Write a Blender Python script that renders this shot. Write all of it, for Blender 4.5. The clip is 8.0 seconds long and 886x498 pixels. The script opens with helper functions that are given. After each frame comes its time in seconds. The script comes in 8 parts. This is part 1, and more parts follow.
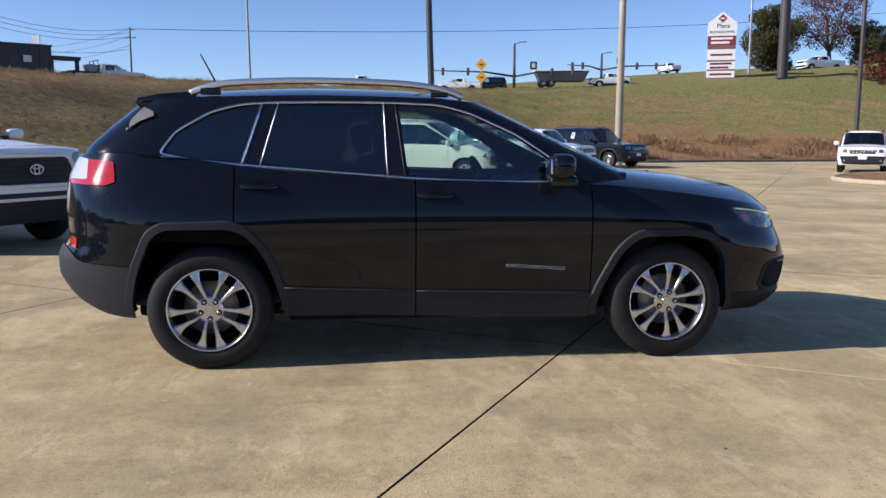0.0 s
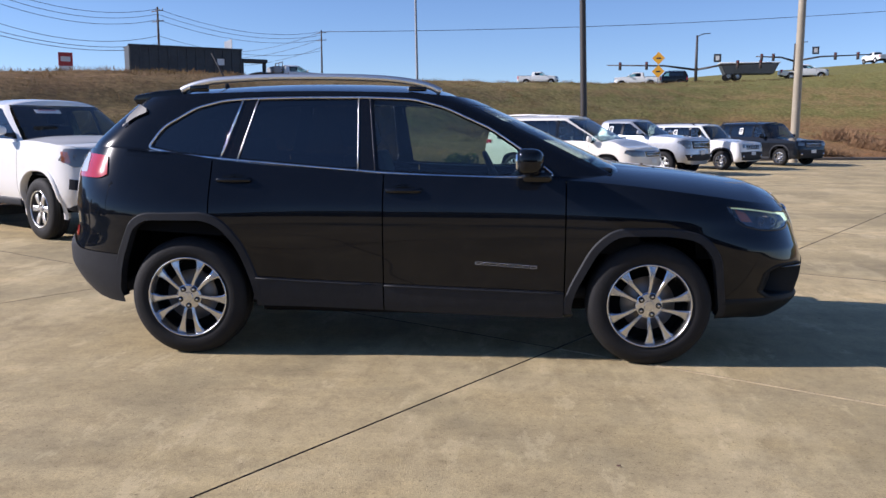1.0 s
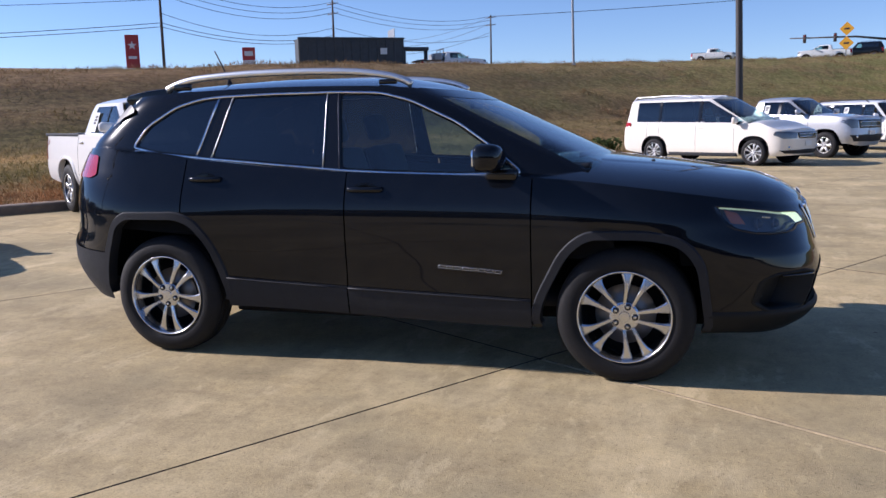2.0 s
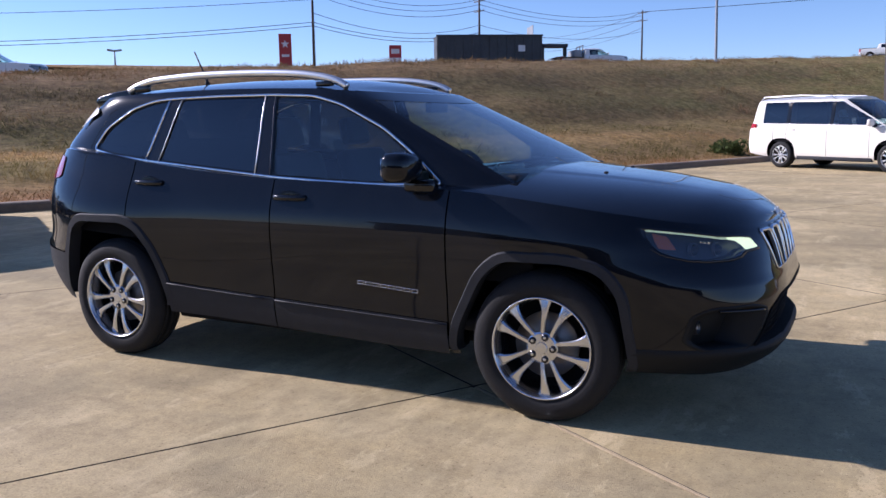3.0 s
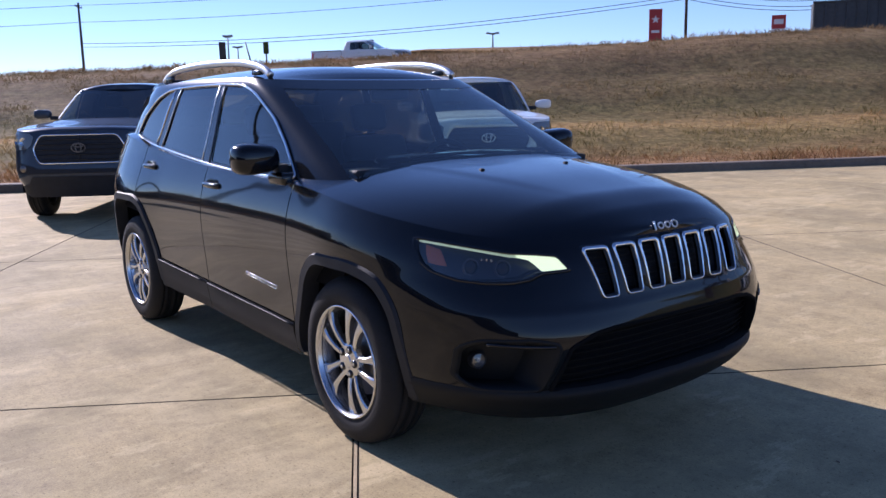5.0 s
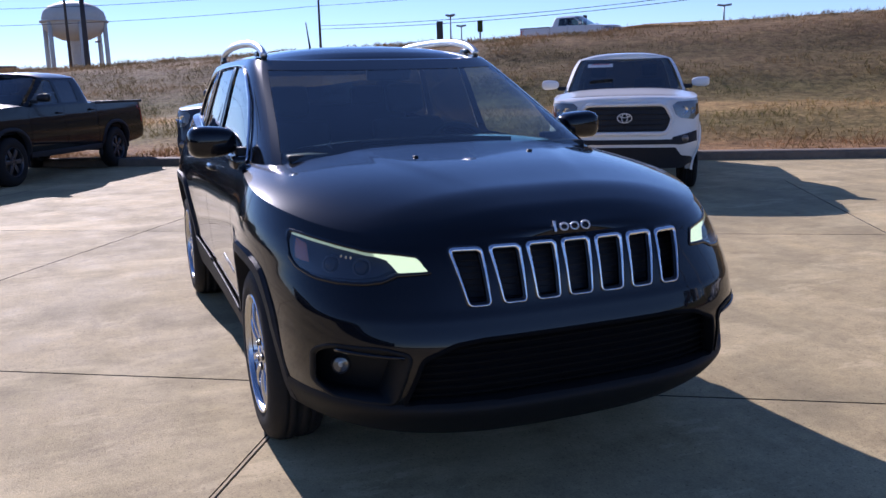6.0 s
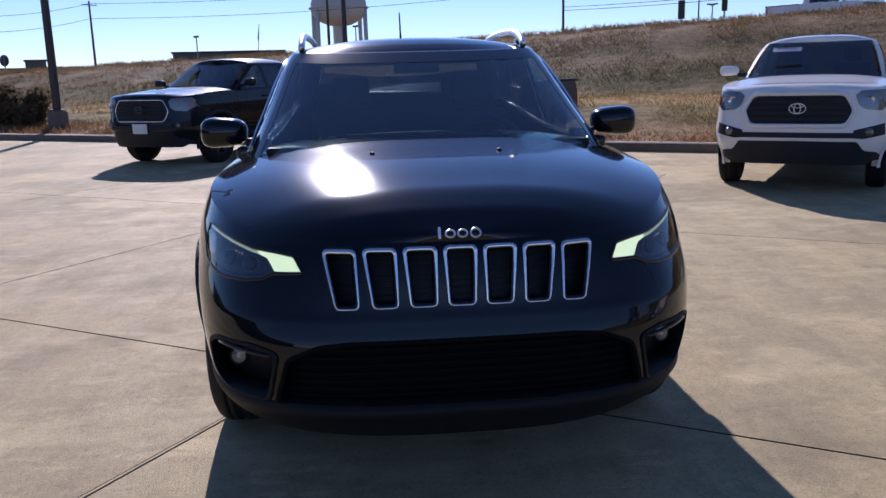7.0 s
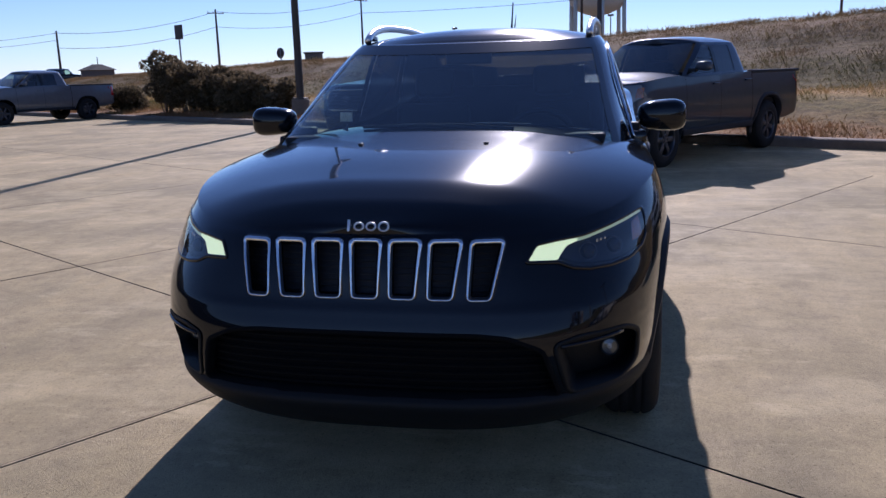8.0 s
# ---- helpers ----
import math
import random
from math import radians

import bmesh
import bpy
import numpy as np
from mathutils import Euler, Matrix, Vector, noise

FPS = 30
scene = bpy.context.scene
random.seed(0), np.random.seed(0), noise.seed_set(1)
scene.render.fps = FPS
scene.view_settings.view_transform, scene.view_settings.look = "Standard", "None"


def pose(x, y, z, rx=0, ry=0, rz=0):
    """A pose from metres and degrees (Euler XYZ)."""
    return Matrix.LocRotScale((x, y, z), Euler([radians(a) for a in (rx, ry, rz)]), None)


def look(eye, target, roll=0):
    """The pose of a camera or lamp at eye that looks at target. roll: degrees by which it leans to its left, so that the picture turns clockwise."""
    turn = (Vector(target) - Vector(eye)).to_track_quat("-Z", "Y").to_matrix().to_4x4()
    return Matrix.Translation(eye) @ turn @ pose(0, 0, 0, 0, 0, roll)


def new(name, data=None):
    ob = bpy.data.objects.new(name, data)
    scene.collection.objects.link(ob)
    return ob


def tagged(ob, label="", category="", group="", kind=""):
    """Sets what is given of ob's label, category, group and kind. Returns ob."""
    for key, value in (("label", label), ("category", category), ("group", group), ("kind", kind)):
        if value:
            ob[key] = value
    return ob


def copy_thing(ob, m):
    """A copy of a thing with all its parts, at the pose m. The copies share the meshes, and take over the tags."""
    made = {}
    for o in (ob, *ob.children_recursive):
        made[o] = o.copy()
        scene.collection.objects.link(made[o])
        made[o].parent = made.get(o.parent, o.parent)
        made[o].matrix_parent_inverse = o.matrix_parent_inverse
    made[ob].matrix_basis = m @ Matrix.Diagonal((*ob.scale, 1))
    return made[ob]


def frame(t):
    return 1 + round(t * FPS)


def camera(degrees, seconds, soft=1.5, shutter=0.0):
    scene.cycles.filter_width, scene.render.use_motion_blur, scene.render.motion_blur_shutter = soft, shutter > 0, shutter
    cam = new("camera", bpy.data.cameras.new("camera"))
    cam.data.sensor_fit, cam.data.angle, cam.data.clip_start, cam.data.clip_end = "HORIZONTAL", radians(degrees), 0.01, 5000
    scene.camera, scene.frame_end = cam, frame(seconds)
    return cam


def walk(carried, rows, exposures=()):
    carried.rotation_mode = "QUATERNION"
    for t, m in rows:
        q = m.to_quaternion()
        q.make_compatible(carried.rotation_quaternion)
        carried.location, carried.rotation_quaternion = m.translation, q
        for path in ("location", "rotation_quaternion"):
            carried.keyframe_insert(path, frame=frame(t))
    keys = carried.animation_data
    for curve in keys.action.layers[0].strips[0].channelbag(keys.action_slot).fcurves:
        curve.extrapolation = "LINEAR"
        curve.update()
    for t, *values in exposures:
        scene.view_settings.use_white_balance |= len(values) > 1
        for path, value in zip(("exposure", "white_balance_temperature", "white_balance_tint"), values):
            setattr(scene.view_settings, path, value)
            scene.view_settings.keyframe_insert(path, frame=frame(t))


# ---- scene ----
cam = camera(55.6, 8.0)
PATH = [
    (0, (-0.633, -5.769, 1.338), (-0.383, -3.803, 1.073), 0.3),
    (0.5, (0.024, -5.862, 1.336), (0.059, -3.879, 1.075), 0.3),
    (1, (0.614, -5.733, 1.328), (0.435, -3.76, 1.054), 0.1),
    (1.5, (1.183, -5.535, 1.342), (0.781, -3.598, 1.053), -0.4),
    (1.7, (1.409, -5.419, 1.375), (0.926, -3.501, 1.077), -0.7),
    (2.8, (2.481, -4.599, 1.378), (1.653, -2.805, 1.068), -1.2),
    (3, (2.678, -4.453, 1.401), (1.773, -2.696, 1.092), -0.7),
    (3.5, (3.146, -4.048, 1.393), (2.065, -2.397, 1.067), -0.7),
    (4, (3.652, -3.649, 1.397), (2.369, -2.152, 1.062), -0.8),
    (4.5, (4.009, -3.152, 1.378), (2.578, -1.799, 1.029), -1.0),
    (4.7, (4.142, -2.96, 1.413), (2.652, -1.671, 1.067), -1.1),
    (5.8, (4.634, -1.667, 1.417), (2.856, -0.832, 1.041), -1.4),
    (6, (4.69, -1.43, 1.404), (2.866, -0.708, 1.019), -1.5),
    (6.5, (4.868, -0.844, 1.418), (2.961, -0.393, 1.019), -1.5),
    (7, (4.884, -0.283, 1.431), (2.934, -0.112, 1.019), -1.5),
    (7.5, (4.915, 0.288, 1.435), (2.964, 0.15, 1.019), -1.6),
    (8, (4.782, 0.793, 1.408), (2.871, 0.378, 0.99), -1.7),
]
EXPOSURES = [(0.0, 0.47, 5900, 20), (1.7, 0.43, 5850, 22), (3.0, 0.51, 5660, 26), (4.7, 0.53, 5660, 28), (5.8, 0.43, 5600, 28), (6.5, 0.29, 5600, 28), (8.0, 0.03, 5600, 28)]
walk(cam, [(t, look(eye, target, roll)) for t, eye, target, roll in PATH], EXPOSURES)

# ---- world, sun ----
SUN_AZ, SUN_EL = 185.8, 28.0           # degrees: where the sun stands, counted from +x towards +y, and its height
world = bpy.data.worlds.new("sky")
world.use_nodes = True
scene.world = world
wn = world.node_tree
sky = wn.nodes.new("ShaderNodeTexSky")
sky.sky_type = "NISHITA"
sky.sun_disc = False
sky.sun_elevation = radians(SUN_EL)
sky.sun_rotation = radians(90 - SUN_AZ)
sky.air_density, sky.dust_density, sky.ozone_density = 0.77, 0.0, 4.0
wn.links.new(sky.outputs[0], wn.nodes["Background"].inputs["Color"])
wn.nodes["Background"].inputs["Strength"].default_value = 0.095
sun_data = bpy.data.lights.new("sun", "SUN")
sun_data.energy, sun_data.angle, sun_data.color = 4.85, radians(0.53), (1.0, 0.925, 0.81)
sun = new("sun", sun_data)
_az, _el = radians(SUN_AZ), radians(SUN_EL)
sun.matrix_world = look((0, 0, 0), (-math.cos(_az) * math.cos(_el), -math.sin(_az) * math.cos(_el), -math.sin(_el)))
sun.location = (0, 0, 60)

# ---- materials ----


def shader(name, color, rough=0.5, metal=0.0, **more):
    """A node material with a Principled shader; more holds other sockets' values by name, _ for space."""
    m = bpy.data.materials.new(name)
    m.use_nodes = True
    s = m.node_tree.nodes["Principled BSDF"]
    s.inputs["Base Color"].default_value = (*color, 1)
    s.inputs["Roughness"].default_value = rough
    s.inputs["Metallic"].default_value = metal
    for key, value in more.items():
        s.inputs[key.replace("_", " ")].default_value = value
    return m


def node(m, kind, **values):
    n = m.node_tree.nodes.new(kind)
    for key, value in values.items():
        n.inputs[key.replace("_", " ")].default_value = value
    return n


def wire(m, a, b):
    m.node_tree.links.new(a, b)


def coords(m):
    n = m.node_tree.nodes.new("ShaderNodeNewGeometry")
    return n.outputs["Position"]


def noise_of(m, scale, detail=4.0, rough=0.55, vector=None, stretch=None):
    n = node(m, "ShaderNodeTexNoise", Scale=scale, Detail=detail, Roughness=rough)
    v = vector or coords(m)
    if stretch:
        mp = m.node_tree.nodes.new("ShaderNodeMapping")
        mp.inputs["Scale"].default_value = stretch
        wire(m, v, mp.inputs["Vector"])
        v = mp.outputs[0]
    wire(m, v, n.inputs["Vector"])
    return n.outputs["Fac"]


def ramp(m, fac, stops):
    n = m.node_tree.nodes.new("ShaderNodeValToRGB")
    e = n.color_ramp.elements
    while len(e) < len(stops):
        e.new(0.5)
    for el, (p, c) in zip(e, stops):
        el.position, el.color = p, (*c, 1) if len(c) == 3 else c
    wire(m, fac, n.inputs[0])
    return n.outputs[0]


def mixed(m, fac, a, b, how="MIX"):
    n = m.node_tree.nodes.new("ShaderNodeMix")
    n.data_type, n.blend_type = "RGBA", how
    for slot, v in ((0, fac), (6, a), (7, b)):
        if hasattr(v, "node"):
            wire(m, v, n.inputs[slot])
        else:
            n.inputs[slot].default_value = v if slot == 0 else (*v, 1)
    return n.outputs[2]


def bumped(m, height, strength=0.3, distance=0.01):
    n = node(m, "ShaderNodeBump", Strength=strength, Distance=distance)
    wire(m, height, n.inputs["Height"])
    wire(m, n.outputs[0], m.node_tree.nodes["Principled BSDF"].inputs["Normal"])


def base_of(m, socket):
    wire(m, socket, m.node_tree.nodes["Principled BSDF"].inputs["Base Color"])


def rough_of(m, socket):
    wire(m, socket, m.node_tree.nodes["Principled BSDF"].inputs["Roughness"])


def paint(name, color, coat=1.0, rough=0.35, metal=0.0, dust=0.06, film=0.02):
    """Car paint: a clear coat, very fine orange peel, a little road dust and a faint broad sheen that suggests lens
    bloom.
    """
    m = shader(name, color, rough, metal, Coat_Weight=coat, Coat_Roughness=0.03, Coat_IOR=1.38, Specular_IOR_Level=film)
    n = noise_of(m, 9.0, 5.0)
    lo = tuple(c * (1 - dust) for c in color)
    hi = tuple(min(1, c * (1 + dust) + 0.0015) for c in color)
    base_of(m, ramp(m, n, [(0.3, lo), (0.7, hi)]))
    r = m.node_tree.nodes.new("ShaderNodeMapRange")
    r.inputs["To Min"].default_value, r.inputs["To Max"].default_value = 0.022, 0.052
    wire(m, noise_of(m, 26.0, 3.0), r.inputs["Value"])
    wire(m, r.outputs[0], m.node_tree.nodes["Principled BSDF"].inputs["Coat Roughness"])
    return m


def glass(name, tint, gloss=0.02):
    """Sheet glass: tinted see-through, mirrored the more the flatter one looks along it."""
    m = bpy.data.materials.new(name)
    m.use_nodes = True
    t = m.node_tree
    t.nodes.remove(t.nodes["Principled BSDF"])
    tr = node(m, "ShaderNodeBsdfTransparent", Color=(*tint, 1))
    gl = node(m, "ShaderNodeBsdfGlossy", Color=(1, 1, 1, 1), Roughness=gloss)
    lw = node(m, "ShaderNodeLayerWeight", Blend=0.5)
    power = t.nodes.new("ShaderNodeMath")
    power.operation = "POWER"
    wire(m, lw.outputs["Facing"], power.inputs[0])
    power.inputs[1].default_value = 5.0
    fr = t.nodes.new("ShaderNodeMath")
    fr.operation = "MULTIPLY_ADD"
    wire(m, power.outputs[0], fr.inputs[0])
    fr.inputs[1].default_value, fr.inputs[2].default_value = 0.905, 0.095
    mx = t.nodes.new("ShaderNodeMixShader")
    wire(m, fr.outputs[0], mx.inputs[0])
    wire(m, tr.outputs[0], mx.inputs[1])
    wire(m, gl.outputs[0], mx.inputs[2])
    wire(m, mx.outputs[0], t.nodes["Material Output"].inputs["Surface"])
    return m


def concrete_material():
    """Yard concrete: warm buff grey, blotched, stained, and worn paler in sharp-edged patches."""
    m = shader("concrete", (0.4, 0.34, 0.26), 0.8, Specular_IOR_Level=0.25)
    big = noise_of(m, 0.32, 5.0, 0.6)
    mid = noise_of(m, 2.2, 8.0, 0.66)
    fine = noise_of(m, 110.0, 4.0, 0.7)
    pits = noise_of(m, 24.0, 4.0, 0.7)
    sweep = noise_of(m, 1.0, 4.0, 0.65, stretch=(0.4, 3.0, 1))
    c = ramp(m, big, [(0.30, (0.41, 0.315, 0.170)), (0.50, (0.50, 0.390, 0.222)), (0.70, (0.59, 0.462, 0.275))])
    c = mixed(m, 0.68, c, ramp(m, mid, [(0.32, (0.29, 0.216, 0.110)), (0.44, (0.46, 0.352, 0.194)), (0.56, (0.52, 0.404, 0.230)), (0.70, (0.66, 0.525, 0.322))]))
    c = mixed(m, 0.30, c, ramp(m, sweep, [(0.36, (0.37, 0.286, 0.160)), (0.64, (0.58, 0.458, 0.276))]))
    c = mixed(m, 0.46, c, ramp(m, fine, [(0.34, (0.52, 0.51, 0.50)), (0.50, (1.0, 1.0, 1.0)), (0.64, (1.22, 1.22, 1.20))]), "MULTIPLY")
    c = mixed(m, 0.28, c, ramp(m, noise_of(m, 52.0, 5.0, 0.75), [(0.36, (0.60, 0.59, 0.57)), (0.50, (1.0, 1.0, 1.0)), (0.64, (1.20, 1.20, 1.18))]), "MULTIPLY")
    c = mixed(m, 0.30, c, ramp(m, pits, [(0.34, (0.60, 0.58, 0.55)), (0.5, (1.0, 1.0, 1.0)), (0.68, (1.10, 1.10, 1.08))]), "MULTIPLY")
    # damp-looking darker areas with soft edges, paler worn ones with sharp edges
    stain = ramp(m, noise_of(m, 0.55, 8.0, 0.68), [(0.46, (0, 0, 0)), (0.60, (1, 1, 1))])
    c = mixed(m, stain, c, mixed(m, 0.56, c, (0.25, 0.205, 0.122)))
    pale = ramp(m, noise_of(m, 0.9, 9.0, 0.62, stretch=(1.0, 0.5, 1)), [(0.53, (0, 0, 0)), (0.58, (1, 1, 1)), (0.68, (0.3, 0.3, 0.3))])
    c = mixed(m, pale, c, mixed(m, 0.24, c, (0.80, 0.64, 0.39)))
    mott = noise_of(m, 7.5, 7.0, 0.72, stretch=(1.0, 0.6, 1))
    c = mixed(m, 0.55, c, ramp(m, mott, [(0.34, (0.70, 0.69, 0.68)), (0.48, (0.98, 0.97, 0.95)), (0.56, (1.06, 1.05, 1.02)), (0.68, (1.26, 1.24, 1.16))]), "MULTIPLY")
    scuff = ramp(m, noise_of(m, 3.2, 9.0, 0.74, stretch=(1.0, 0.35, 1)), [(0.57, (0, 0, 0)), (0.60, (1, 1, 1)), (0.70, (0.5, 0.5, 0.5))])
    c = mixed(m, scuff, c, mixed(m, 0.24, c, (0.82, 0.66, 0.41)))
    wide_ = ramp(m, noise_of(m, 0.75, 7.0, 0.7, stretch=(0.7, 1.6, 1)), [(0.36, (0.84, 0.865, 0.84)), (0.47, (1.04, 1.07, 1.03)), (0.55, (1.10, 1.125, 1.06)), (0.66, (1.26, 1.26, 1.15))])
    c = mixed(m, 0.7, c, wide_, "MULTIPLY")
    grit = ramp(m, noise_of(m, 62.0, 2.0, 0.5), [(0.30, (0.50, 0.48, 0.45)), (0.37, (1, 1, 1))])
    c = mixed(m, 0.75, c, grit, "MULTIPLY")
    spots = ramp(m, noise_of(m, 5.5, 3.0, 0.6), [(0.70, (0, 0, 0)), (0.76, (1, 1, 1))])
    c = mixed(m, spots, c, mixed(m, 0.30, c, (0.17, 0.13, 0.08)))
    info = m.node_tree.nodes.new("ShaderNodeObjectInfo")
    c = mixed(m, 1.0, c, ramp(m, info.outputs["Random"], [(0, (0.93, 0.93, 0.92)), (1, (1.05, 1.04, 1.02))]), "MULTIPLY")
    base_of(m, c)
    rough_of(m, ramp(m, mid, [(0.3, (0.72,) * 3), (0.7, (0.90,) * 3)]))
    bumped(m, fine, 0.60, 0.006)
    return m


def turf_material():
    """Autumn turf: brown, russet and olive in streaks along the bank, with tufts."""
    m = shader("dry_turf", (0.2, 0.15, 0.07), 0.9, Specular_IOR_Level=0.1)
    turn = m.node_tree.nodes.new("ShaderNodeMapping")
    turn.vector_type = "TEXTURE"
    turn.inputs["Rotation"].default_value = (0, 0, radians(58.3))
    wire(m, coords(m), turn.inputs["Vector"])
    along = turn.outputs[0]
    a = noise_of(m, 0.22, 5.0, 0.6)
    b = noise_of(m, 1.4, 7.0, 0.7)
    f = noise_of(m, 14.0, 6.0, 0.8)
    tuft = noise_of(m, 4.0, 5.0, 0.7)
    streak = noise_of(m, 1.0, 6.0, 0.65, along, (0.30, 0.9, 0.9))
    fine = noise_of(m, 1.0, 5.0, 0.7, along, (1.1, 5.5, 5.5))
    tan, brown, green, red = (0.250, 0.172, 0.088), (0.130, 0.086, 0.049), (0.115, 0.115, 0.042), (0.170, 0.098, 0.058)
    c = ramp(m, a, [(0.30, brown), (0.45, tan), (0.58, green), (0.72, tan)])
    c = mixed(m, 0.55, c, ramp(m, b, [(0.30, brown), (0.44, green), (0.55, tan), (0.72, (0.29, 0.205, 0.115))]))
    c = mixed(m, 0.68, c, ramp(m, streak, [(0.36, (0.105, 0.068, 0.043)), (0.44, red), (0.50, (0.150, 0.120, 0.052)), (0.56, tan), (0.66, (0.36, 0.26, 0.14))]))
    broad = noise_of(m, 1.0, 5.0, 0.6, along, (0.09, 0.42, 0.42))
    c = mixed(m, 0.5, c, ramp(m, broad, [(0.38, (0.080, 0.052, 0.036)), (0.45, (0.190, 0.108, 0.062)), (0.50, (0.095, 0.088, 0.038)), (0.56, (0.25, 0.160, 0.080)), (0.64, (0.36, 0.245, 0.125))]))
    c = mixed(m, 0.45, c, ramp(m, fine, [(0.34, (0.075, 0.055, 0.030)), (0.46, red), (0.54, (0.20, 0.165, 0.065)), (0.66, (0.42, 0.29, 0.15))]))
    # the slope's belts: russet at the foot, a paler grassy terrace, brown above
    side = m.node_tree.nodes.new("ShaderNodeSeparateXYZ")
    wire(m, along, side.inputs[0])
    warp = m.node_tree.nodes.new("ShaderNodeMath")
    warp.operation = "MULTIPLY_ADD"
    wire(m, streak, warp.inputs[0])
    warp.inputs[1].default_value = 1.8
    wire(m, side.outputs["Y"], warp.inputs[2])
    up = m.node_tree.nodes.new("ShaderNodeMapRange")
    up.inputs["From Min"].default_value, up.inputs["From Max"].default_value = 11.3, 25.8
    wire(m, warp.outputs[0], up.inputs["Value"])
    belt = ramp(m, up.outputs[0], [(0.0, (0.31, 0.155, 0.080)), (0.09, (0.34, 0.180, 0.085)), (0.15, (0.270, 0.185, 0.075)), (0.20, (0.190, 0.165, 0.058)), (0.27, (0.260, 0.200, 0.075)), (0.32, (0.54, 0.36, 0.150)), (0.36, (0.50, 0.325, 0.135)), (0.40, (0.180, 0.150, 0.060)), (0.50, (0.125, 0.120, 0.048)), (0.60, (0.185, 0.132, 0.068)), (0.72, (0.135, 0.104, 0.056)), (0.84, (0.210, 0.138, 0.076)), (1.0, (0.25, 0.165, 0.092))])
    c = mixed(m, 0.58, c, belt)
    # greener towards the far end of the bank, and paler as if sunnier
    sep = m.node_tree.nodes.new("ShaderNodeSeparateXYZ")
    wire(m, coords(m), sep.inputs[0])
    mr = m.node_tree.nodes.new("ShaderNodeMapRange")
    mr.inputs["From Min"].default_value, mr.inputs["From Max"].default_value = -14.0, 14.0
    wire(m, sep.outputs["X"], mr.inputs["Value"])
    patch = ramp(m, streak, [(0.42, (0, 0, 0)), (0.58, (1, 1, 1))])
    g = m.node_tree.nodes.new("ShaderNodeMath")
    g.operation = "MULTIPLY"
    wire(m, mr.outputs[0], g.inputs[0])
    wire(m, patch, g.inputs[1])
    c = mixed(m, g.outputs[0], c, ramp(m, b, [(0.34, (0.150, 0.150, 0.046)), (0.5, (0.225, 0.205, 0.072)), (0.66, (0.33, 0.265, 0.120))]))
    # lightened along x: the far bank's stronger sun is put into the colour
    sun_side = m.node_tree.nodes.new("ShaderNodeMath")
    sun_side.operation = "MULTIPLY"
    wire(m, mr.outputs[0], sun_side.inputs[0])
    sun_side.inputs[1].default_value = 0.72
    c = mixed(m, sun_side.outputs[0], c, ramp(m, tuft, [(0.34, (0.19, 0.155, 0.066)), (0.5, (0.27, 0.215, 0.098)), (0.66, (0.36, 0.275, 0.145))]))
    # on the far slope: russet weeds low down, olive grass higher
    lift = m.node_tree.nodes.new("ShaderNodeMath")
    lift.operation = "MULTIPLY_ADD"
    wire(m, a, lift.inputs[0])
    lift.inputs[1].default_value = 5.0
    wire(m, sep.outputs["Z"], lift.inputs[2])
    level = m.node_tree.nodes.new("ShaderNodeMapRange")
    level.inputs["From Min"].default_value, level.inputs["From Max"].default_value = 2.4, 7.4
    wire(m, lift.outputs[0], level.inputs["Value"])
    far_c = ramp(m, level.outputs[0], [(0.0, (0.30, 0.155, 0.082)), (0.22, (0.25, 0.135, 0.072)), (0.40, (0.26, 0.185, 0.078)), (0.54, (0.165, 0.180, 0.055)), (0.66, (0.24, 0.200, 0.082)), (0.78, (0.150, 0.170, 0.052)), (0.88, (0.27, 0.200, 0.092)), (1.0, (0.165, 0.175, 0.060))])
    c = mixed(m, sun_side.outputs[0], c, far_c)
    c = mixed(m, 0.75, c, ramp(m, f, [(0.32, (0.58, 0.56, 0.54)), (0.66, (1.45, 1.40, 1.30))]), "MULTIPLY")
    c = mixed(m, 0.6, c, ramp(m, tuft, [(0.38, (0.50, 0.48, 0.45)), (0.60, (1.38, 1.33, 1.22))]), "MULTIPLY")
    base_of(m, c)
    bumped(m, tuft, 0.8, 0.08)
    return m


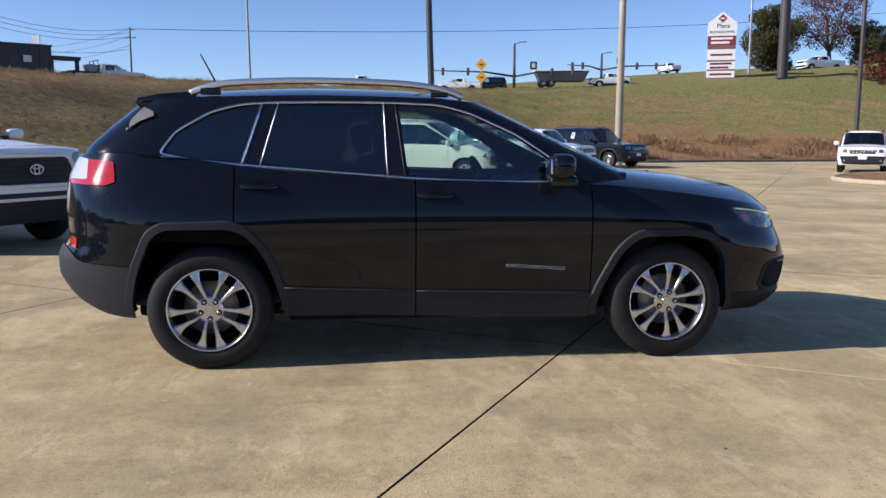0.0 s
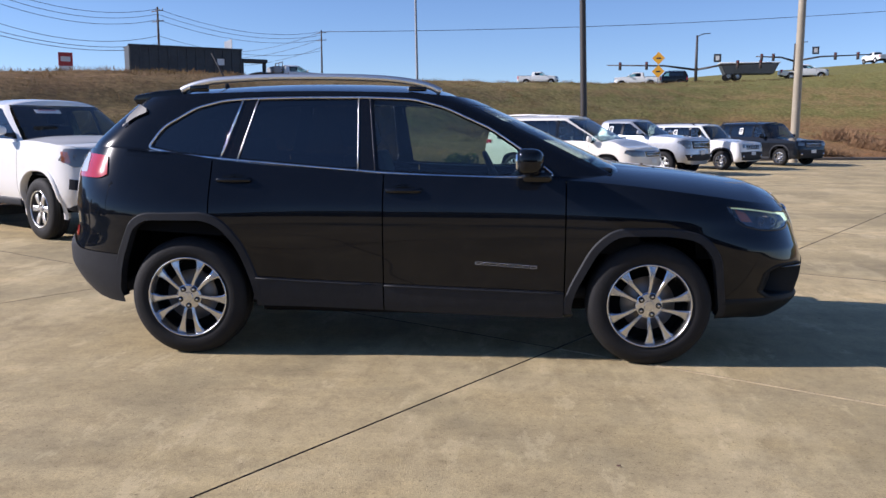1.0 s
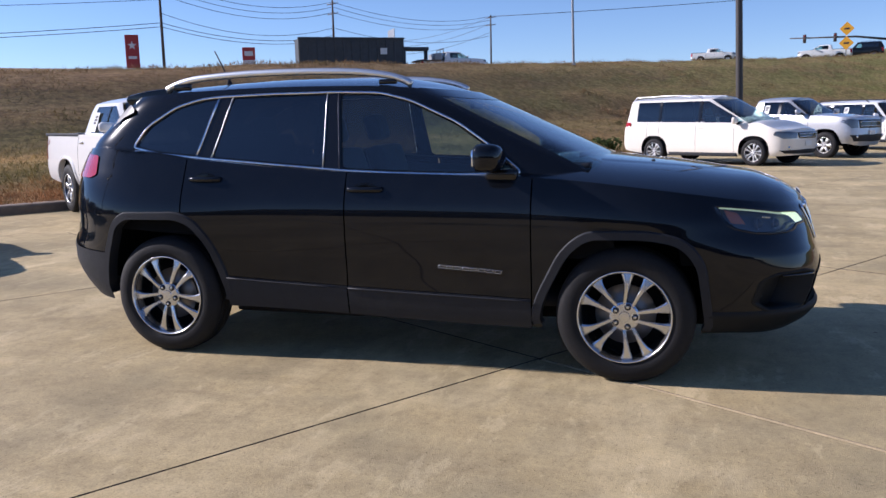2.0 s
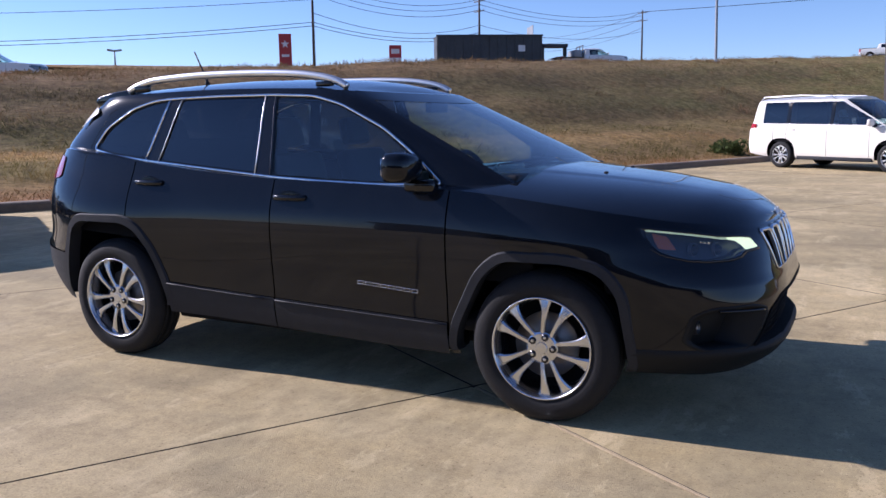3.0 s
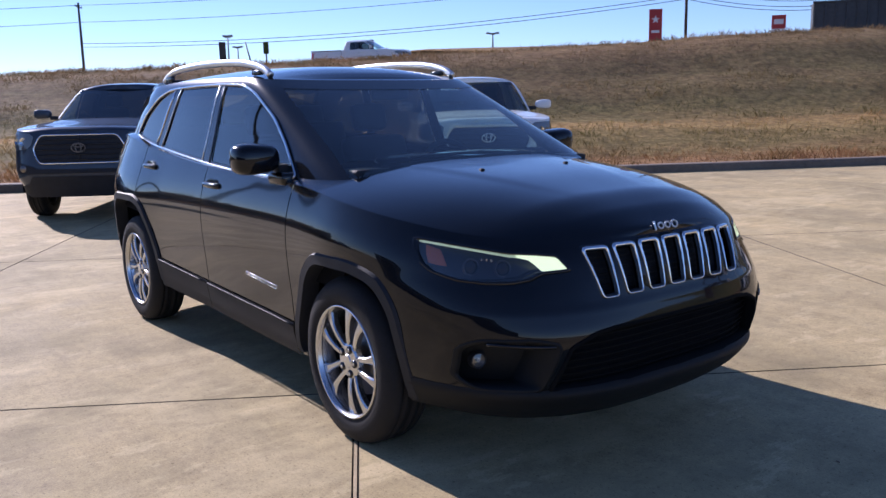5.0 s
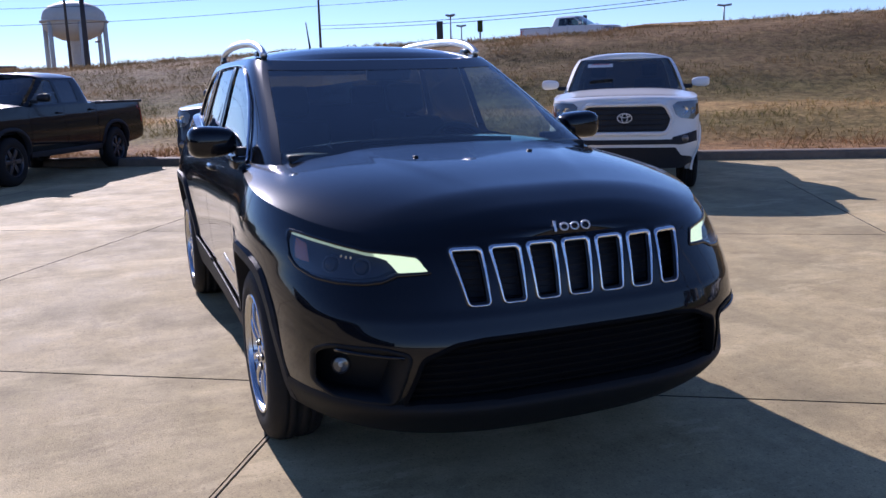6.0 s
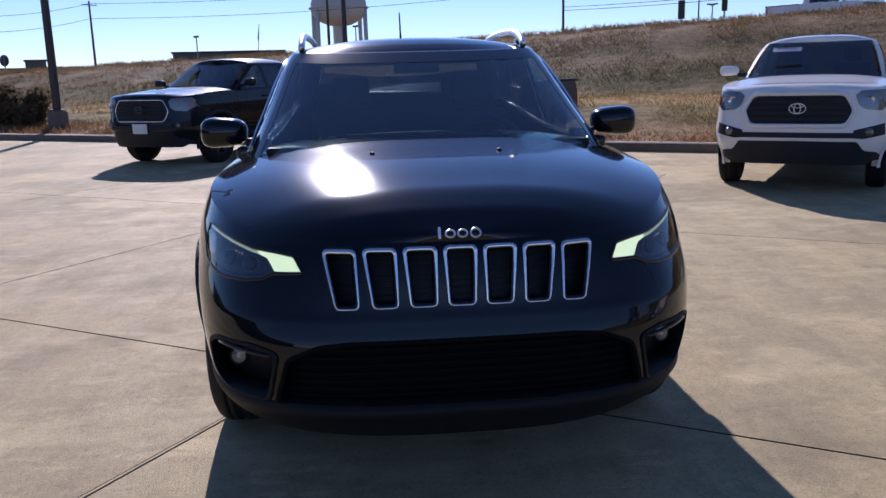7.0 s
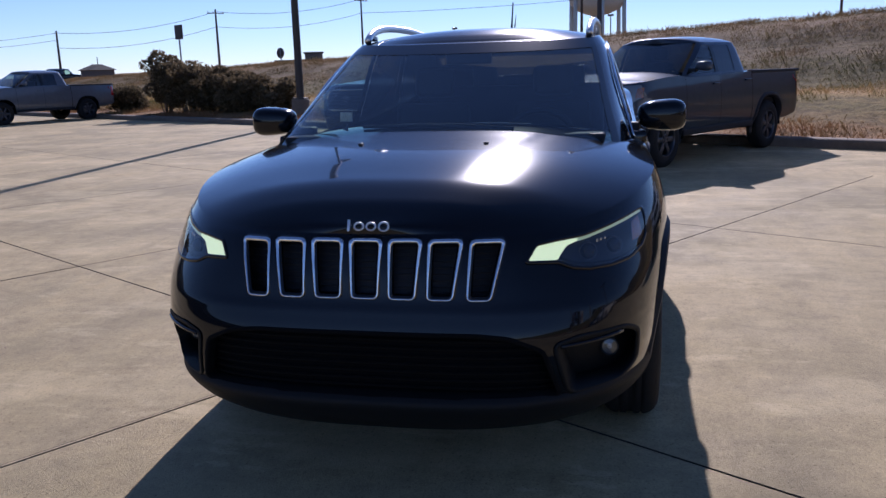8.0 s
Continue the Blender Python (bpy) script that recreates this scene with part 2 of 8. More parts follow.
def blade_material(name, stops, thin=0.30, belts=False):
    """Leaves and blades: light passes partly through."""
    m = shader(name, (0.2, 0.15, 0.07), 0.85, 0.0, Specular_IOR_Level=0.1)
    g = m.node_tree.nodes.new("ShaderNodeNewGeometry")
    c = mixed(m, 0.6, ramp(m, g.outputs["Random Per Island"], stops), ramp(m, noise_of(m, 0.5, 5.0, 0.65), stops))
    if belts:
        # weeds and grass grow in streaks along the bank, palest on the terrace
        turn = m.node_tree.nodes.new("ShaderNodeMapping")
        turn.vector_type = "TEXTURE"
        turn.inputs["Rotation"].default_value = (0, 0, radians(58.3))
        wire(m, coords(m), turn.inputs["Vector"])
        along = turn.outputs[0]
        streak = noise_of(m, 1.0, 6.0, 0.7, along, (0.16, 0.75, 0.75))
        c = mixed(m, 0.66, c, ramp(m, streak, [(0.34, (0.060, 0.050, 0.034)), (0.43, (0.125, 0.092, 0.052)), (0.48, (0.120, 0.120, 0.048)), (0.53, (0.27, 0.165, 0.085)), (0.60, (0.33, 0.25, 0.11)), (0.70, (0.40, 0.29, 0.15))]))
        side = m.node_tree.nodes.new("ShaderNodeSeparateXYZ")
        wire(m, along, side.inputs[0])
        warp = m.node_tree.nodes.new("ShaderNodeMath")
        warp.operation = "MULTIPLY_ADD"
        wire(m, streak, warp.inputs[0])
        warp.inputs[1].default_value = 1.8
        wire(m, side.outputs["Y"], warp.inputs[2])
        up = m.node_tree.nodes.new("ShaderNodeMapRange")
        up.inputs["From Min"].default_value, up.inputs["From Max"].default_value = 11.3, 25.8
        wire(m, warp.outputs[0], up.inputs["Value"])
        c = mixed(m, 0.60, c, ramp(m, up.outputs[0], [(0.0, (0.31, 0.155, 0.080)), (0.09, (0.34, 0.180, 0.085)), (0.15, (0.270, 0.185, 0.075)), (0.20, (0.190, 0.165, 0.058)), (0.27, (0.260, 0.200, 0.075)), (0.32, (0.54, 0.36, 0.150)), (0.36, (0.50, 0.325, 0.135)), (0.40, (0.180, 0.150, 0.060)), (0.50, (0.125, 0.120, 0.048)), (0.60, (0.185, 0.132, 0.068)), (0.72, (0.135, 0.104, 0.056)), (0.84, (0.210, 0.138, 0.076)), (1.0, (0.25, 0.165, 0.092))]))
        clump = noise_of(m, 1.0, 6.0, 0.68, along, (0.75, 1.5, 1.5))
        c = mixed(m, 0.75, c, ramp(m, clump, [(0.38, (0.50, 0.55, 0.50)), (0.46, (0.84, 0.92, 0.78)), (0.54, (1.08, 1.0, 0.98)), (0.64, (1.55, 1.38, 1.30))]), "MULTIPLY")
    base_of(m, c)
    tr = m.node_tree.nodes.new("ShaderNodeBsdfTranslucent")
    wire(m, c, tr.inputs["Color"])
    mx = m.node_tree.nodes.new("ShaderNodeMixShader")
    mx.inputs[0].default_value = thin
    wire(m, m.node_tree.nodes["Principled BSDF"].outputs[0], mx.inputs[1])
    wire(m, tr.outputs[0], mx.inputs[2])
    wire(m, mx.outputs[0], m.node_tree.nodes["Material Output"].inputs["Surface"])
    return m


def rough_material(name, color, rough=0.7, scale=14.0, amount=0.25, bump=0.2, metal=0.0):
    """A plain stuff with grain at two scales."""
    m = shader(name, color, rough, metal)
    lo, hi = tuple(c * (1 - amount) for c in color), tuple(min(1, c * (1 + amount)) for c in color)
    c = ramp(m, noise_of(m, scale, 6.0, 0.7), [(0.28, lo), (0.72, hi)])
    c = mixed(m, 0.4, c, ramp(m, noise_of(m, scale / 9, 4.0), [(0.3, lo), (0.7, hi)]))
    base_of(m, c)
    bumped(m, noise_of(m, scale * 3, 4.0), bump, 0.01)
    return m


M = {}
M["concrete"] = concrete_material()
M["joint"] = rough_material("joint_filler", (0.048, 0.038, 0.028), 0.95, 30)
M["sealant"] = rough_material("old_sealant", (0.44, 0.34, 0.20), 0.9, 60, 0.35)
M["kerb"] = rough_material("kerb_concrete", (0.17, 0.13, 0.095), 0.85, 9, 0.35, 0.4)
M["pale_kerb"] = rough_material("pale_kerb_concrete", (0.40, 0.33, 0.23), 0.85, 9, 0.2, 0.3)
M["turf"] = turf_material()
M["asphalt"] = rough_material("asphalt", (0.055, 0.053, 0.05), 0.9, 20)
M["black_paint"] = paint("black_car_paint", (0.0045, 0.0060, 0.0092), rough=0.17, film=0.042)
M["white_paint"] = paint("white_car_paint", (0.80, 0.79, 0.76), rough=0.4, dust=0.012)
M["pearl_paint"] = paint("pearl_white_paint", (0.80, 0.76, 0.68), rough=0.35, dust=0.012)
M["silver_paint"] = paint("silver_car_paint", (0.50, 0.51, 0.53), rough=0.35, metal=0.5)
# the hedge pickup's shaded side is put into this darkened grey
M["shaded_pickup_paint"] = paint("shade_darkened_grey", (0.15, 0.165, 0.19), rough=0.35, metal=0.3)
M["grey_paint"] = paint("dark_grey_paint", (0.040, 0.052, 0.074), rough=0.35, metal=0.3)
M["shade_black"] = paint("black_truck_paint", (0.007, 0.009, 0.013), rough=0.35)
M["plastic"] = rough_material("grained_black_plastic", (0.021, 0.023, 0.028), 0.6, 120, 0.25, 0.15)
M["plastic"].node_tree.nodes["Principled BSDF"].inputs["Specular IOR Level"].default_value = 0.25
M["gloss_black"] = shader("gloss_black_trim", (0.006, 0.006, 0.007), 0.12)
# near black: the shade in wells, gaps and underneath is put into the colour
M["dark"] = shader("unlit_black", (0.005, 0.0055, 0.0065), 0.9, Specular_IOR_Level=0.12)
M["cabin"] = rough_material("cabin_cloth", (0.022, 0.022, 0.024), 0.85, 60, 0.3)
M["chrome"] = shader("chrome", (0.80, 0.81, 0.83), 0.07, 1.0)
M["satin"] = shader("satin_silver", (0.78, 0.78, 0.77), 0.38, 1.0)
M["alloy"] = shader("machined_alloy", (0.62, 0.63, 0.65), 0.27, 1.0)
M["pocket"] = shader("alloy_pocket_grey", (0.10, 0.10, 0.11), 0.35, 0.8)
M["rubber"] = rough_material("tyre_rubber", (0.013, 0.013, 0.014), 0.72, 60, 0.3, 0.25)
M["rubber"].node_tree.nodes["Principled BSDF"].inputs["Specular IOR Level"].default_value = 0.28
M["lamp_inside"] = shader("lamp_inside", (0.022, 0.022, 0.025), 0.3, 0.2)
M["fin_grey"] = shader("fin_grey", (0.05, 0.05, 0.053), 0.5)
M["tail_clear"] = shader("clear_tail_lamp", (0.50, 0.50, 0.52), 0.1, 0.0, Coat_Weight=1.0)
M["disc"] = shader("brake_steel", (0.25, 0.23, 0.21), 0.4, 0.9)
M["glass"] = glass("clear_window_glass", (0.62, 0.76, 0.71))
M["tint"] = glass("privacy_glass", (0.085, 0.092, 0.095))
M["screen"] = glass("windscreen_glass", (0.66, 0.76, 0.72))
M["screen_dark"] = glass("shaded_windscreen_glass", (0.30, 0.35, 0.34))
M["lens"] = glass("lamp_lens", (0.72, 0.74, 0.76))
M["red_lens"] = shader("red_lamp_lens", (0.42, 0.012, 0.012), 0.08, 0.0, Coat_Weight=1.0)
M["amber"] = shader("amber_reflector", (0.42, 0.12, 0.035), 0.15, 0.0, Coat_Weight=1.0)
M["drl"] = shader("daylight_lamp_strip", (0.80, 0.84, 0.62), 0.2)
M["drl"].node_tree.nodes["Principled BSDF"].inputs["Emission Color"].default_value = (0.84, 1.0, 0.50, 1)
M["drl"].node_tree.nodes["Principled BSDF"].inputs["Emission Strength"].default_value = 0.95
M["strip"] = shader("pale_lamp_strip", (0.70, 0.75, 0.62), 0.25)
M["strip"].node_tree.nodes["Principled BSDF"].inputs["Emission Color"].default_value = (0.82, 1.0, 0.42, 1)
M["strip"].node_tree.nodes["Principled BSDF"].inputs["Emission Strength"].default_value = 0.28
M["hollow"] = rough_material("dull_black_moulding", (0.008, 0.009, 0.010), 0.6, 90, 0.2, 0.1)
M["hollow"].node_tree.nodes["Principled BSDF"].inputs["Specular IOR Level"].default_value = 0.25
M["reflector"] = shader("lamp_reflector", (0.7, 0.7, 0.72), 0.12, 1.0)
M["wood"] = rough_material("weathered_pole_wood", (0.085, 0.065, 0.05), 0.9, 18, 0.35, 0.3)
M["pole_tan"] = rough_material("tan_painted_steel", (0.34, 0.29, 0.21), 0.6, 10, 0.2)
M["pole_dark"] = rough_material("bronze_painted_steel", (0.045, 0.038, 0.034), 0.55, 10, 0.25)
M["pole_grey"] = rough_material("galvanised_steel", (0.30, 0.31, 0.32), 0.5, 10, 0.2, 0.1, 0.3)
M["wire"] = shader("cable_black", (0.03, 0.03, 0.03), 0.7)
M["yellow"] = rough_material("yellow_sign_sheet", (0.75, 0.36, 0.02), 0.5, 8, 0.08)
M["sign_red"] = rough_material("red_sign_sheet", (0.42, 0.035, 0.03), 0.5, 8, 0.1)
M["maroon"] = rough_material("maroon_sign_panel", (0.20, 0.028, 0.030), 0.5, 8, 0.1)
M["sign_white"] = rough_material("white_sign_panel", (0.72, 0.71, 0.69), 0.5, 8, 0.06)
M["sign_brown"] = rough_material("brown_sign_post", (0.16, 0.085, 0.06), 0.7, 10, 0.2)
M["tower"] = rough_material("pale_tank_paint", (0.56, 0.55, 0.50), 0.6, 2, 0.1)
M["brick"] = rough_material("dull_wall_cladding", (0.17, 0.14, 0.12), 0.85, 4, 0.2)
M["dumpster"] = rough_material("black_steel_container", (0.045, 0.052, 0.056), 0.6, 5, 0.4)
M["paper"] = rough_material("paper_sticker", (0.75, 0.75, 0.72), 0.7, 20, 0.08)
M["ink"] = shader("printed_ink", (0.03, 0.03, 0.035), 0.7)
M["bark"] = rough_material("grey_bark", (0.15, 0.115, 0.085), 0.9, 22, 0.35, 0.5)
M["leaf_olive"] = blade_material("olive_leaves", [(0.2, (0.045, 0.048, 0.024)), (0.5, (0.080, 0.078, 0.036)), (0.85, (0.13, 0.110, 0.052))])
M["leaf_red"] = blade_material("russet_leaves", [(0.2, (0.060, 0.022, 0.018)), (0.5, (0.12, 0.04, 0.026)), (0.85, (0.17, 0.075, 0.035))])
M["leaf_shrub"] = blade_material("shrub_leaves", [(0.2, (0.070, 0.062, 0.036)), (0.5, (0.14, 0.105, 0.060)), (0.8, (0.22, 0.165, 0.095)), (0.93, (0.36, 0.28, 0.18))], thin=0.5)
M["leaf_green"] = blade_material("green_leaves", [(0.2, (0.040, 0.060, 0.020)), (0.6, (0.09, 0.115, 0.038)), (0.9, (0.15, 0.155, 0.055))])
M["weed"] = blade_material("russet_weeds", [(0.1, (0.20, 0.105, 0.060)), (0.35, (0.33, 0.20, 0.110)), (0.6, (0.24, 0.150, 0.078)), (0.9, (0.42, 0.29, 0.17))])
M["straw"] = blade_material("dry_grass_blades", [(0.10, (0.10, 0.062, 0.042)), (0.30, (0.30, 0.180, 0.092)), (0.45, (0.13, 0.112, 0.046)), (0.58, (0.22, 0.125, 0.072)), (0.72, (0.40, 0.270, 0.140)), (0.90, (0.17, 0.100, 0.062))], belts=True)

# ---- helpers for building ----


def part(name, bm, material, parent=None, label="", smooth=True):
    """Links a bmesh as one mesh object, under a thing or a part."""
    me = bpy.data.meshes.new(name)
    bm.to_mesh(me)
    bm.free()
    me.materials.append(material)
    if smooth:
        me.polygons.foreach_set("use_smooth", [True] * len(me.polygons))
    ob = new(name, me)
    ob.parent = parent
    if label:
        tagged(ob, label)
    return ob


def flat(name, bm, material, parent=None, label=""):
    return part(name, bm, material, parent, label, smooth=False)


def thing(name, m, label, category, group="", kind=""):
    """An Empty at the base of a thing; its parts hang under it."""
    ob = new(name)
    ob.matrix_world = m
    ob.empty_display_size = 0.2
    return tagged(ob, label, category, group, kind)


def curve(*pts):
    """A smooth function through (position, value) pairs, without overshoot."""
    xs, ys = np.array([p[0] for p in pts], float), np.array([p[1] for p in pts], float)
    d = np.diff(ys) / np.diff(xs)
    m = np.zeros(len(xs))
    m[0], m[-1] = d[0], d[-1]
    for i in range(1, len(xs) - 1):
        m[i] = 0 if d[i - 1] * d[i] <= 0 else 2 * d[i - 1] * d[i] / (d[i - 1] + d[i])

    def f(x):
        x = min(max(x, xs[0]), xs[-1])
        i = min(max(int(np.searchsorted(xs, x)) - 1, 0), len(xs) - 2)
        h = xs[i + 1] - xs[i]
        t = (x - xs[i]) / h
        return float((2 * t**3 - 3 * t**2 + 1) * ys[i] + (t**3 - 2 * t**2 + t) * h * m[i] + (3 * t**2 - 2 * t**3) * ys[i + 1] + (t**3 - t**2) * h * m[i + 1])

    return f


def box(bm, lo, hi, bevel=0.0, segments=2, m=None):
    r = bmesh.ops.create_cube(bm, size=1)
    vs = r["verts"]
    for v in vs:
        v.co = Vector([lo[k] + (v.co[k] + 0.5) * (hi[k] - lo[k]) for k in range(3)])
    if bevel:
        es = list({e for v in vs for e in v.link_edges})
        g = bmesh.ops.bevel(bm, geom=es, offset=bevel, segments=segments, profile=0.6, affect="EDGES")
        vs = list({v for f in g["faces"] for v in f.verts} | {v for v in vs if v.is_valid})
    if m is not None:
        bmesh.ops.transform(bm, matrix=m, verts=vs)
    return bm


def boxed(lo, hi, bevel=0.0, segments=2, m=None):
    return box(bmesh.new(), lo, hi, bevel, segments, m)


def tube(bm, pts, radius, sides=8, closed=False, flatten=1.0, up=(0, 0, 1), cap=True):
    """A swept tube along points; radius is a number or one a point; flatten squashes it along up."""
    pts = [Vector(p) for p in pts]
    n = len(pts)
    rings = []
    for i, p in enumerate(pts):
        a = pts[(i - 1) % n] if closed or i else p
        b = pts[(i + 1) % n] if closed or i < n - 1 else p
        t = (b - a).normalized()
        side = t.cross(Vector(up))
        if side.length < 1e-4:
            side = t.cross(Vector((1, 0, 0)))
        side.normalize()
        top = side.cross(t).normalized()
        r = radius[i] if hasattr(radius, "__len__") else radius
        rings.append([bm.verts.new(p + side * r * math.cos(k) + top * r * flatten * math.sin(k)) for k in np.linspace(0, 2 * math.pi, sides, endpoint=False)])
    for i in range(n if closed else n - 1):
        a, b = rings[i], rings[(i + 1) % n]
        for k in range(sides):
            bm.faces.new((a[k], a[(k + 1) % sides], b[(k + 1) % sides], b[k]))
    if cap and not closed:
        bm.faces.new(rings[0][::-1])
        bm.faces.new(rings[-1])
    return bm


def tubed(pts, radius, sides=8, closed=False, flatten=1.0, up=(0, 0, 1)):
    return tube(bmesh.new(), pts, radius, sides, closed, flatten, up)


def lathe(bm, profile, sides=48, axis="y", at=(0, 0, 0)):
    """Turns (radius, along) pairs about an axis through at."""
    rings = []
    for k in np.linspace(0, 2 * math.pi, sides, endpoint=False):
        c, s = math.cos(k), math.sin(k)
        row = []
        for r, h in profile:
            p = (r * c, h, r * s) if axis == "y" else (r * c, r * s, h)
            row.append(bm.verts.new((p[0] + at[0], p[1] + at[1], p[2] + at[2])))
        rings.append(row)
    for i in range(sides):
        a, b = rings[i], rings[(i + 1) % sides]
        for j in range(len(profile) - 1):
            bm.faces.new((a[j], a[j + 1], b[j + 1], b[j]))
    return bm


def prism(bm, poly, y0, y1, axis="y", bevel=0.0):
    """A polygon pushed from y0 to y1 along an axis; poly is in the other two."""
    def co(p, h):
        return {"y": (p[0], h, p[1]), "x": (h, p[0], p[1]), "z": (p[0], p[1], h)}[axis]
    a = [bm.verts.new(co(p, y0)) for p in poly]
    b = [bm.verts.new(co(p, y1)) for p in poly]
    n = len(poly)
    fs = [bm.faces.new(a), bm.faces.new(b[::-1])]
    for i in range(n):
        fs.append(bm.faces.new((a[i], b[i], b[(i + 1) % n], a[(i + 1) % n])))
    bmesh.ops.recalc_face_normals(bm, faces=fs)
    if bevel:
        es = list({e for f in fs for e in f.edges})
        bmesh.ops.bevel(bm, geom=es, offset=bevel, segments=2, profile=0.6, affect="EDGES")
    return bm


def prismed(poly, y0, y1, axis="y", bevel=0.0):
    return prism(bmesh.new(), poly, y0, y1, axis, bevel)


def inside(poly, x, y):
    hit = False
    for (x0, y0), (x1, y1) in zip(poly, poly[1:] + poly[:1]):
        if (y0 > y) != (y1 > y) and x < (x1 - x0) * (y - y0) / (y1 - y0) + x0:
            hit = not hit
    return hit


def nearest(poly, x, y):
    best, found = 1e9, (x, y)
    for (x0, y0), (x1, y1) in zip(poly, poly[1:] + poly[:1]):
        dx, dy = x1 - x0, y1 - y0
        t = min(1, max(0, ((x - x0) * dx + (y - y0) * dy) / (dx * dx + dy * dy + 1e-12)))
        px, py = x0 + t * dx, y0 + t * dy
        d = (px - x) ** 2 + (py - y) ** 2
        if d < best:
            best, found = d, (px, py)
    return found


def rounded(poly, r, steps=4):
    """Rounds the corners of a polygon."""
    out = []
    n = len(poly)
    for i in range(n):
        p, a, b = Vector(poly[i]), Vector(poly[i - 1]), Vector(poly[(i + 1) % n])
        da, db = (a - p), (b - p)
        k = min(r, da.length * 0.45, db.length * 0.45)
        s, e = p + da.normalized() * k, p + db.normalized() * k
        for t in np.linspace(0, 1, steps):
            q = s * (1 - t) ** 2 + p * 2 * t * (1 - t) + e * t * t
            out.append((q.x, q.y))
    return out


class Shell:
    """A smooth body: at each height z its outline is straight along the sides and a superellipse round the nose and the tail."""

    def __init__(self, w, xf, xr, x0f, x0r, nf, nr, zref, step=0.03, bow=0.0, waist=None, swell=None):
        self.w, self.xf, self.xr, self.x0f, self.x0r, self.nr, self.bow = w, xf, xr, x0f, x0r, nr, bow
        self.nfz = nf if callable(nf) else (lambda z: nf)
        self.nf = self.nfz(zref)
        self.waist = waist or (lambda x: 1.0)
        self.swell = swell or (lambda x, z: 0.0)           # what the sides bulge out over the wheels
        self.step = step
        self.front_t = self._even(xf(zref) - x0f, w(zref), self.nf)
        self.rear_t = self._even(x0r - xr(zref), w(zref), nr)

    def _even(self, span, w, n):
        g = np.linspace(0, 1, 3000)
        th = math.pi / 2 * (g**3 * (g * (6 * g - 15) + 10))
        x, y = span * np.sin(th) ** (2 / n), w * np.cos(th) ** (2 / n)
        s = np.r_[0, np.cumsum(np.hypot(np.diff(x), np.diff(y)))]
        k = max(6, int(s[-1] / self.step))
        return [float(v) for v in np.interp(np.linspace(0, s[-1], k + 1), s, th)]

    def at(self, u, z, off=0.0):
        """The place at height z on the line u, off metres outside."""
        side, kind, val = u
        w = self.w(z)
        if kind == "s":
            return val, side * (w * self.waist(val) + self.swell(val, z) + off)
        n, span, x0, sg = (self.nfz(z), self.xf(z) - self.x0f, self.x0f, 1) if kind == "f" else (self.nr, self.x0r - self.xr(z), self.x0r, -1)
        c, s = max(math.cos(val), 0.0), math.sin(val)
        q, t = c ** (2 / n), s ** (2 / n)
        nx, ny = t ** (n - 1) / span, q ** (n - 1) / w
        ln = math.hypot(nx, ny)
        x = x0 + sg * (span * t - (self.bow * q * q * t if kind == "f" else 0) + off * nx / ln)
        return x, side * (q * (w * self.waist(x) + self.swell(x, z)) + off * ny / ln)

    def side(self, x, z):
        """Half the width at x and z."""
        w = self.w(z) * self.waist(x) + self.swell(x, z)
        if x > self.x0f:
            t = min((x - self.x0f) / (self.xf(z) - self.x0f), 1)
            n = self.nfz(z)
            return w * (1 - t**n) ** (1 / n)
        if x < self.x0r:
            t = min((self.x0r - x) / (self.x0r - self.xr(z)), 1)
            return w * (1 - t**self.nr) ** (1 / self.nr)
        return w

    def front(self, y, z):
        x = self.xf(z)
        for _ in range(6):
            q = min(abs(y) / (self.w(z) * self.waist(x)), 1)
            n = self.nfz(z)
            t = (1 - q**n) ** (1 / n)
            x = 0.5 * x + 0.5 * (self.x0f + (self.xf(z) - self.x0f) * t - self.bow * q * q * t)
        return x

    def rear(self, y, z):
        q = min(abs(y) / self.w(z), 1)
        return self.x0r - (self.x0r - self.xr(z)) * (1 - q**self.nr) ** (1 / self.nr)

    def run(self, a, b, side=-1):
        """Lines from x = a to x = b along one side; None for the nose or the tail."""
        us = []
        if a is None:
            us += [(side, "r", t) for t in reversed(self.rear_t)][:-1]
        lo, hi = self.x0r if a is None else a, self.x0f if b is None else b
        if lo < self.x0r:
            us += [(side, "r", t) for t in self._stops("r", lo)]
            lo = self.x0r
        end = []
        if hi > self.x0f:
            end = [(side, "f", t) for t in self._stops("f", hi)]
            hi = self.x0f
        if hi > lo:
            k = max(1, int(round((hi - lo) / self.step)))
            us += [(side, "s", lo + (hi - lo) * i / k) for i in range(k + 1)]
        us += end
        if b is None:
            us += [(side, "f", t) for t in self.front_t][1:]
        return us

    def _stops(self, kind, x):
        ts = self.front_t if kind == "f" else self.rear_t
        span, x0, n = (self.xf(0.8) - self.x0f, self.x0f, self.nf) if kind == "f" else (self.x0r - self.xr(0.8), self.x0r, self.nr)
        lim = math.asin(min(1, abs(x - x0) / span) ** (n / 2))
        keep = [t for t in ts if t < lim - 0.02] + [lim]
        keep = keep[1:] if len(keep) > 1 else keep
        return keep if kind == "f" else keep[::-1]

    def round_front(self, x):
        right = self.run(x, None, -1)
        return right + [(1, k, v) for _, k, v in reversed(right[:-1])]

    def round_rear(self, x):
        right = self.run(None, x, -1)
        return [(1, k, v) for _, k, v in reversed(right)] + right[1:]


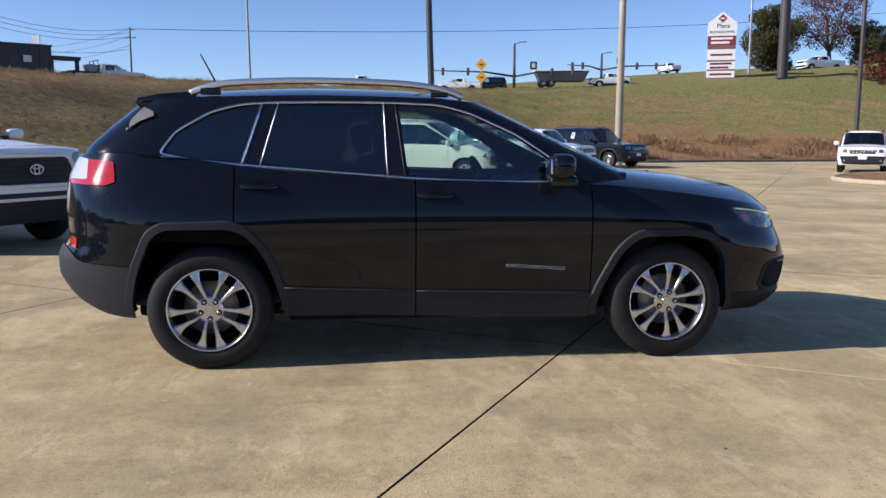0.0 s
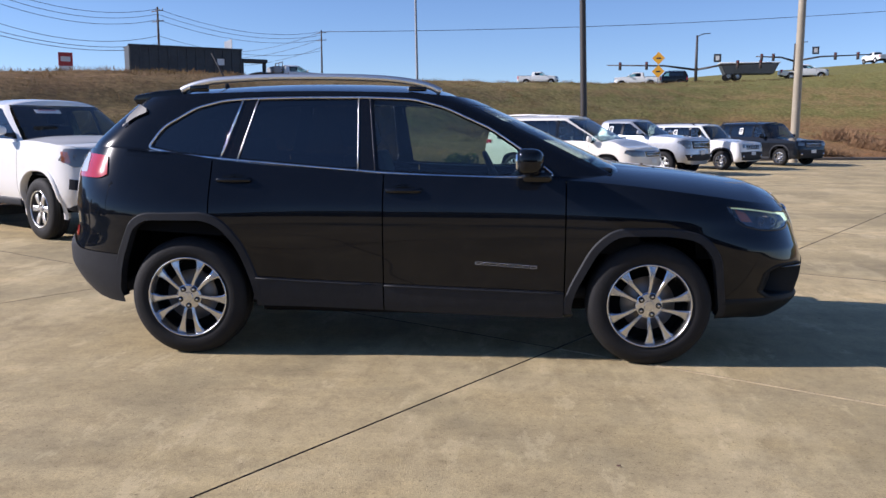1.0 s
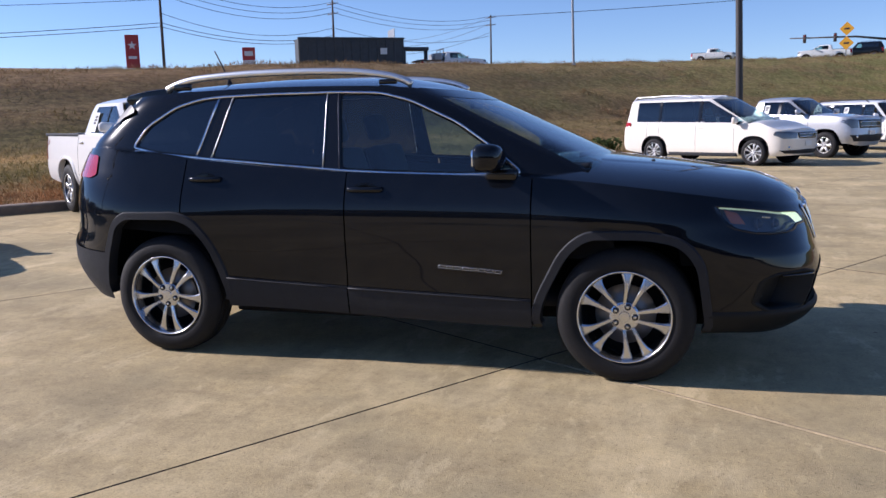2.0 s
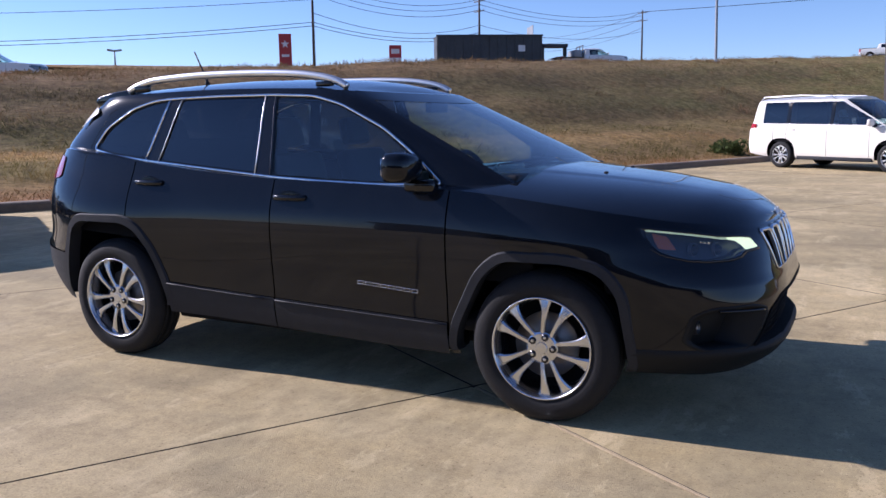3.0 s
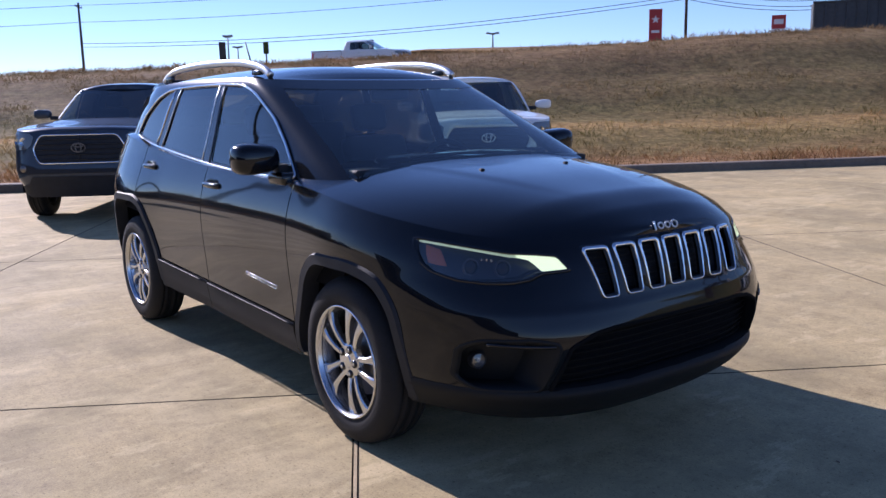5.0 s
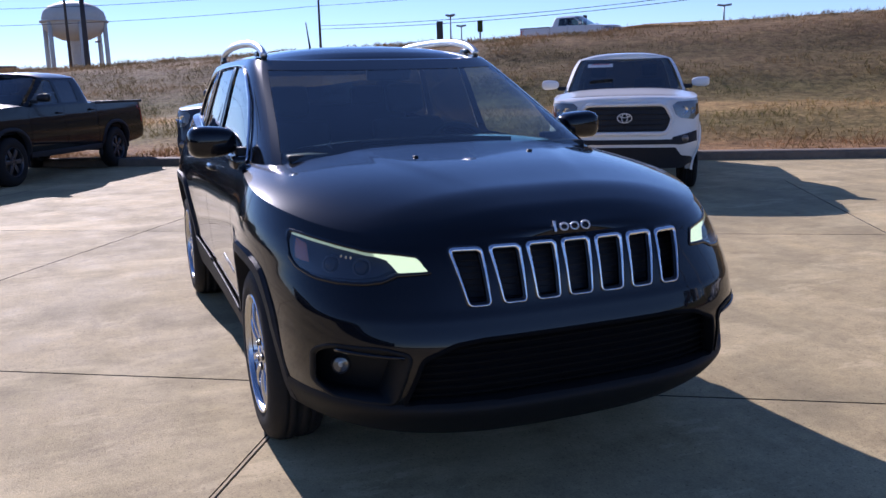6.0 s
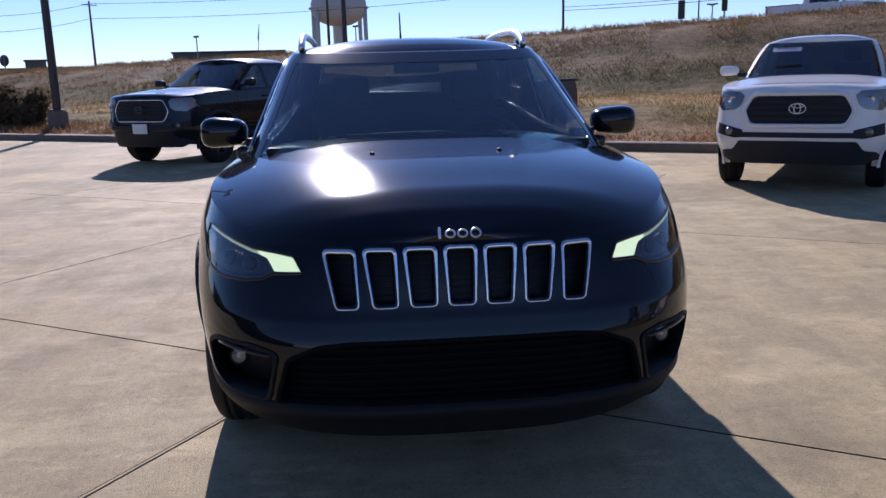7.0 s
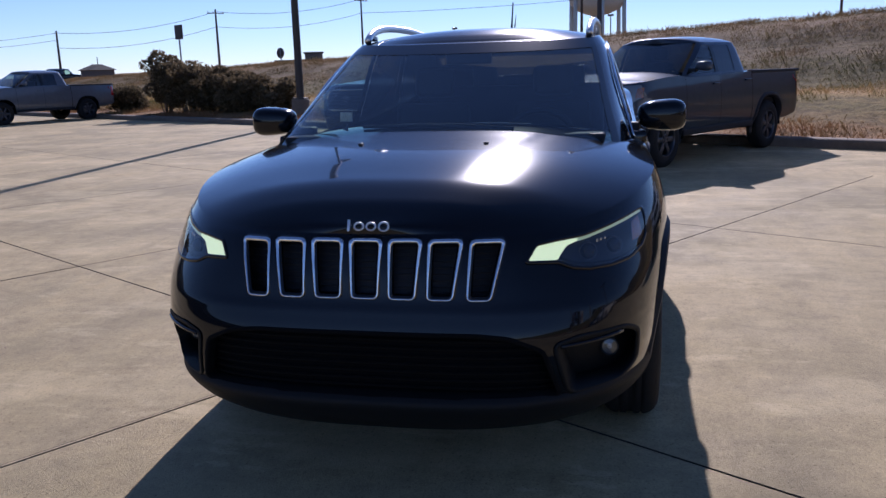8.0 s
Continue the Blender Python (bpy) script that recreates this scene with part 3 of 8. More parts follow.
def sheet(shell, us, vs, zlo, zhi, off=0.0, cuts=(), bm=None, keep_inside=False):
    """A patch of a shell between two height lines. cuts: polygons in (x, z) that are cut out of the sides, with clean edges; keep_inside keeps only them."""
    bm = bm or bmesh.new()
    grid = []
    for u in us:
        row = []
        for v in vs:
            x = u[2] if u[1] == "s" else shell.at(u, 0.8)[0]
            for _ in range(3):
                z = zlo(x) + (zhi(x) - zlo(x)) * v
                x, y = shell.at(u, z, off)
            row.append((x, y, z))
        grid.append(row)
    nu, nv = len(us), len(vs)
    keep = {}
    for i in range(nu - 1):
        for j in range(nv - 1):
            q = [grid[i][j], grid[i + 1][j], grid[i + 1][j + 1], grid[i][j + 1]]
            cx, cz = sum(p[0] for p in q) / 4, sum(p[2] for p in q) / 4
            hit = any(inside(c, cx, cz) for c in cuts)
            keep[i, j] = hit if keep_inside else not hit
    verts = {}

    def vert(i, j):
        if (i, j) not in verts:
            x, y, z = grid[i][j]
            if cuts:
                near = [keep.get((i + a, j + b)) for a in (-1, 0) for b in (-1, 0)]
                if False in near and True in near:
                    c = min(cuts, key=lambda c: sum((p - q) ** 2 for p, q in zip(nearest(c, x, z), (x, z))))
                    nx, nz = nearest(c, x, z)
                    if math.hypot(nx - x, nz - z) < 0.05:
                        x, z = nx, nz
                        y = math.copysign(shell.side(x, z) + off, y) if shell.x0r - 1 < x < shell.x0f + 1 else y
            verts[i, j] = bm.verts.new((x, y, z))
        return verts[i, j]

    for (i, j), k in keep.items():
        if k:
            f = (vert(i, j), vert(i + 1, j), vert(i + 1, j + 1), vert(i, j + 1))
            bm.faces.new(f if us[0][0] < 0 or us[0][1] != "s" else f[::-1])
    return bm


def lid(shell, us, z, crown, power=2.2, rows=14, off=0.0, inner=None, bm=None):
    """A cap over a shell: arcs across it from each line of one side to its twin. inner: a strip that wide only."""
    bm = bm or bmesh.new()
    grid = []
    for u in us:
        x = u[2] if u[1] == "s" else shell.at(u, 0.8)[0]
        for _ in range(3):
            zz = z(x)
            x, y = shell.at(u, zz, off)
        h = abs(y)
        row = []
        for t in np.linspace(-1, 1, rows * 2 + 1):
            s = math.copysign(1 - (1 - abs(t)) ** 1.6, t)
            row.append((x, s * h, zz + crown(x) * (1 - abs(s) ** power)))
        grid.append([bm.verts.new(p) for p in row])
    for a, b in zip(grid, grid[1:]):
        for k in range(len(a) - 1):
            bm.faces.new((a[k], b[k], b[k + 1], a[k + 1]))
    bmesh.ops.remove_doubles(bm, verts=bm.verts, dist=1e-5)
    return bm


def ledge(shell, us, z, inset, drop=0.0, bm=None):
    """A narrow shelf that runs inwards from the top of a shell."""
    bm = bm or bmesh.new()
    prev = None
    for u in us:
        x = u[2] if u[1] == "s" else shell.at(u, 0.8)[0]
        for _ in range(3):
            zz = z(x)
            x, y = shell.at(u, zz)
        x2, y2 = shell.at(u, zz, -inset)
        now = (bm.verts.new((x, y, zz)), bm.verts.new((x2, y2, zz + drop)))
        if prev:
            bm.faces.new((prev[0], now[0], now[1], prev[1]))
        prev = now
    return bm


def on_front(shell, poly, off=0.004, side=-1, step=0.014, thick=0.0, rear=False, warp=0.0):
    """A patch on the nose (or tail) with a clean outline, given as (|y|, z)."""
    bm = bmesh.new()
    ys, zs = [p[0] for p in poly], [p[1] for p in poly]
    ny, nz = max(2, int((max(ys) - min(ys)) / step)), max(2, int((max(zs) - min(zs)) / step))
    gy, gz = np.linspace(min(ys), max(ys), ny + 1), np.linspace(min(zs), max(zs), nz + 1)
    if warp:
        # finer columns where the nose bends round to the side
        gy = warp * np.sin(np.linspace(math.asin(min(ys) / warp), math.asin(max(ys) / warp), int(ny * 1.6) + 1))
        ny = len(gy) - 1
    keep = {(i, j): inside(poly, (gy[i] + gy[i + 1]) / 2, (gz[j] + gz[j + 1]) / 2) for i in range(ny) for j in range(nz)}
    verts = {}

    def vert(i, j):
        if (i, j) not in verts:
            y, z = gy[i], gz[j]
            if not all(keep.get((i + a, j + b), False) for a in (-1, 0) for b in (-1, 0)):
                y, z = nearest(poly, y, z)
            x = shell.rear(y, z) - off if rear else shell.front(y, z) + off
            verts[i, j] = bm.verts.new((x, side * y, z))
        return verts[i, j]

    for (i, j), k in keep.items():
        if k:
            f = (vert(i, j), vert(i + 1, j), vert(i + 1, j + 1), vert(i, j + 1))
            try:
                bm.faces.new(f if (side > 0) != rear else f[::-1])
            except ValueError:
                pass
    if thick:
        g = bmesh.ops.extrude_face_region(bm, geom=list(bm.faces))
        for v in g["geom"]:
            if isinstance(v, bmesh.types.BMVert):
                v.co.x += thick * (1 if rear else -1)
        bmesh.ops.recalc_face_normals(bm, faces=bm.faces)
    return bm


def on_side(shell, poly, off=0.004, side=-1, step=0.03):
    """A patch on the side with a clean outline, given as (x, z)."""
    bm = bmesh.new()
    xs, zs = [p[0] for p in poly], [p[1] for p in poly]
    nx, nz = max(2, int((max(xs) - min(xs)) / step)), max(2, int((max(zs) - min(zs)) / step))
    gx, gz = np.linspace(min(xs), max(xs), nx + 1), np.linspace(min(zs), max(zs), nz + 1)
    keep = {(i, j): inside(poly, (gx[i] + gx[i + 1]) / 2, (gz[j] + gz[j + 1]) / 2) for i in range(nx) for j in range(nz)}
    verts = {}

    def vert(i, j):
        if (i, j) not in verts:
            x, z = gx[i], gz[j]
            if not all(keep.get((i + a, j + b), False) for a in (-1, 0) for b in (-1, 0)):
                x, z = nearest(poly, x, z)
            verts[i, j] = bm.verts.new((x, side * (shell.side(x, z) + off), z))
        return verts[i, j]

    for (i, j), k in keep.items():
        if k:
            f = (vert(i, j), vert(i + 1, j), vert(i + 1, j + 1), vert(i, j + 1))
            try:
                bm.faces.new(f if side < 0 else f[::-1])
            except ValueError:
                pass
    return bm


def arch_poly(xc, zc, r, m=2.4, steps=40, low=-0.6):
    """A wheel arch's outline, squarer than a circle, open to the ground."""
    out = []
    for k in np.linspace(-0.18 * math.pi, 1.18 * math.pi, steps):
        c, s = math.cos(k), math.sin(k)
        q = r / (abs(c) ** m + abs(s) ** m) ** (1 / m)
        out.append((xc + q * c, zc + q * s))
    return [(out[0][0], zc + low)] + out + [(out[-1][0], zc + low)]


def flare(shell, xc, zc, r0, r1, side, proud=0.02, m=2.4, low=0.27, steps=60):
    """The plastic lip round a wheel arch."""
    bm = bmesh.new()
    prev = None
    for k in np.linspace(-0.16 * math.pi, 1.16 * math.pi, steps):
        c, s = math.cos(k), math.sin(k)
        q = 1 / (abs(c) ** m + abs(s) ** m) ** (1 / m)
        if zc + r0 * q * s < low - 0.012:
            continue
        row = []
        for r, o in ((r0, -0.07), (r0, proud * 0.7), (r0 + 0.01, proud), (r1 - 0.02, proud * 0.9), (r1, proud * 0.3), (r1 + 0.004, -0.004)):
            x, z = xc + r * q * c, max(zc + r * q * s, low)
            row.append(bm.verts.new((x, side * (shell.side(x, z) + o), z)))
        if prev:
            for i in range(len(row) - 1):
                f = (prev[i], row[i], row[i + 1], prev[i + 1])
                bm.faces.new(f if side > 0 else f[::-1])
        prev = row
    return bm


def liner(xc, zc, r, y0, y1, m=2.4, steps=28):
    """The dark well behind a wheel."""
    bm = bmesh.new()
    prev = None
    for k in np.linspace(-0.02 * math.pi, 1.02 * math.pi, steps):
        c, s = math.cos(k), math.sin(k)
        q = r / (abs(c) ** m + abs(s) ** m) ** (1 / m)
        row = [bm.verts.new((xc + q * c, y, zc + q * s)) for y in (y0, y1)]
        if prev:
            bm.faces.new((prev[0], row[0], row[1], prev[1]))
        prev = row
    back = [(xc + r * math.cos(k), y1, zc + r * math.sin(k)) for k in np.linspace(-0.02 * math.pi, 1.02 * math.pi, steps)]
    bm.faces.new([bm.verts.new(p) for p in back])
    return bm


def arch_line(pts, xc, zc, grow=0.0):
    """A wheel arch's bevelled outline, given round the hub, made wider by grow."""
    out = []
    for x, z in rounded(pts, 0.09, 5)[2:-2]:
        d = Vector((x, z - 0.02))
        d *= 1 + grow / d.length
        out.append((xc + d.x, max(zc + 0.02 + d.y, zc + pts[0][1] + 0.02)))
    return out


def to_ground(line, z=-0.3):
    return [(line[0][0], z)] + line + [(line[-1][0], z)]


def arch_band(sh, outer, inner, side, off=0.013):
    """The flat plastic band round a wheel arch, with a chamfered rim and an inner return."""
    bm = bmesh.new()
    rows = [[], [], [], []]
    for (ox, oz), (ix, iz) in zip(outer, inner):
        k = 0.18
        bx, bz = ox + (ix - ox) * k, oz + (iz - oz) * k
        for row, (x, z, o) in zip(rows, ((ox, oz, -0.002), (bx, bz, off), (ix, iz, off), (ix, iz, -0.07))):
            row.append((x, side * (sh.side(x, z) + o), z))
    grid = [[bm.verts.new(p) for p in row] for row in rows]
    for va, vb in zip(grid, grid[1:]):
        for i in range(len(va) - 1):
            bm.faces.new((va[i], va[i + 1], vb[i + 1], vb[i]))
    bmesh.ops.recalc_face_normals(bm, faces=bm.faces)
    for row in grid[1:-1]:
        for p, q in zip(row, row[1:]):
            bm.edges.get((p, q)).smooth = False
    return bm


def arch_box(line, y0, y1):
    """The inside of a wheel arch: its roof and its inner wall."""
    bm = bmesh.new()
    a, b = [bm.verts.new((x, y0, z)) for x, z in line], [bm.verts.new((x, y1, z)) for x, z in line]
    for i in range(len(a) - 1):
        bm.faces.new((a[i], a[i + 1], b[i + 1], b[i]))
    c = [bm.verts.new((x, y1, z)) for x, z in line]
    bm.faces.new(c)
    return bm


# ---- the lot, the kerb and the bank ----
GRID = radians(58.3)                                   # the run of the long joints and of the kerb
AL, AC = Vector((math.cos(GRID), math.sin(GRID))), Vector((math.sin(GRID), -math.cos(GRID)))   # along the kerb, and away from the bank


def lot(s, c):
    """A place on the lot: s metres along the kerb's run, c metres away from the bank."""
    p = AL * s + AC * c
    return p.x, p.y


# the kerb's line, with the bank's breadth and height behind each place
KERB = [(*lot(-260, -10.4), 14.5, 0.6, 0.03), (*lot(-73, -10.4), 14.5, 1.4, 0.03), (*lot(-30, -10.4), 14.5, 2.1, 0.04), (*lot(-14, -10.4), 14.5, 2.5, 0.045), (*lot(-5, -10.4), 14.5, 2.78, 0.045),
        (*lot(5, -10.6), 14.5, 3.1, 0.045), (*lot(11, -11.0), 14.5, 3.4, 0.045), (*lot(17.5, -11.8), 14.0, 3.7, 0.05), (1.2, 26.0, 15.0, 3.98, 0.055), (5.5, 32.0, 17.0, 4.38, 0.056), (11.0, 36.5, 21.0, 4.88, 0.056), (18.5, 39.0, 29.0, 5.5, 0.054),
        (30.0, 41.5, 32.0, 6.15, 0.052), (50.0, 45.0, 34.0, 8.2, 0.045), (110.0, 56.0, 36.0, 13.0, 0.03), (400.0, 110.0, 40.0, 14.0, 0.0)]


def spline(rows, per=8):
    """Catmull-Rom through rows of numbers."""
    rows = [np.array(r, float) for r in rows]
    out = []
    for i in range(len(rows) - 1):
        p0, p1, p2, p3 = rows[max(i - 1, 0)], rows[i], rows[i + 1], rows[min(i + 2, len(rows) - 1)]
        d = np.linalg.norm((p2 - p1)[:2])
        k = int(min(40, max(4, d / 1.2)))
        t1, t2 = (p2 - p0) / 2, (p3 - p1) / 2
        lim = np.linalg.norm((p2 - p1)[:2])
        for t in (t1, t2):
            f = np.linalg.norm(t[:2])
            if f > lim:
                t *= lim / f
        for t in np.linspace(0, 1, k, endpoint=False):
            out.append((2 * t**3 - 3 * t**2 + 1) * p1 + (t**3 - 2 * t**2 + t) * t1 + (3 * t**2 - 2 * t**3) * p2 + (t**3 - t**2) * t2)
    return out + [rows[-1]]


LINE = spline(KERB)
LINE_XY = np.array([r[:2] for r in LINE])
_tan = np.gradient(LINE_XY, axis=0)
_tan /= np.linalg.norm(_tan, axis=1)[:, None]
LINE_N = np.c_[-_tan[:, 1], _tan[:, 0]]               # towards the bank


def rise(d, breadth, height, slope):
    """The bank's height d metres behind the kerb."""
    k = d / breadth
    if d <= 0:
        return 0.12
    steps = ((0, 0.12), (0.08, 0.16), (0.28, 0.215 * height), (0.42, 0.285 * height), (0.62, 0.57 * height), (0.85, 0.90 * height), (1.0, height))
    if k > 1:
        far = d - breadth
        dip = 1.0 * min(1, far / 7) * max(0, 1 - far / 45)
        return height - dip + slope * (min(far, 75) - 3 * (1 - math.exp(-far / 3))) + 0.25 * slope * max(0, min(far, 300) - 75)
    for (a, u), (b, v) in zip(steps, steps[1:]):
        if k <= b:
            t = (k - a) / (b - a)
            t = t * t * (3 - 2 * t) * 0.5 + t * 0.5
            return u + (v - u) * t
    return steps[-1][1]


def bank(x, y):
    """The ground's height at any place behind the kerb."""
    d2 = ((LINE_XY - (x, y)) ** 2).sum(1)
    i = int(d2.argmin())
    d = float((np.array((x, y)) - LINE_XY[i]) @ LINE_N[i])
    return rise(d, LINE[i][2], LINE[i][3], LINE[i][4]) if d > 0 else 0.0


def build_bank():
    bm = bmesh.new()
    ks = [0.0, 0.03, 0.08, 0.14, 0.2, 0.26, 0.32, 0.38, 0.44, 0.5, 0.56, 0.62, 0.68, 0.74, 0.8, 0.86, 0.92, 0.97, 1.0, 1.06, 1.14, 1.25, 1.4, 1.6, 1.9, 2.3, 2.8, 3.5, 5.0, 7.0, 12.0, 25.0, 60.0]
    prev = None
    for (x, y, br, h, sl), nrm in zip(LINE, LINE_N):
        row = []
        for k in ks:
            d = 0.16 + k * br
            px, py = x + nrm[0] * d, y + nrm[1] * d
            z = rise(d, br, h, sl)
            if 0.05 < k < 1.4:
                z += 0.10 * noise.noise((px * 0.35, py * 0.35, 0)) + 0.05 * noise.noise((px * 1.1, py * 1.1, 4))
            row.append(bm.verts.new((px, py, z)))
        if prev:
            for a in range(len(ks) - 1):
                bm.faces.new((prev[a], row[a], row[a + 1], prev[a + 1]))
        prev = row
    bmesh.ops.recalc_face_normals(bm, faces=bm.faces)
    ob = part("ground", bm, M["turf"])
    return tagged(ob, "grassy roadside bank with dry brown and green turf", "ground", kind="structure")


build_bank()


def build_kerb():
    bm = bmesh.new()
    prev = None
    prof = ((-0.17, -0.05), (-0.165, 0.10), (-0.14, 0.135), (-0.02, 0.145), (0.16, 0.145), (0.16, -0.05))
    for (x, y, br, h, sl), nrm in zip(LINE, LINE_N):
        row = [bm.verts.new((x + nrm[0] * o, y + nrm[1] * o, z)) for o, z in prof]
        if prev:
            for i in range(len(prof) - 1):
                bm.faces.new((prev[i], prev[i + 1], row[i + 1], row[i]))
        prev = row
    bmesh.ops.recalc_face_normals(bm, faces=bm.faces)
    return tagged(part("kerb", bm, M["kerb"]), "dirt-stained concrete kerb along the lot", "kerb", kind="structure")


build_kerb()


def build_lot():
    """The lot: a bed of joint filler, far paving, and near slabs one by one."""
    bm = bmesh.new()
    prev = None
    for (x, y, br, h, sl), nrm in zip(LINE, LINE_N):
        row = [bm.verts.new((x - nrm[0] * o, y - nrm[1] * o, -0.012)) for o in (-0.05, 2.0, 6.0, 15.0, 40.0, 120.0, 700.0)]
        if prev:
            for a, b, c, d in zip(prev, row, row[1:], prev[1:]):
                bm.faces.new((a, b, c, d))
        prev = row
    bmesh.ops.recalc_face_normals(bm, faces=bm.faces)
    for f in bm.faces:
        if f.normal.z < 0:
            f.normal_flip()
    pave = part("pavement", bm, M["joint"])
    tagged(pave, "sunlit concrete parking lot cast in large jointed slabs", "pavement", kind="structure")
    # the gutter: a cast strip that runs along the kerb
    bm = bmesh.new()
    prev = None
    for (x, y, br, h, sl), nrm in zip(LINE, LINE_N):
        row = [bm.verts.new((x - nrm[0] * o, y - nrm[1] * o, -0.004)) for o in (0.10, 1.5, 3.2, 5.4)]
        if prev:
            for a, b, c, d in zip(prev, row, row[1:], prev[1:]):
                f = bm.faces.new((a, b, c, d))
        prev = row
    bmesh.ops.recalc_face_normals(bm, faces=bm.faces)
    for f in bm.faces:
        if f.normal.z < 0:
            f.normal_flip()
    part("gutter", bm, M["concrete"], pave)
    return pave


PAVEMENT = build_lot()

# ---- wheels ----
WHEELS = {}


def wheel_meshes(key, R, rim, wide, spokes, twin, bright, dark):
    """Meshes of a wheel that faces -y: hub and brake, tyre, rim and its spokes, cap, nuts."""
    if key in WHEELS:
        return WHEELS[key]
    h = wide / 2
    out = []

    def keep(name, bm, mat, smooth=True):
        me = bpy.data.meshes.new(name)
        bm.to_mesh(me)
        bm.free()
        me.materials.append(mat)
        me.polygons.foreach_set("use_smooth", [smooth] * len(me.polygons))
        out.append((name, me))

    bm = bmesh.new()
    lathe(bm, [(0.02, -0.02), (rim * 0.66, -0.02), (rim * 0.66, 0.0), (rim * 0.3, 0.0), (rim * 0.3, 0.08), (0.02, 0.08)], 40)
    keep("wheel", bm, M["disc"])
    bm = bmesh.new()
    s = R - rim
    prof = [(rim - 0.012, h - 0.03), (rim, h - 0.012), (rim + 0.3 * s, h), (rim + 0.62 * s, h - 0.004), (R - 0.020, h - 0.018), (R - 0.006, h - 0.038), (R, h - 0.055), (R, h - 0.064), (R - 0.007, h - 0.066), (R - 0.007, h - 0.073), (R, h - 0.075), (R + 0.001, h - 0.098), (R - 0.007, h - 0.100), (R - 0.007, h - 0.107)]
    full = prof + [(r, -y) for r, y in reversed(prof)]
    lathe(bm, full, 64)
    keep("tyre", bm, M["rubber"])
    bm = bmesh.new()
    lathe(bm, [(rim + 0.006, -h + 0.010), (rim + 0.004, -h + 0.003), (rim - 0.002, -h + 0.004), (rim - 0.005, -h + 0.014)], 64)
    keep("rim", bm, bright)
    bm = bmesh.new()
    lathe(bm, [(rim - 0.005, -h + 0.014), (rim - 0.018, -h + 0.05), (rim - 0.03, h - 0.03), (rim + 0.0, h - 0.01)], 64)
    keep("barrel", bm, bright if key == "suv" else M["pocket"])
    # each spoke: a bevelled bar from hub to lip, two by two
    base = -h + 0.022
    for i in range(spokes):
        for sgn in ((-1, 1) if twin else (0,)):
            a = 2 * math.pi * i / spokes
            bm = bmesh.new()
            rows = []
            for t in np.linspace(0, 1, 11):
                r = 0.050 + (rim - 0.056) * t
                spread = sgn * (0.34 - 0.080 * t - 0.05 * math.sin(math.pi * t)) if twin else 0
                wd = (0.0104 + 0.0035 * t + 0.021 * t**5) if twin else 0.032 + 0.006 * t
                y = base + 0.010 - 0.014 * math.sin(math.pi * t * 0.9) + (0.004 if t < 0.1 else 0)
                ca, sa = math.cos(a + spread), math.sin(a + spread)
                row = []
                for o, dy in ((-wd, 0.030), (-wd, 0.006), (-wd * 0.62, 0.0), (wd * 0.62, 0.0), (wd, 0.006), (wd, 0.030)):
                    row.append(bm.verts.new((r * ca - o * sa, y + dy, r * sa + o * ca)))
                rows.append(row)
            for p, q in zip(rows, rows[1:]):
                for k in range(5):
                    bm.faces.new((p[k], p[k + 1], q[k + 1], q[k]))
            bmesh.ops.recalc_face_normals(bm, faces=bm.faces)
            keep("spoke", bm, bright, False)
    bm = bmesh.new()
    lathe(bm, [(0.001, base - 0.004), (0.026, base - 0.003), (0.029, base + 0.001), (0.066, base + 0.003), (0.076, base + 0.010), (0.080, base + 0.03)], 40)
    keep("hub_cap", bm, bright, False)
    for i in range(5):
        a = 2 * math.pi * i / 5
        bm = bmesh.new()
        lathe(bm, [(0.001, base - 0.0035), (0.0172, base - 0.002), (0.0184, base + 0.02)], 10, at=(0.054 * math.cos(a), 0, 0.054 * math.sin(a)))
        keep("wheel_nut", bm, dark)
        bm = bmesh.new()
        lathe(bm, [(0.001, base - 0.006), (0.0075, base - 0.005), (0.009, base + 0.0)], 6, at=(0.054 * math.cos(a), 0, 0.054 * math.sin(a)))
        keep("nut_cap", bm, bright, False)
    bm = bmesh.new()
    lathe(bm, [(rim - 0.024, 0.03), (0.02, 0.03)], 40)
    keep("back_plate", bm, M["dark"])
    WHEELS[key] = out
    return out


def wheel(parent, x, y, R, rim, wide, key, spokes=5, twin=True, bright=None, dark=None):
    """A wheel under a car, facing out on its side, its tyre's tread at y."""
    meshes = wheel_meshes(key, R, rim, wide, spokes, twin, bright or M["alloy"], dark or M["gloss_black"])
    hub = None
    for name, me in meshes:
        ob = new(name, me)
        if hub is None:
            hub = ob
            ob.parent = parent
            ob.location = (x, y, R - 0.006)
            ob.rotation_euler = (0, 0.314 if x < 0 else 0.0, math.pi if y > 0 else 0)
        else:
            ob.parent = hub
    return hub


# ---- cars ----


def seat(parent, x, y, z, mat):
    bm = boxed((x - 0.25, y - 0.24, z), (x + 0.25, y + 0.24, z + 0.14), 0.05, 3)
    part("seat", bm, mat, parent)
    lean = pose(x - 0.26, y, z + 0.10, 0, -16, 0)
    part("backrest", boxed((-0.06, -0.23, 0), (0.07, 0.23, 0.56), 0.055, 3, lean), mat, parent)
    part("headrest", boxed((-0.05, -0.12, 0.60), (0.05, 0.12, 0.78), 0.045, 3, lean), mat, parent)


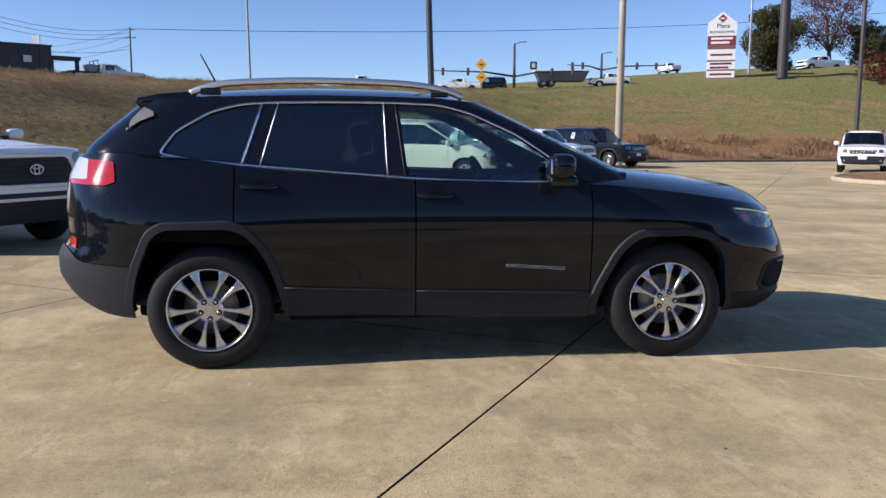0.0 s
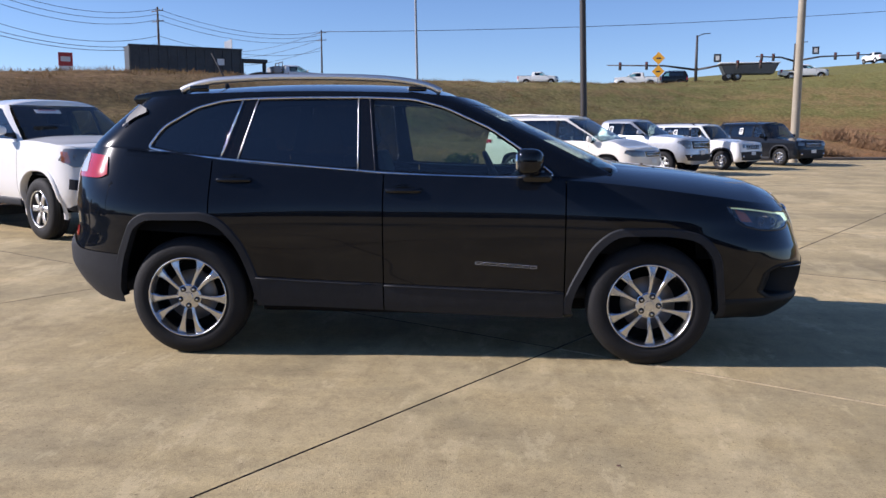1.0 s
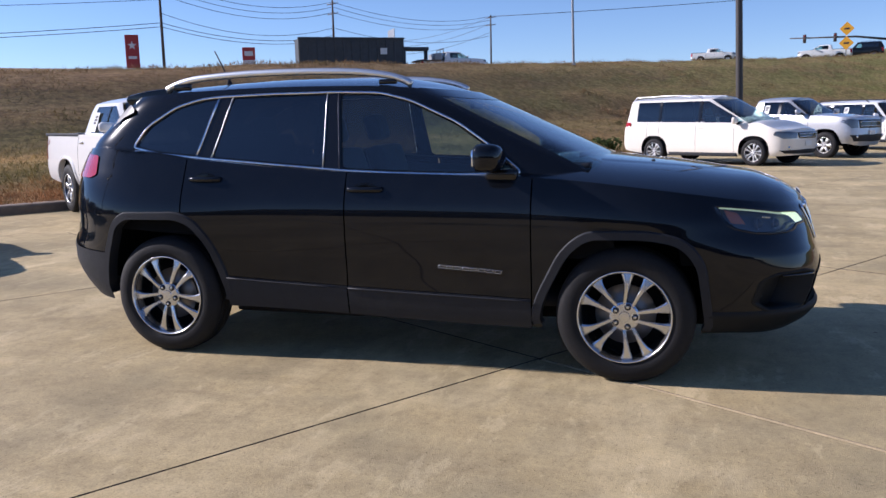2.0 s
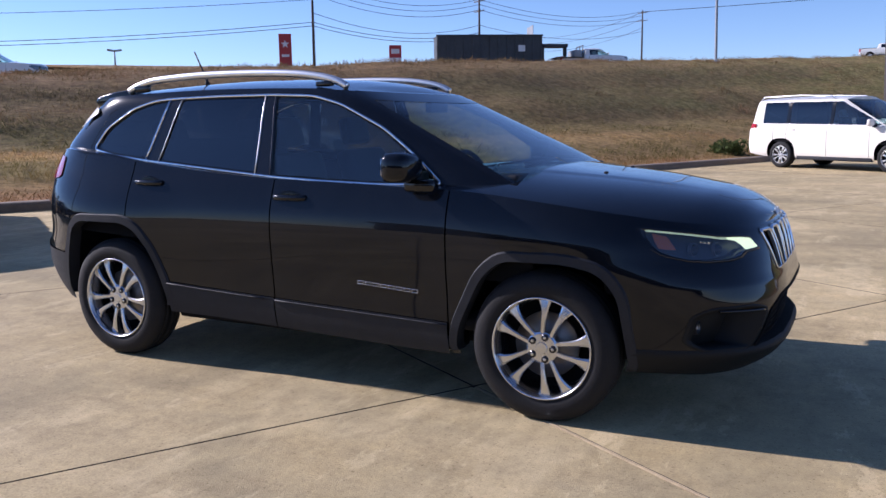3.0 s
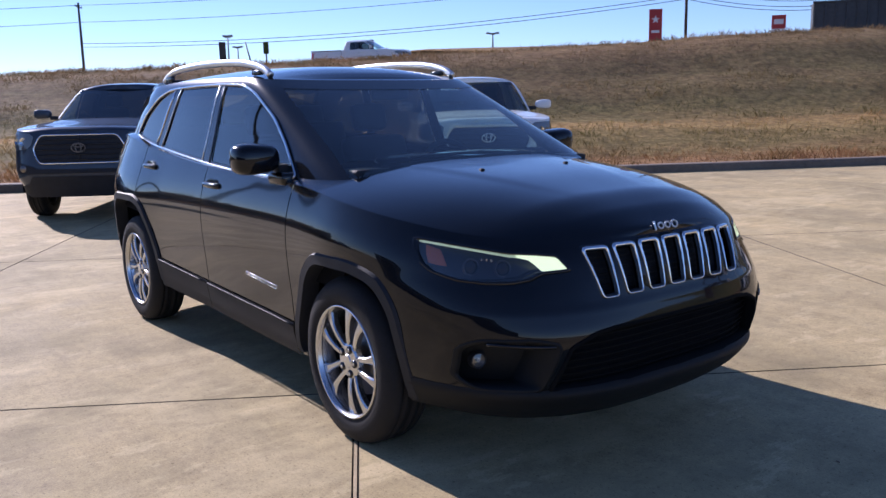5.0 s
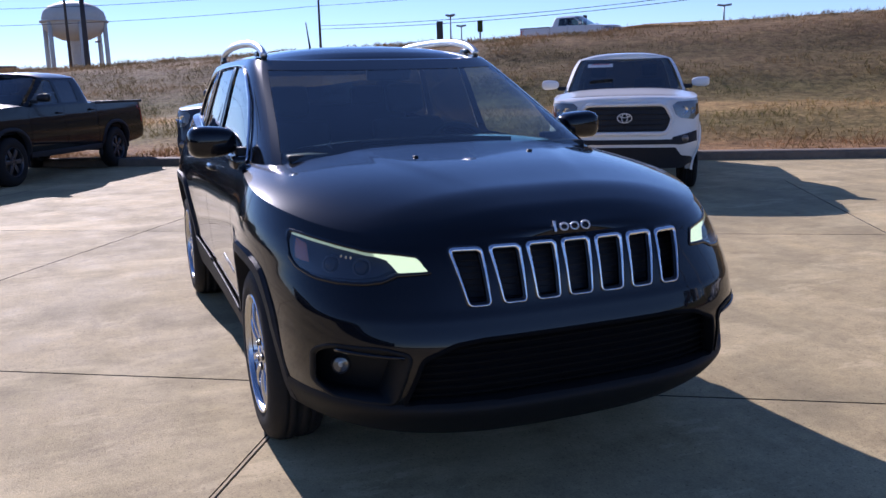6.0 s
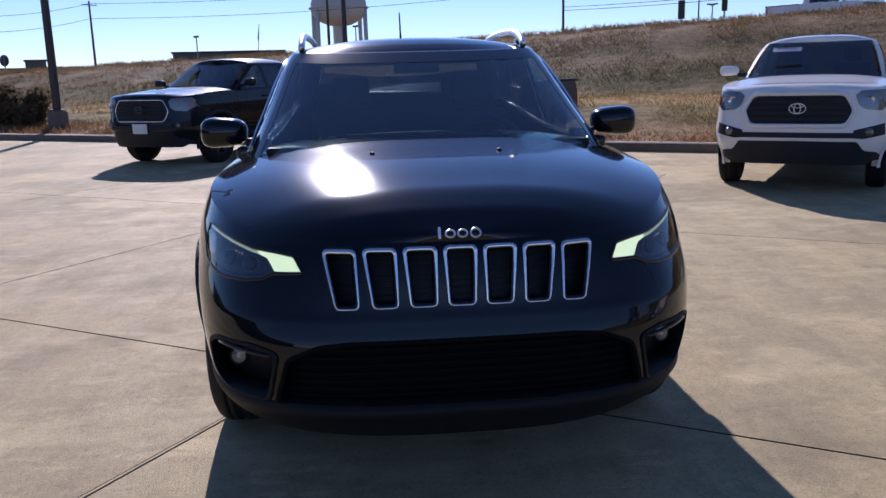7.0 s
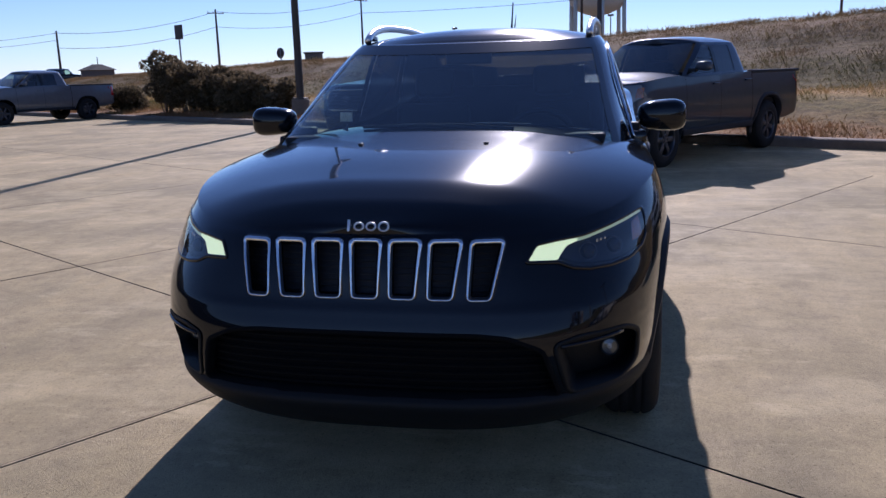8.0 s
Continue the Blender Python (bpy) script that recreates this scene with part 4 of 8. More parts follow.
def steering_wheel(parent, x, y, z):
    ring = [Vector((0, 0.185 * math.cos(k), 0.185 * math.sin(k))) for k in np.linspace(0, 2 * math.pi, 28, endpoint=False)]
    m = pose(x, y, z, 0, -26, 0)
    bm = tubed([m @ p for p in ring], 0.016, 8, closed=True, up=(1, 0, 0))
    box(bm, (-0.03, -0.17, -0.025), (0.01, 0.17, 0.025), 0.01, 1, m)
    box(bm, (-0.035, -0.06, -0.06), (0.02, 0.06, 0.06), 0.02, 2, m)
    part("steering_wheel", bm, M["plastic"], parent)


def mirror(parent, x, y, z, side, mat, size=(0.11, 0.20, 0.15)):
    a, b, c = size
    bm = bmesh.new()
    bmesh.ops.create_uvsphere(bm, u_segments=20, v_segments=14, radius=1)
    for v in bm.verts:
        p = v.co
        f = [math.copysign(abs(q) ** 0.62, q) for q in p]
        v.co = (f[0] * a / 2 * (1 if f[0] > 0 else 0.55), f[1] * b / 2, f[2] * c / 2 * (1 - 0.12 * f[1] * side * -1))
        v.co += Vector((x, side * y, z))
    ob = part("mirror", bm, mat, parent)
    bm = bmesh.new()
    box(bm, (x - a * 0.275 - 0.003, side * y - b * 0.33, z - c * 0.30), (x - a * 0.2, side * y + b * 0.33, z + c * 0.30), 0.004, 1)
    part("mirror_glass", bm, M["chrome"], ob)
    bm = boxed((x - 0.02, min(side * (y - b * 0.45), side * (y - b * 0.45 - 0.12)), z - c * 0.62), (x + 0.05, max(side * (y - b * 0.45), side * (y - b * 0.45 - 0.12)), z - c * 0.22), 0.012)
    part("mirror_foot", bm, M["plastic"], ob)
    return ob


def chrome_line(parent, pts, r, mat, name="trim", closed=False, flatten=1.0):
    return part(name, tubed(pts, r, 6, closed, flatten), mat, parent)


def panels(root, sh, zlo, zhi, cuts, spans, mat, rows, gap=0.004):
    """Outer panels by stretches of x on both sides; spans: (name, x0, x1)."""
    vs = list(np.linspace(0, 1, rows))
    for name, a, b in spans:
        for side in (-1, 1):
            us = sh.run(a + gap, b - gap, side)
            part(name, sheet(sh, us, vs, zlo, zhi, 0, cuts), mat, root)


def car(S, m, label, category, group=""):
    """A parked car, pickup or van from its sizes S, at the pose m."""
    root = thing(S["name"], m, label, category, group)
    mat, low = S["paint"], S.get("low", M["plastic"])
    wb, R = S["wb"], S["R"]
    W, xf, xr = S["W"], S["xf"], S["xr"]
    belt_f, belt_r, hood_f, hood_c, roof, zb = S["belt_f"], S["belt_r"], S["hood_f"], S["hood_c"], S["roof"], S["zb"]
    cowl = S["cowl"]
    pickup = S.get("pickup", False)
    bed = S.get("bed_top", belt_r)
    st = S.get("step", 0.06)
    gb = S["cab_rear"] if pickup else xr + S.get("tail_in", 0.12)        # the cabin's lower rear end
    fa, ra = wb / 2, -wb / 2
    shoulder = curve((xr, bed if pickup else belt_r), (gb, bed if pickup else belt_r), (gb + 0.15, belt_r), (0.0, (belt_f + belt_r) / 2), (cowl - 0.25, belt_f), (cowl + 0.1, hood_c - 0.06), (xf - 0.35, hood_f - 0.02), (xf, hood_f - 0.06))
    bottom = curve((xr, zb + 0.14), (xr + 0.5, zb + 0.04), (ra, zb), (fa, zb), (xf - 0.3, zb), (xf, zb + S.get("chin", 0.02)))
    width = curve((zb + min(0, S.get("chin", 0)) - 0.001, W - 0.09), (zb, W - 0.07), (zb + 0.15, W - 0.015), (0.72, W), (0.95, W - 0.008), (belt_f, W - 0.04), (max(belt_f, belt_r) + 0.15, W - 0.07))
    nose = curve((zb + min(0, S.get("chin", 0)), xf - 0.10), (zb + 0.12, xf - 0.02), (0.62, xf), (0.85, xf - 0.03), (hood_f - 0.08, xf - 0.06), (hood_f + 0.05, xf - 0.16))
    tail = curve((zb, xr + 0.10), (0.55, xr), (0.85, xr + 0.01), (belt_r, xr + 0.05))
    sh = Shell(width, nose, tail, xf - S.get("nose_len", 0.75), xr + 0.3, S.get("nf", 3.0), S.get("nr", 5.0), 0.8, st)
    arch = S.get("arch", R + 0.075)
    cuts = [arch_poly(fa, R, arch, 2.5), arch_poly(ra, R, arch, 2.5)]
    rows = S.get("rows", 14)
    seams = S["seams"]
    vs = list(np.linspace(0, 1, rows))
    part("front_end", sheet(sh, sh.round_front(seams[-1] + 0.004), vs, bottom, shoulder, 0, cuts), mat, root)
    names = ["quarter_panel"] + ["door"] * (len(seams) - 2)
    panels(root, sh, bottom, shoulder, cuts, [(n, a, b) for n, a, b in zip(names, seams, seams[1:])], mat, rows)
    part("rear_end", sheet(sh, sh.round_rear(seams[0] - 0.004), vs, bottom, shoulder, 0, cuts), mat, root)
    inner = Shell(lambda z: width(z) - 0.03, lambda z: nose(z) - 0.05, lambda z: tail(z) + 0.05, xf - 0.75, xr + 0.3, 3.0, 5.0, 0.8, 0.15)
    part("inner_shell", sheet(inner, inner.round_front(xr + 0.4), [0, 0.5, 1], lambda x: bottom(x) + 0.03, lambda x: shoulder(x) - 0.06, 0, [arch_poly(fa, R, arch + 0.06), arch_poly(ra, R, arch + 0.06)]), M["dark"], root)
    # bonnet
    hood = curve((cowl - 0.3, 0.02), (cowl, hood_c - shoulder(cowl)), (xf - 0.5, hood_f + 0.02 - shoulder(xf - 0.5)), (xf - 0.15, 0.05), (xf, 0.0))
    part("bonnet", lid(sh, sh.run(cowl - 0.28, None), shoulder, hood, S.get("crown", 3.0), 8), mat, root)
    part("floor_pan", boxed((xr + 0.25, -W + 0.2, zb + 0.02), (xf - 0.3, W - 0.2, zb + 0.16), 0.03), M["dark"], root)
    # cabin
    top_f, top_r = S["top_f"], S["top_r"]
    wt = S.get("top_w", W - 0.24)
    zedge = roof - 0.10
    base = min(belt_f, belt_r) - 0.04
    gw = curve((base, W - 0.055), (belt_f + 0.05, W - 0.085), (zedge - 0.08, wt + 0.05), (zedge, wt))
    k = (cowl + 0.06 - top_f) / (zedge - belt_f)
    gf = lambda z: cowl + 0.06 - k * (z - belt_f)
    k2 = (top_r - gb) / (zedge - belt_r)
    gr = lambda z: gb + k2 * (z - belt_r)
    g = Shell(gw, gf, gr, top_f - 0.45, top_r + 0.3, 8.0, 7.0, (belt_f + zedge) / 2, st * 0.75, bow=0.07)
    lowline = lambda x: min(shoulder(x), belt_f if x > cowl - 0.3 else shoulder(x)) - 0.01 if x < cowl - 0.3 else belt_f - 0.02
    edge = lambda x: zedge
    zsill = lambda x: belt_r + (belt_f - belt_r) * min(1, max(0, (x - gb) / (cowl - gb))) + 0.035
    zlin = zedge - 0.045
    wins = []
    for a0, a1 in S["panes"]:
        # lean the outer edges with the screens
        def lean(xb, z, front):
            lim = gf(z) - 0.16 - 0.05 if front else gr(z) + 0.14
            return min(xb, lim) if front else max(xb, lim)
        pts = [(lean(a0, zsill(a0), False), zsill(a0)), (lean(a0, zlin, False), zlin)]
        n = 5
        for i in range(n + 1):
            z = zlin + (zsill(a1) - zlin) * i / n
            pts.append((lean(a1, z, True), z))
        wins.append(rounded(pts, 0.04))
    rows_g = list(np.linspace(0, 1, S.get("rows_g", 11)))
    usf = g.round_front(top_r + 0.35)
    kw = 0.90

    for side in (-1, 1):
        us = [u for u in g.run(top_r + 0.31, None, side) if u[1] == "s" or math.cos(u[2]) ** (2 / g.nf) > kw * 0.985]
        part("pillar_frame", sheet(g, us, rows_g, lowline, edge, 0, wins), mat, root)
    us = [u for u in usf if u[1] == "f" and math.cos(u[2]) ** (2 / g.nf) <= kw * 1.02]
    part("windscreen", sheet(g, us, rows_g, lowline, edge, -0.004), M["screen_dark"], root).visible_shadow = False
    usr = g.round_rear(top_r + 0.31)
    part("rear_pillar", sheet(g, [u for u in usr if u[0] > 0 and (u[1] == "s" or math.cos(u[2]) ** (2 / g.nr) > 0.86)], rows_g, lowline, edge, 0), mat, root)
    part("rear_pillar", sheet(g, [u for u in usr if u[0] < 0 and (u[1] == "s" or math.cos(u[2]) ** (2 / g.nr) > 0.86)], rows_g, lowline, edge, 0), mat, root)
    part("rear_window", sheet(g, [u for u in usr if u[1] == "r" and math.cos(u[2]) ** (2 / g.nr) <= 0.88], rows_g, lowline, edge, -0.004), M["tint"], root)
    for i, w in enumerate(wins):
        for side in (-1, 1):
            part("side_window", on_side(g, w, -0.006, side, 0.06), S.get("glass", M["glass"]) if i == len(wins) - 1 else S.get("glass_r", M["tint"]), root)
    for wa, wb_ in zip(S["panes"], S["panes"][1:]):
        for side in (-1, 1):
            x0, x1 = wa[1] - 0.004, wb_[0] + 0.004
            part("pillar_cover", on_side(g, [(x0, zsill(x0) + 0.0), (x1, zsill(x1) + 0.0), (x1, zlin), (x0, zlin)], 0.004, side, 0.05), M["gloss_black"], root)
    crown = lambda x: 0.10 * min(1, max(0.25, 1 - ((x - (top_f + top_r) / 2) / (top_f - top_r)) ** 2 * 1.2))
    part("roof", lid(g, [u for u in g.run(None, None)], edge, crown, 3.2, 8), mat, root)
    # cabin inside
    part("cabin_floor", boxed((gb + 0.1, -W + 0.12, zb + 0.15), (cowl + 0.1, W - 0.12, zb + 0.2)), M["cabin"], root)
    part("dashboard", boxed((cowl - 0.35, -W + 0.14, belt_f - 0.28), (cowl + 0.05, W - 0.14, belt_f - 0.02), 0.06, 3), M["plastic"], root)
    for y in (-0.38, 0.38):
        seat(root, cowl - 1.15, y, zb + 0.35, M["cabin"])
    if not pickup or S.get("crew"):
        part("rear_bench", boxed((gb + 0.25, -W + 0.2, zb + 0.3), (gb + 0.5, W - 0.2, belt_r + 0.02), 0.06, 3), M["cabin"], root)
    steering_wheel(root, cowl - 0.5, 0.37, belt_f - 0.05)
    part("belt_shelf", ledge(sh, sh.run(gb, cowl - 0.2, -1), shoulder, 0.09, 0.012), mat, root)
    part("belt_shelf", ledge(sh, sh.run(gb, cowl - 0.2, 1), shoulder, 0.09, 0.012), mat, root)
    if pickup:
        # the open bed: rails, inner walls, floor, tailgate
        bl, br = xr + 0.07, gb - 0.02
        for side in (-1, 1):
            y0, y1 = side * (W - 0.13), side * (W - 0.035)
            part("bed_rail", boxed((bl, min(y0, y1), bed - 0.03), (br, max(y0, y1), bed + 0.018), 0.012), low, root)
            part("bed_wall", boxed((bl, min(side * (W - 0.14), side * (W - 0.10)), zb + 0.3), (br, max(side * (W - 0.14), side * (W - 0.10)), bed - 0.02)), low, root)
        part("bed_floor", boxed((bl, -W + 0.12, zb + 0.32), (br, W - 0.12, zb + 0.36)), low, root)
        part("tailgate", boxed((xr + 0.02, -W + 0.12, zb + 0.35), (xr + 0.09, W - 0.12, bed + 0.01), 0.015), mat, root)
        part("bed_front", boxed((br - 0.03, -W + 0.12, zb + 0.3), (br, W - 0.12, bed)), mat, root)
    else:
        part("rear_shelf", ledge(sh, sh.round_rear(gb), shoulder, 0.16, 0.02), mat, root)
    # lamps, grille, bumper
    S["face"](root, sh, S)
    tz0, tz1 = S.get("tail_z", (belt_r - 0.42, belt_r - 0.08))
    for side in (-1, 1):
        part("tail_lamp", on_front(sh, rounded([(W - 0.26, tz0), (W - 0.02, tz0), (W - 0.02, tz1), (W - 0.26, tz1)], 0.03), 0.006, side, 0.05, 0.03, rear=True), M["red_lens"], root)
        part("tail_lamp", on_side(sh, rounded([(xr + 0.06, tz0), (xr + 0.24, tz0), (xr + 0.22, tz1), (xr + 0.08, tz1)], 0.03), 0.006, side, 0.05), M["red_lens"], root)
        mirror(root, cowl - S.get("mirror_back", 0.36), W + 0.10, belt_f + S.get("mirror_up", 0.10), side, S.get("mirror_mat", mat), S.get("mirror", (0.14, 0.22, 0.17)))
        for a0, a1 in zip(seams[1:], seams[2:]):
            hx = a0 + 0.16
            zz = shoulder(hx) - 0.12
            part("door_handle", boxed((hx - 0.09, side * (W - 0.02) - 0.02, zz - 0.015), (hx + 0.09, side * (W - 0.02) + 0.03, zz + 0.015), 0.012), S.get("handle", mat), root)
        for xc in (fa, ra):
            part("wheel_well", liner(xc, R, arch + 0.015, side * (W - 0.03), side * (W - 0.42)), M["dark"], root)
            if S.get("flare"):
                part("arch_flare", flare(sh, xc, R, arch - 0.005, arch + S["flare"], side, 0.022, 2.5), S.get("flare_mat", low), root)
            wheel(root, xc, side * (W - 0.115), R, S["rim"], 0.235, S["wheel_key"], S.get("spokes", 5), S.get("twin", True), S.get("rim_mat"))
        sx0, sx1 = ra + arch + 0.05, fa - arch - 0.05
        part("sill", boxed((sx0, min(side * (W - 0.12), side * (W - 0.03)), zb - 0.03), (sx1, max(side * (W - 0.12), side * (W - 0.03)), zb + 0.07), 0.02), low, root)
    if S.get("rack"):
        for side in (-1, 1):
            y = side * (wt - 0.02)
            zz = zedge + 0.07
            chrome_line(root, [(top_r + 0.1, y, zz - 0.05), (top_r + 0.2, y, zz + 0.03), ((top_f + top_r) / 2, y, zz + 0.055), (top_f - 0.5, y, zz + 0.03), (top_f - 0.4, y, zz - 0.04)], 0.018, S["rack"], "roof_rail")
    return root


def truck_face(root, sh, S):
    """The face of a mid-size pickup: hexagonal grille with its frame and round badge, slanted lamps, bumper with fog nests."""
    W, zb, hf = S["W"], S["zb"], S["hood_f"]
    zt, zm, zl = hf - 0.09, hf - 0.27, hf - 0.44
    hexa = [(0.0, zt + 0.01), (0.47, zt), (0.575, zm), (0.50, zl), (0.0, zl - 0.005)]
    for side in (-1, 1):
        part("grille", on_front(sh, hexa, 0.012, side, 0.03, 0.03), M["plastic"], root)
    ring = [(y, z) for y, z in rounded([(0.47, zt), (0.575, zm), (0.50, zl), (-0.50, zl), (-0.575, zm), (-0.47, zt)], 0.06)]
    part("grille_frame", tubed([(sh.front(y, z) + 0.016, y, z) for y, z in sum([[((1 - t) * p[0] + t * q[0], (1 - t) * p[1] + t * q[1]) for t in (0, 0.25, 0.5, 0.75)] for p, q in zip(ring, ring[1:] + ring[:1])], [])], S.get("frame_r", 0.022), 8, True), S["frame"], root)
    for k in range(5):
        z = zl + (zt - zl) * (k + 0.7) / 5.6
        hw = 0.44 + 0.10 * (1 - abs(z - zm) / 0.18)
        part("grille_bar", tubed([(sh.front(y, z) + 0.022, y, z) for y in np.linspace(-hw, hw, 9)], 0.007, 6), M["gloss_black"], root)
    zb_ = zm + 0.02
    x = sh.front(0, zb_) + 0.05
    for a, b in ((0.085, 0.056), (0.034, 0.052), (0.06, 0.022)):
        part("badge", tubed([(x, a * math.cos(k), zb_ + b * math.sin(k) + (0.030 if a == 0.06 else 0)) for k in np.linspace(0, 2 * math.pi, 24, endpoint=False)], 0.0065, 6, True, up=(1, 0, 0)), S.get("badge_mat", M["satin"]), root)
    for side in (-1, 1):
        lamp = [(0.565, zt - 0.02), (0.62, zt + 0.025), (W - 0.06, zt + 0.035), (W - 0.02, zm + 0.07), (W - 0.10, zm - 0.01), (0.66, zm + 0.01), (0.60, zm + 0.06)]
        part("headlamp", on_front(sh, lamp, 0.004, side, 0.025), S.get("lamp_mat", M["disc"]), root)
        part("headlamp_lens", on_front(sh, lamp, 0.018, side, 0.025), M["lens"], root)
        for yy, r in ((0.70, 0.050), (0.80, 0.035)):
            z0 = (zt + zm) / 2 + 0.012
            bm = lathe(bmesh.new(), [(0.004, 0), (r * 0.5, 0.004), (r, 0.02)], 20, axis="z")
            bmesh.ops.transform(bm, matrix=Matrix.Translation((sh.front(yy, z0) - 0.004, side * yy, z0)) @ pose(0, 0, 0, 0, 90, 0), verts=bm.verts)
            part("headlamp_bowl", bm, M["reflector"], root)
        part("indicator", on_front(sh, [(W - 0.075, zt - 0.01), (W - 0.04, zt - 0.0), (W - 0.03, zm + 0.05), (W - 0.08, zm + 0.04)], 0.010, side, 0.02), M["amber"], root)
        fog = [(0.57, zl - 0.045), (W - 0.06, zl + 0.025), (W - 0.05, zl - 0.10), (0.66, zl - 0.14), (0.57, zl - 0.13)]
        part("fog_nest", on_front(sh, fog, 0.006, side, 0.03), M["plastic"], root)
        bm = lathe(bmesh.new(), [(0.002, 0.004), (0.038, 0.0), (0.045, -0.02)], 20, axis="z")
        zf = zl - 0.065
        bmesh.ops.transform(bm, matrix=Matrix.Translation((sh.front(0.70, zf) + 0.018, side * 0.72, zf)) @ pose(0, 0, 0, 0, 90, 0), verts=bm.verts)
        part("fog_lamp", bm, M["disc"], root)
    zc = zl - 0.10
    for side in (-1, 1):
        part("lower_grille", on_front(sh, [(0, zc + 0.028), (0.58, zc + 0.028), (0.58, zc - 0.03), (0, zc - 0.03)], 0.008, side, 0.03), M["plastic"], root)
        part("bumper_lower", on_front(sh, [(0, zb - 0.10), (0.70, zb - 0.10), (W - 0.08, zb - 0.02), (W - 0.12, zb + 0.04), (0.68, zb + 0.06), (0.61, zb + 0.16), (0, zb + 0.165)], 0.010, side, 0.03), M["plastic"], root)
    if S.get("plate"):
        part("front_plate", boxed((sh.front(0, zc) + 0.02, -0.155, zc - 0.10), (sh.front(0, zc) + 0.03, 0.155, zc + 0.06), 0.003), M["paper"], root)


def plain_face(root, sh, S):
    """A grille band, two lamps, a lower intake and fog lamps."""
    W, zb, hf = S["W"], S["zb"], S["hood_f"]
    zt, zl = hf - 0.10, hf - 0.10 - S.get("grille_h", 0.16)
    gw_ = S.get("grille_w", 0.52)
    for side in (-1, 1):
        part("grille", on_front(sh, [(0, zt), (gw_, zt - 0.005), (gw_ - 0.05, zl), (0, zl)], 0.010, side, 0.04, 0.02), S.get("grille_mat", M["gloss_black"]), root)
        lamp = S.get("lamp_poly") or [(gw_ + 0.03, zl + 0.01), (gw_ + 0.02, zt), (W - 0.04, zt + 0.03), (W - 0.02, zt - 0.07), (W - 0.12, zl)]
        part("headlamp", on_front(sh, lamp, 0.004, side, 0.03), M["disc"], root)
        part("headlamp_lens", on_front(sh, lamp, 0.014, side, 0.03), M["lens"], root)
        part("lower_intake", on_front(sh, [(0, zb + 0.04), (W - 0.20, zb + 0.06), (W - 0.08, S.get("chin_top", zb + 0.26) - 0.02), (0, S.get("chin_top", zb + 0.26))], 0.008, side, 0.04), S.get("chin_mat", M["plastic"]), root)
        bm = lathe(bmesh.new(), [(0.002, 0.004), (0.04, 0.0), (0.048, -0.02)], 16, axis="z")
        zf = zb + 0.20
        bmesh.ops.transform(bm, matrix=Matrix.Translation((sh.front(W - 0.26, zf) + 0.02, side * (W - 0.26), zf)) @ pose(0, 0, 0, 0, 90, 0), verts=bm.verts)
        part("fog_lamp", bm, M["reflector"], root)
    n = S.get("slots", 0)
    for i in range(n):
        y = (i - (n - 1) / 2) * (2 * gw_ - 0.08) / n
        hw = (2 * gw_ - 0.08) / n * 0.36
        ring = rounded([(y - hw, zl + 0.015), (y + hw, zl + 0.015), (y + hw, zt - 0.01), (y - hw, zt - 0.01)], 0.02, 3)
        part("grille_slot", tubed([(sh.front(a, b) + 0.014, a, b) for a, b in ring], 0.006, 5, True), S.get("slot_mat", M["satin"]), root)
    if S.get("bars"):
        for k in range(S["bars"]):
            z = zl + (zt - zl) * (k + 0.5) / S["bars"]
            part("grille_bar", tubed([(sh.front(y, z) + 0.016, y, z) for y in np.linspace(-gw_ + 0.06, gw_ - 0.06, 9)], 0.010, 6), M["chrome"], root)
    part("front_plate", boxed((sh.front(0, zb + 0.3) + 0.015, -0.155, zb + 0.24), (sh.front(0, zb + 0.3) + 0.025, 0.155, zb + 0.37), 0.003), M["paper"], root)


TACOMA = dict(name="pickup_truck", wb=3.236, R=0.385, rim=0.225, W=0.925, xf=2.53, xr=-2.86, zb=0.42, belt_f=1.20, belt_r=1.24, bed_top=1.24, hood_f=1.19, hood_c=1.285, roof=1.79, cowl=1.18,
              cab_rear=-0.98, pickup=True, crew=True, top_f=0.42, top_r=-0.82, top_w=0.66, seams=(-1.0, -0.98, 0.06, 1.08), panes=((-0.80, 0.02), (0.10, 1.06)), face=truck_face, flare=0.05, wheel_key="truck",
              spokes=6, twin=False, frame=None, chin=-0.11, nf=3.8, nose_len=0.7, arch=0.47, mirror=(0.14, 0.24, 0.13), mirror_up=0.15, handle=None)


def pickup(m, paint_mat, frame, label, group="", **more):
    S = {**TACOMA, "paint": paint_mat, "frame": frame, "handle": paint_mat, **more}
    return car(S, m, label, "pickup truck", group)


def parked(front_left, heading, S, axle_out=0.88):
    """The pose of a car whose left front wheel touches the ground at that place."""
    h = radians(heading)
    f, l = Vector((math.cos(h), math.sin(h))), Vector((-math.sin(h), math.cos(h)))
    c = Vector(front_left) - l * axle_out - f * S["wb"] / 2
    return pose(c.x, c.y, 0, 0, 0, heading)

# ---- the black SUV in the middle of the lot ----


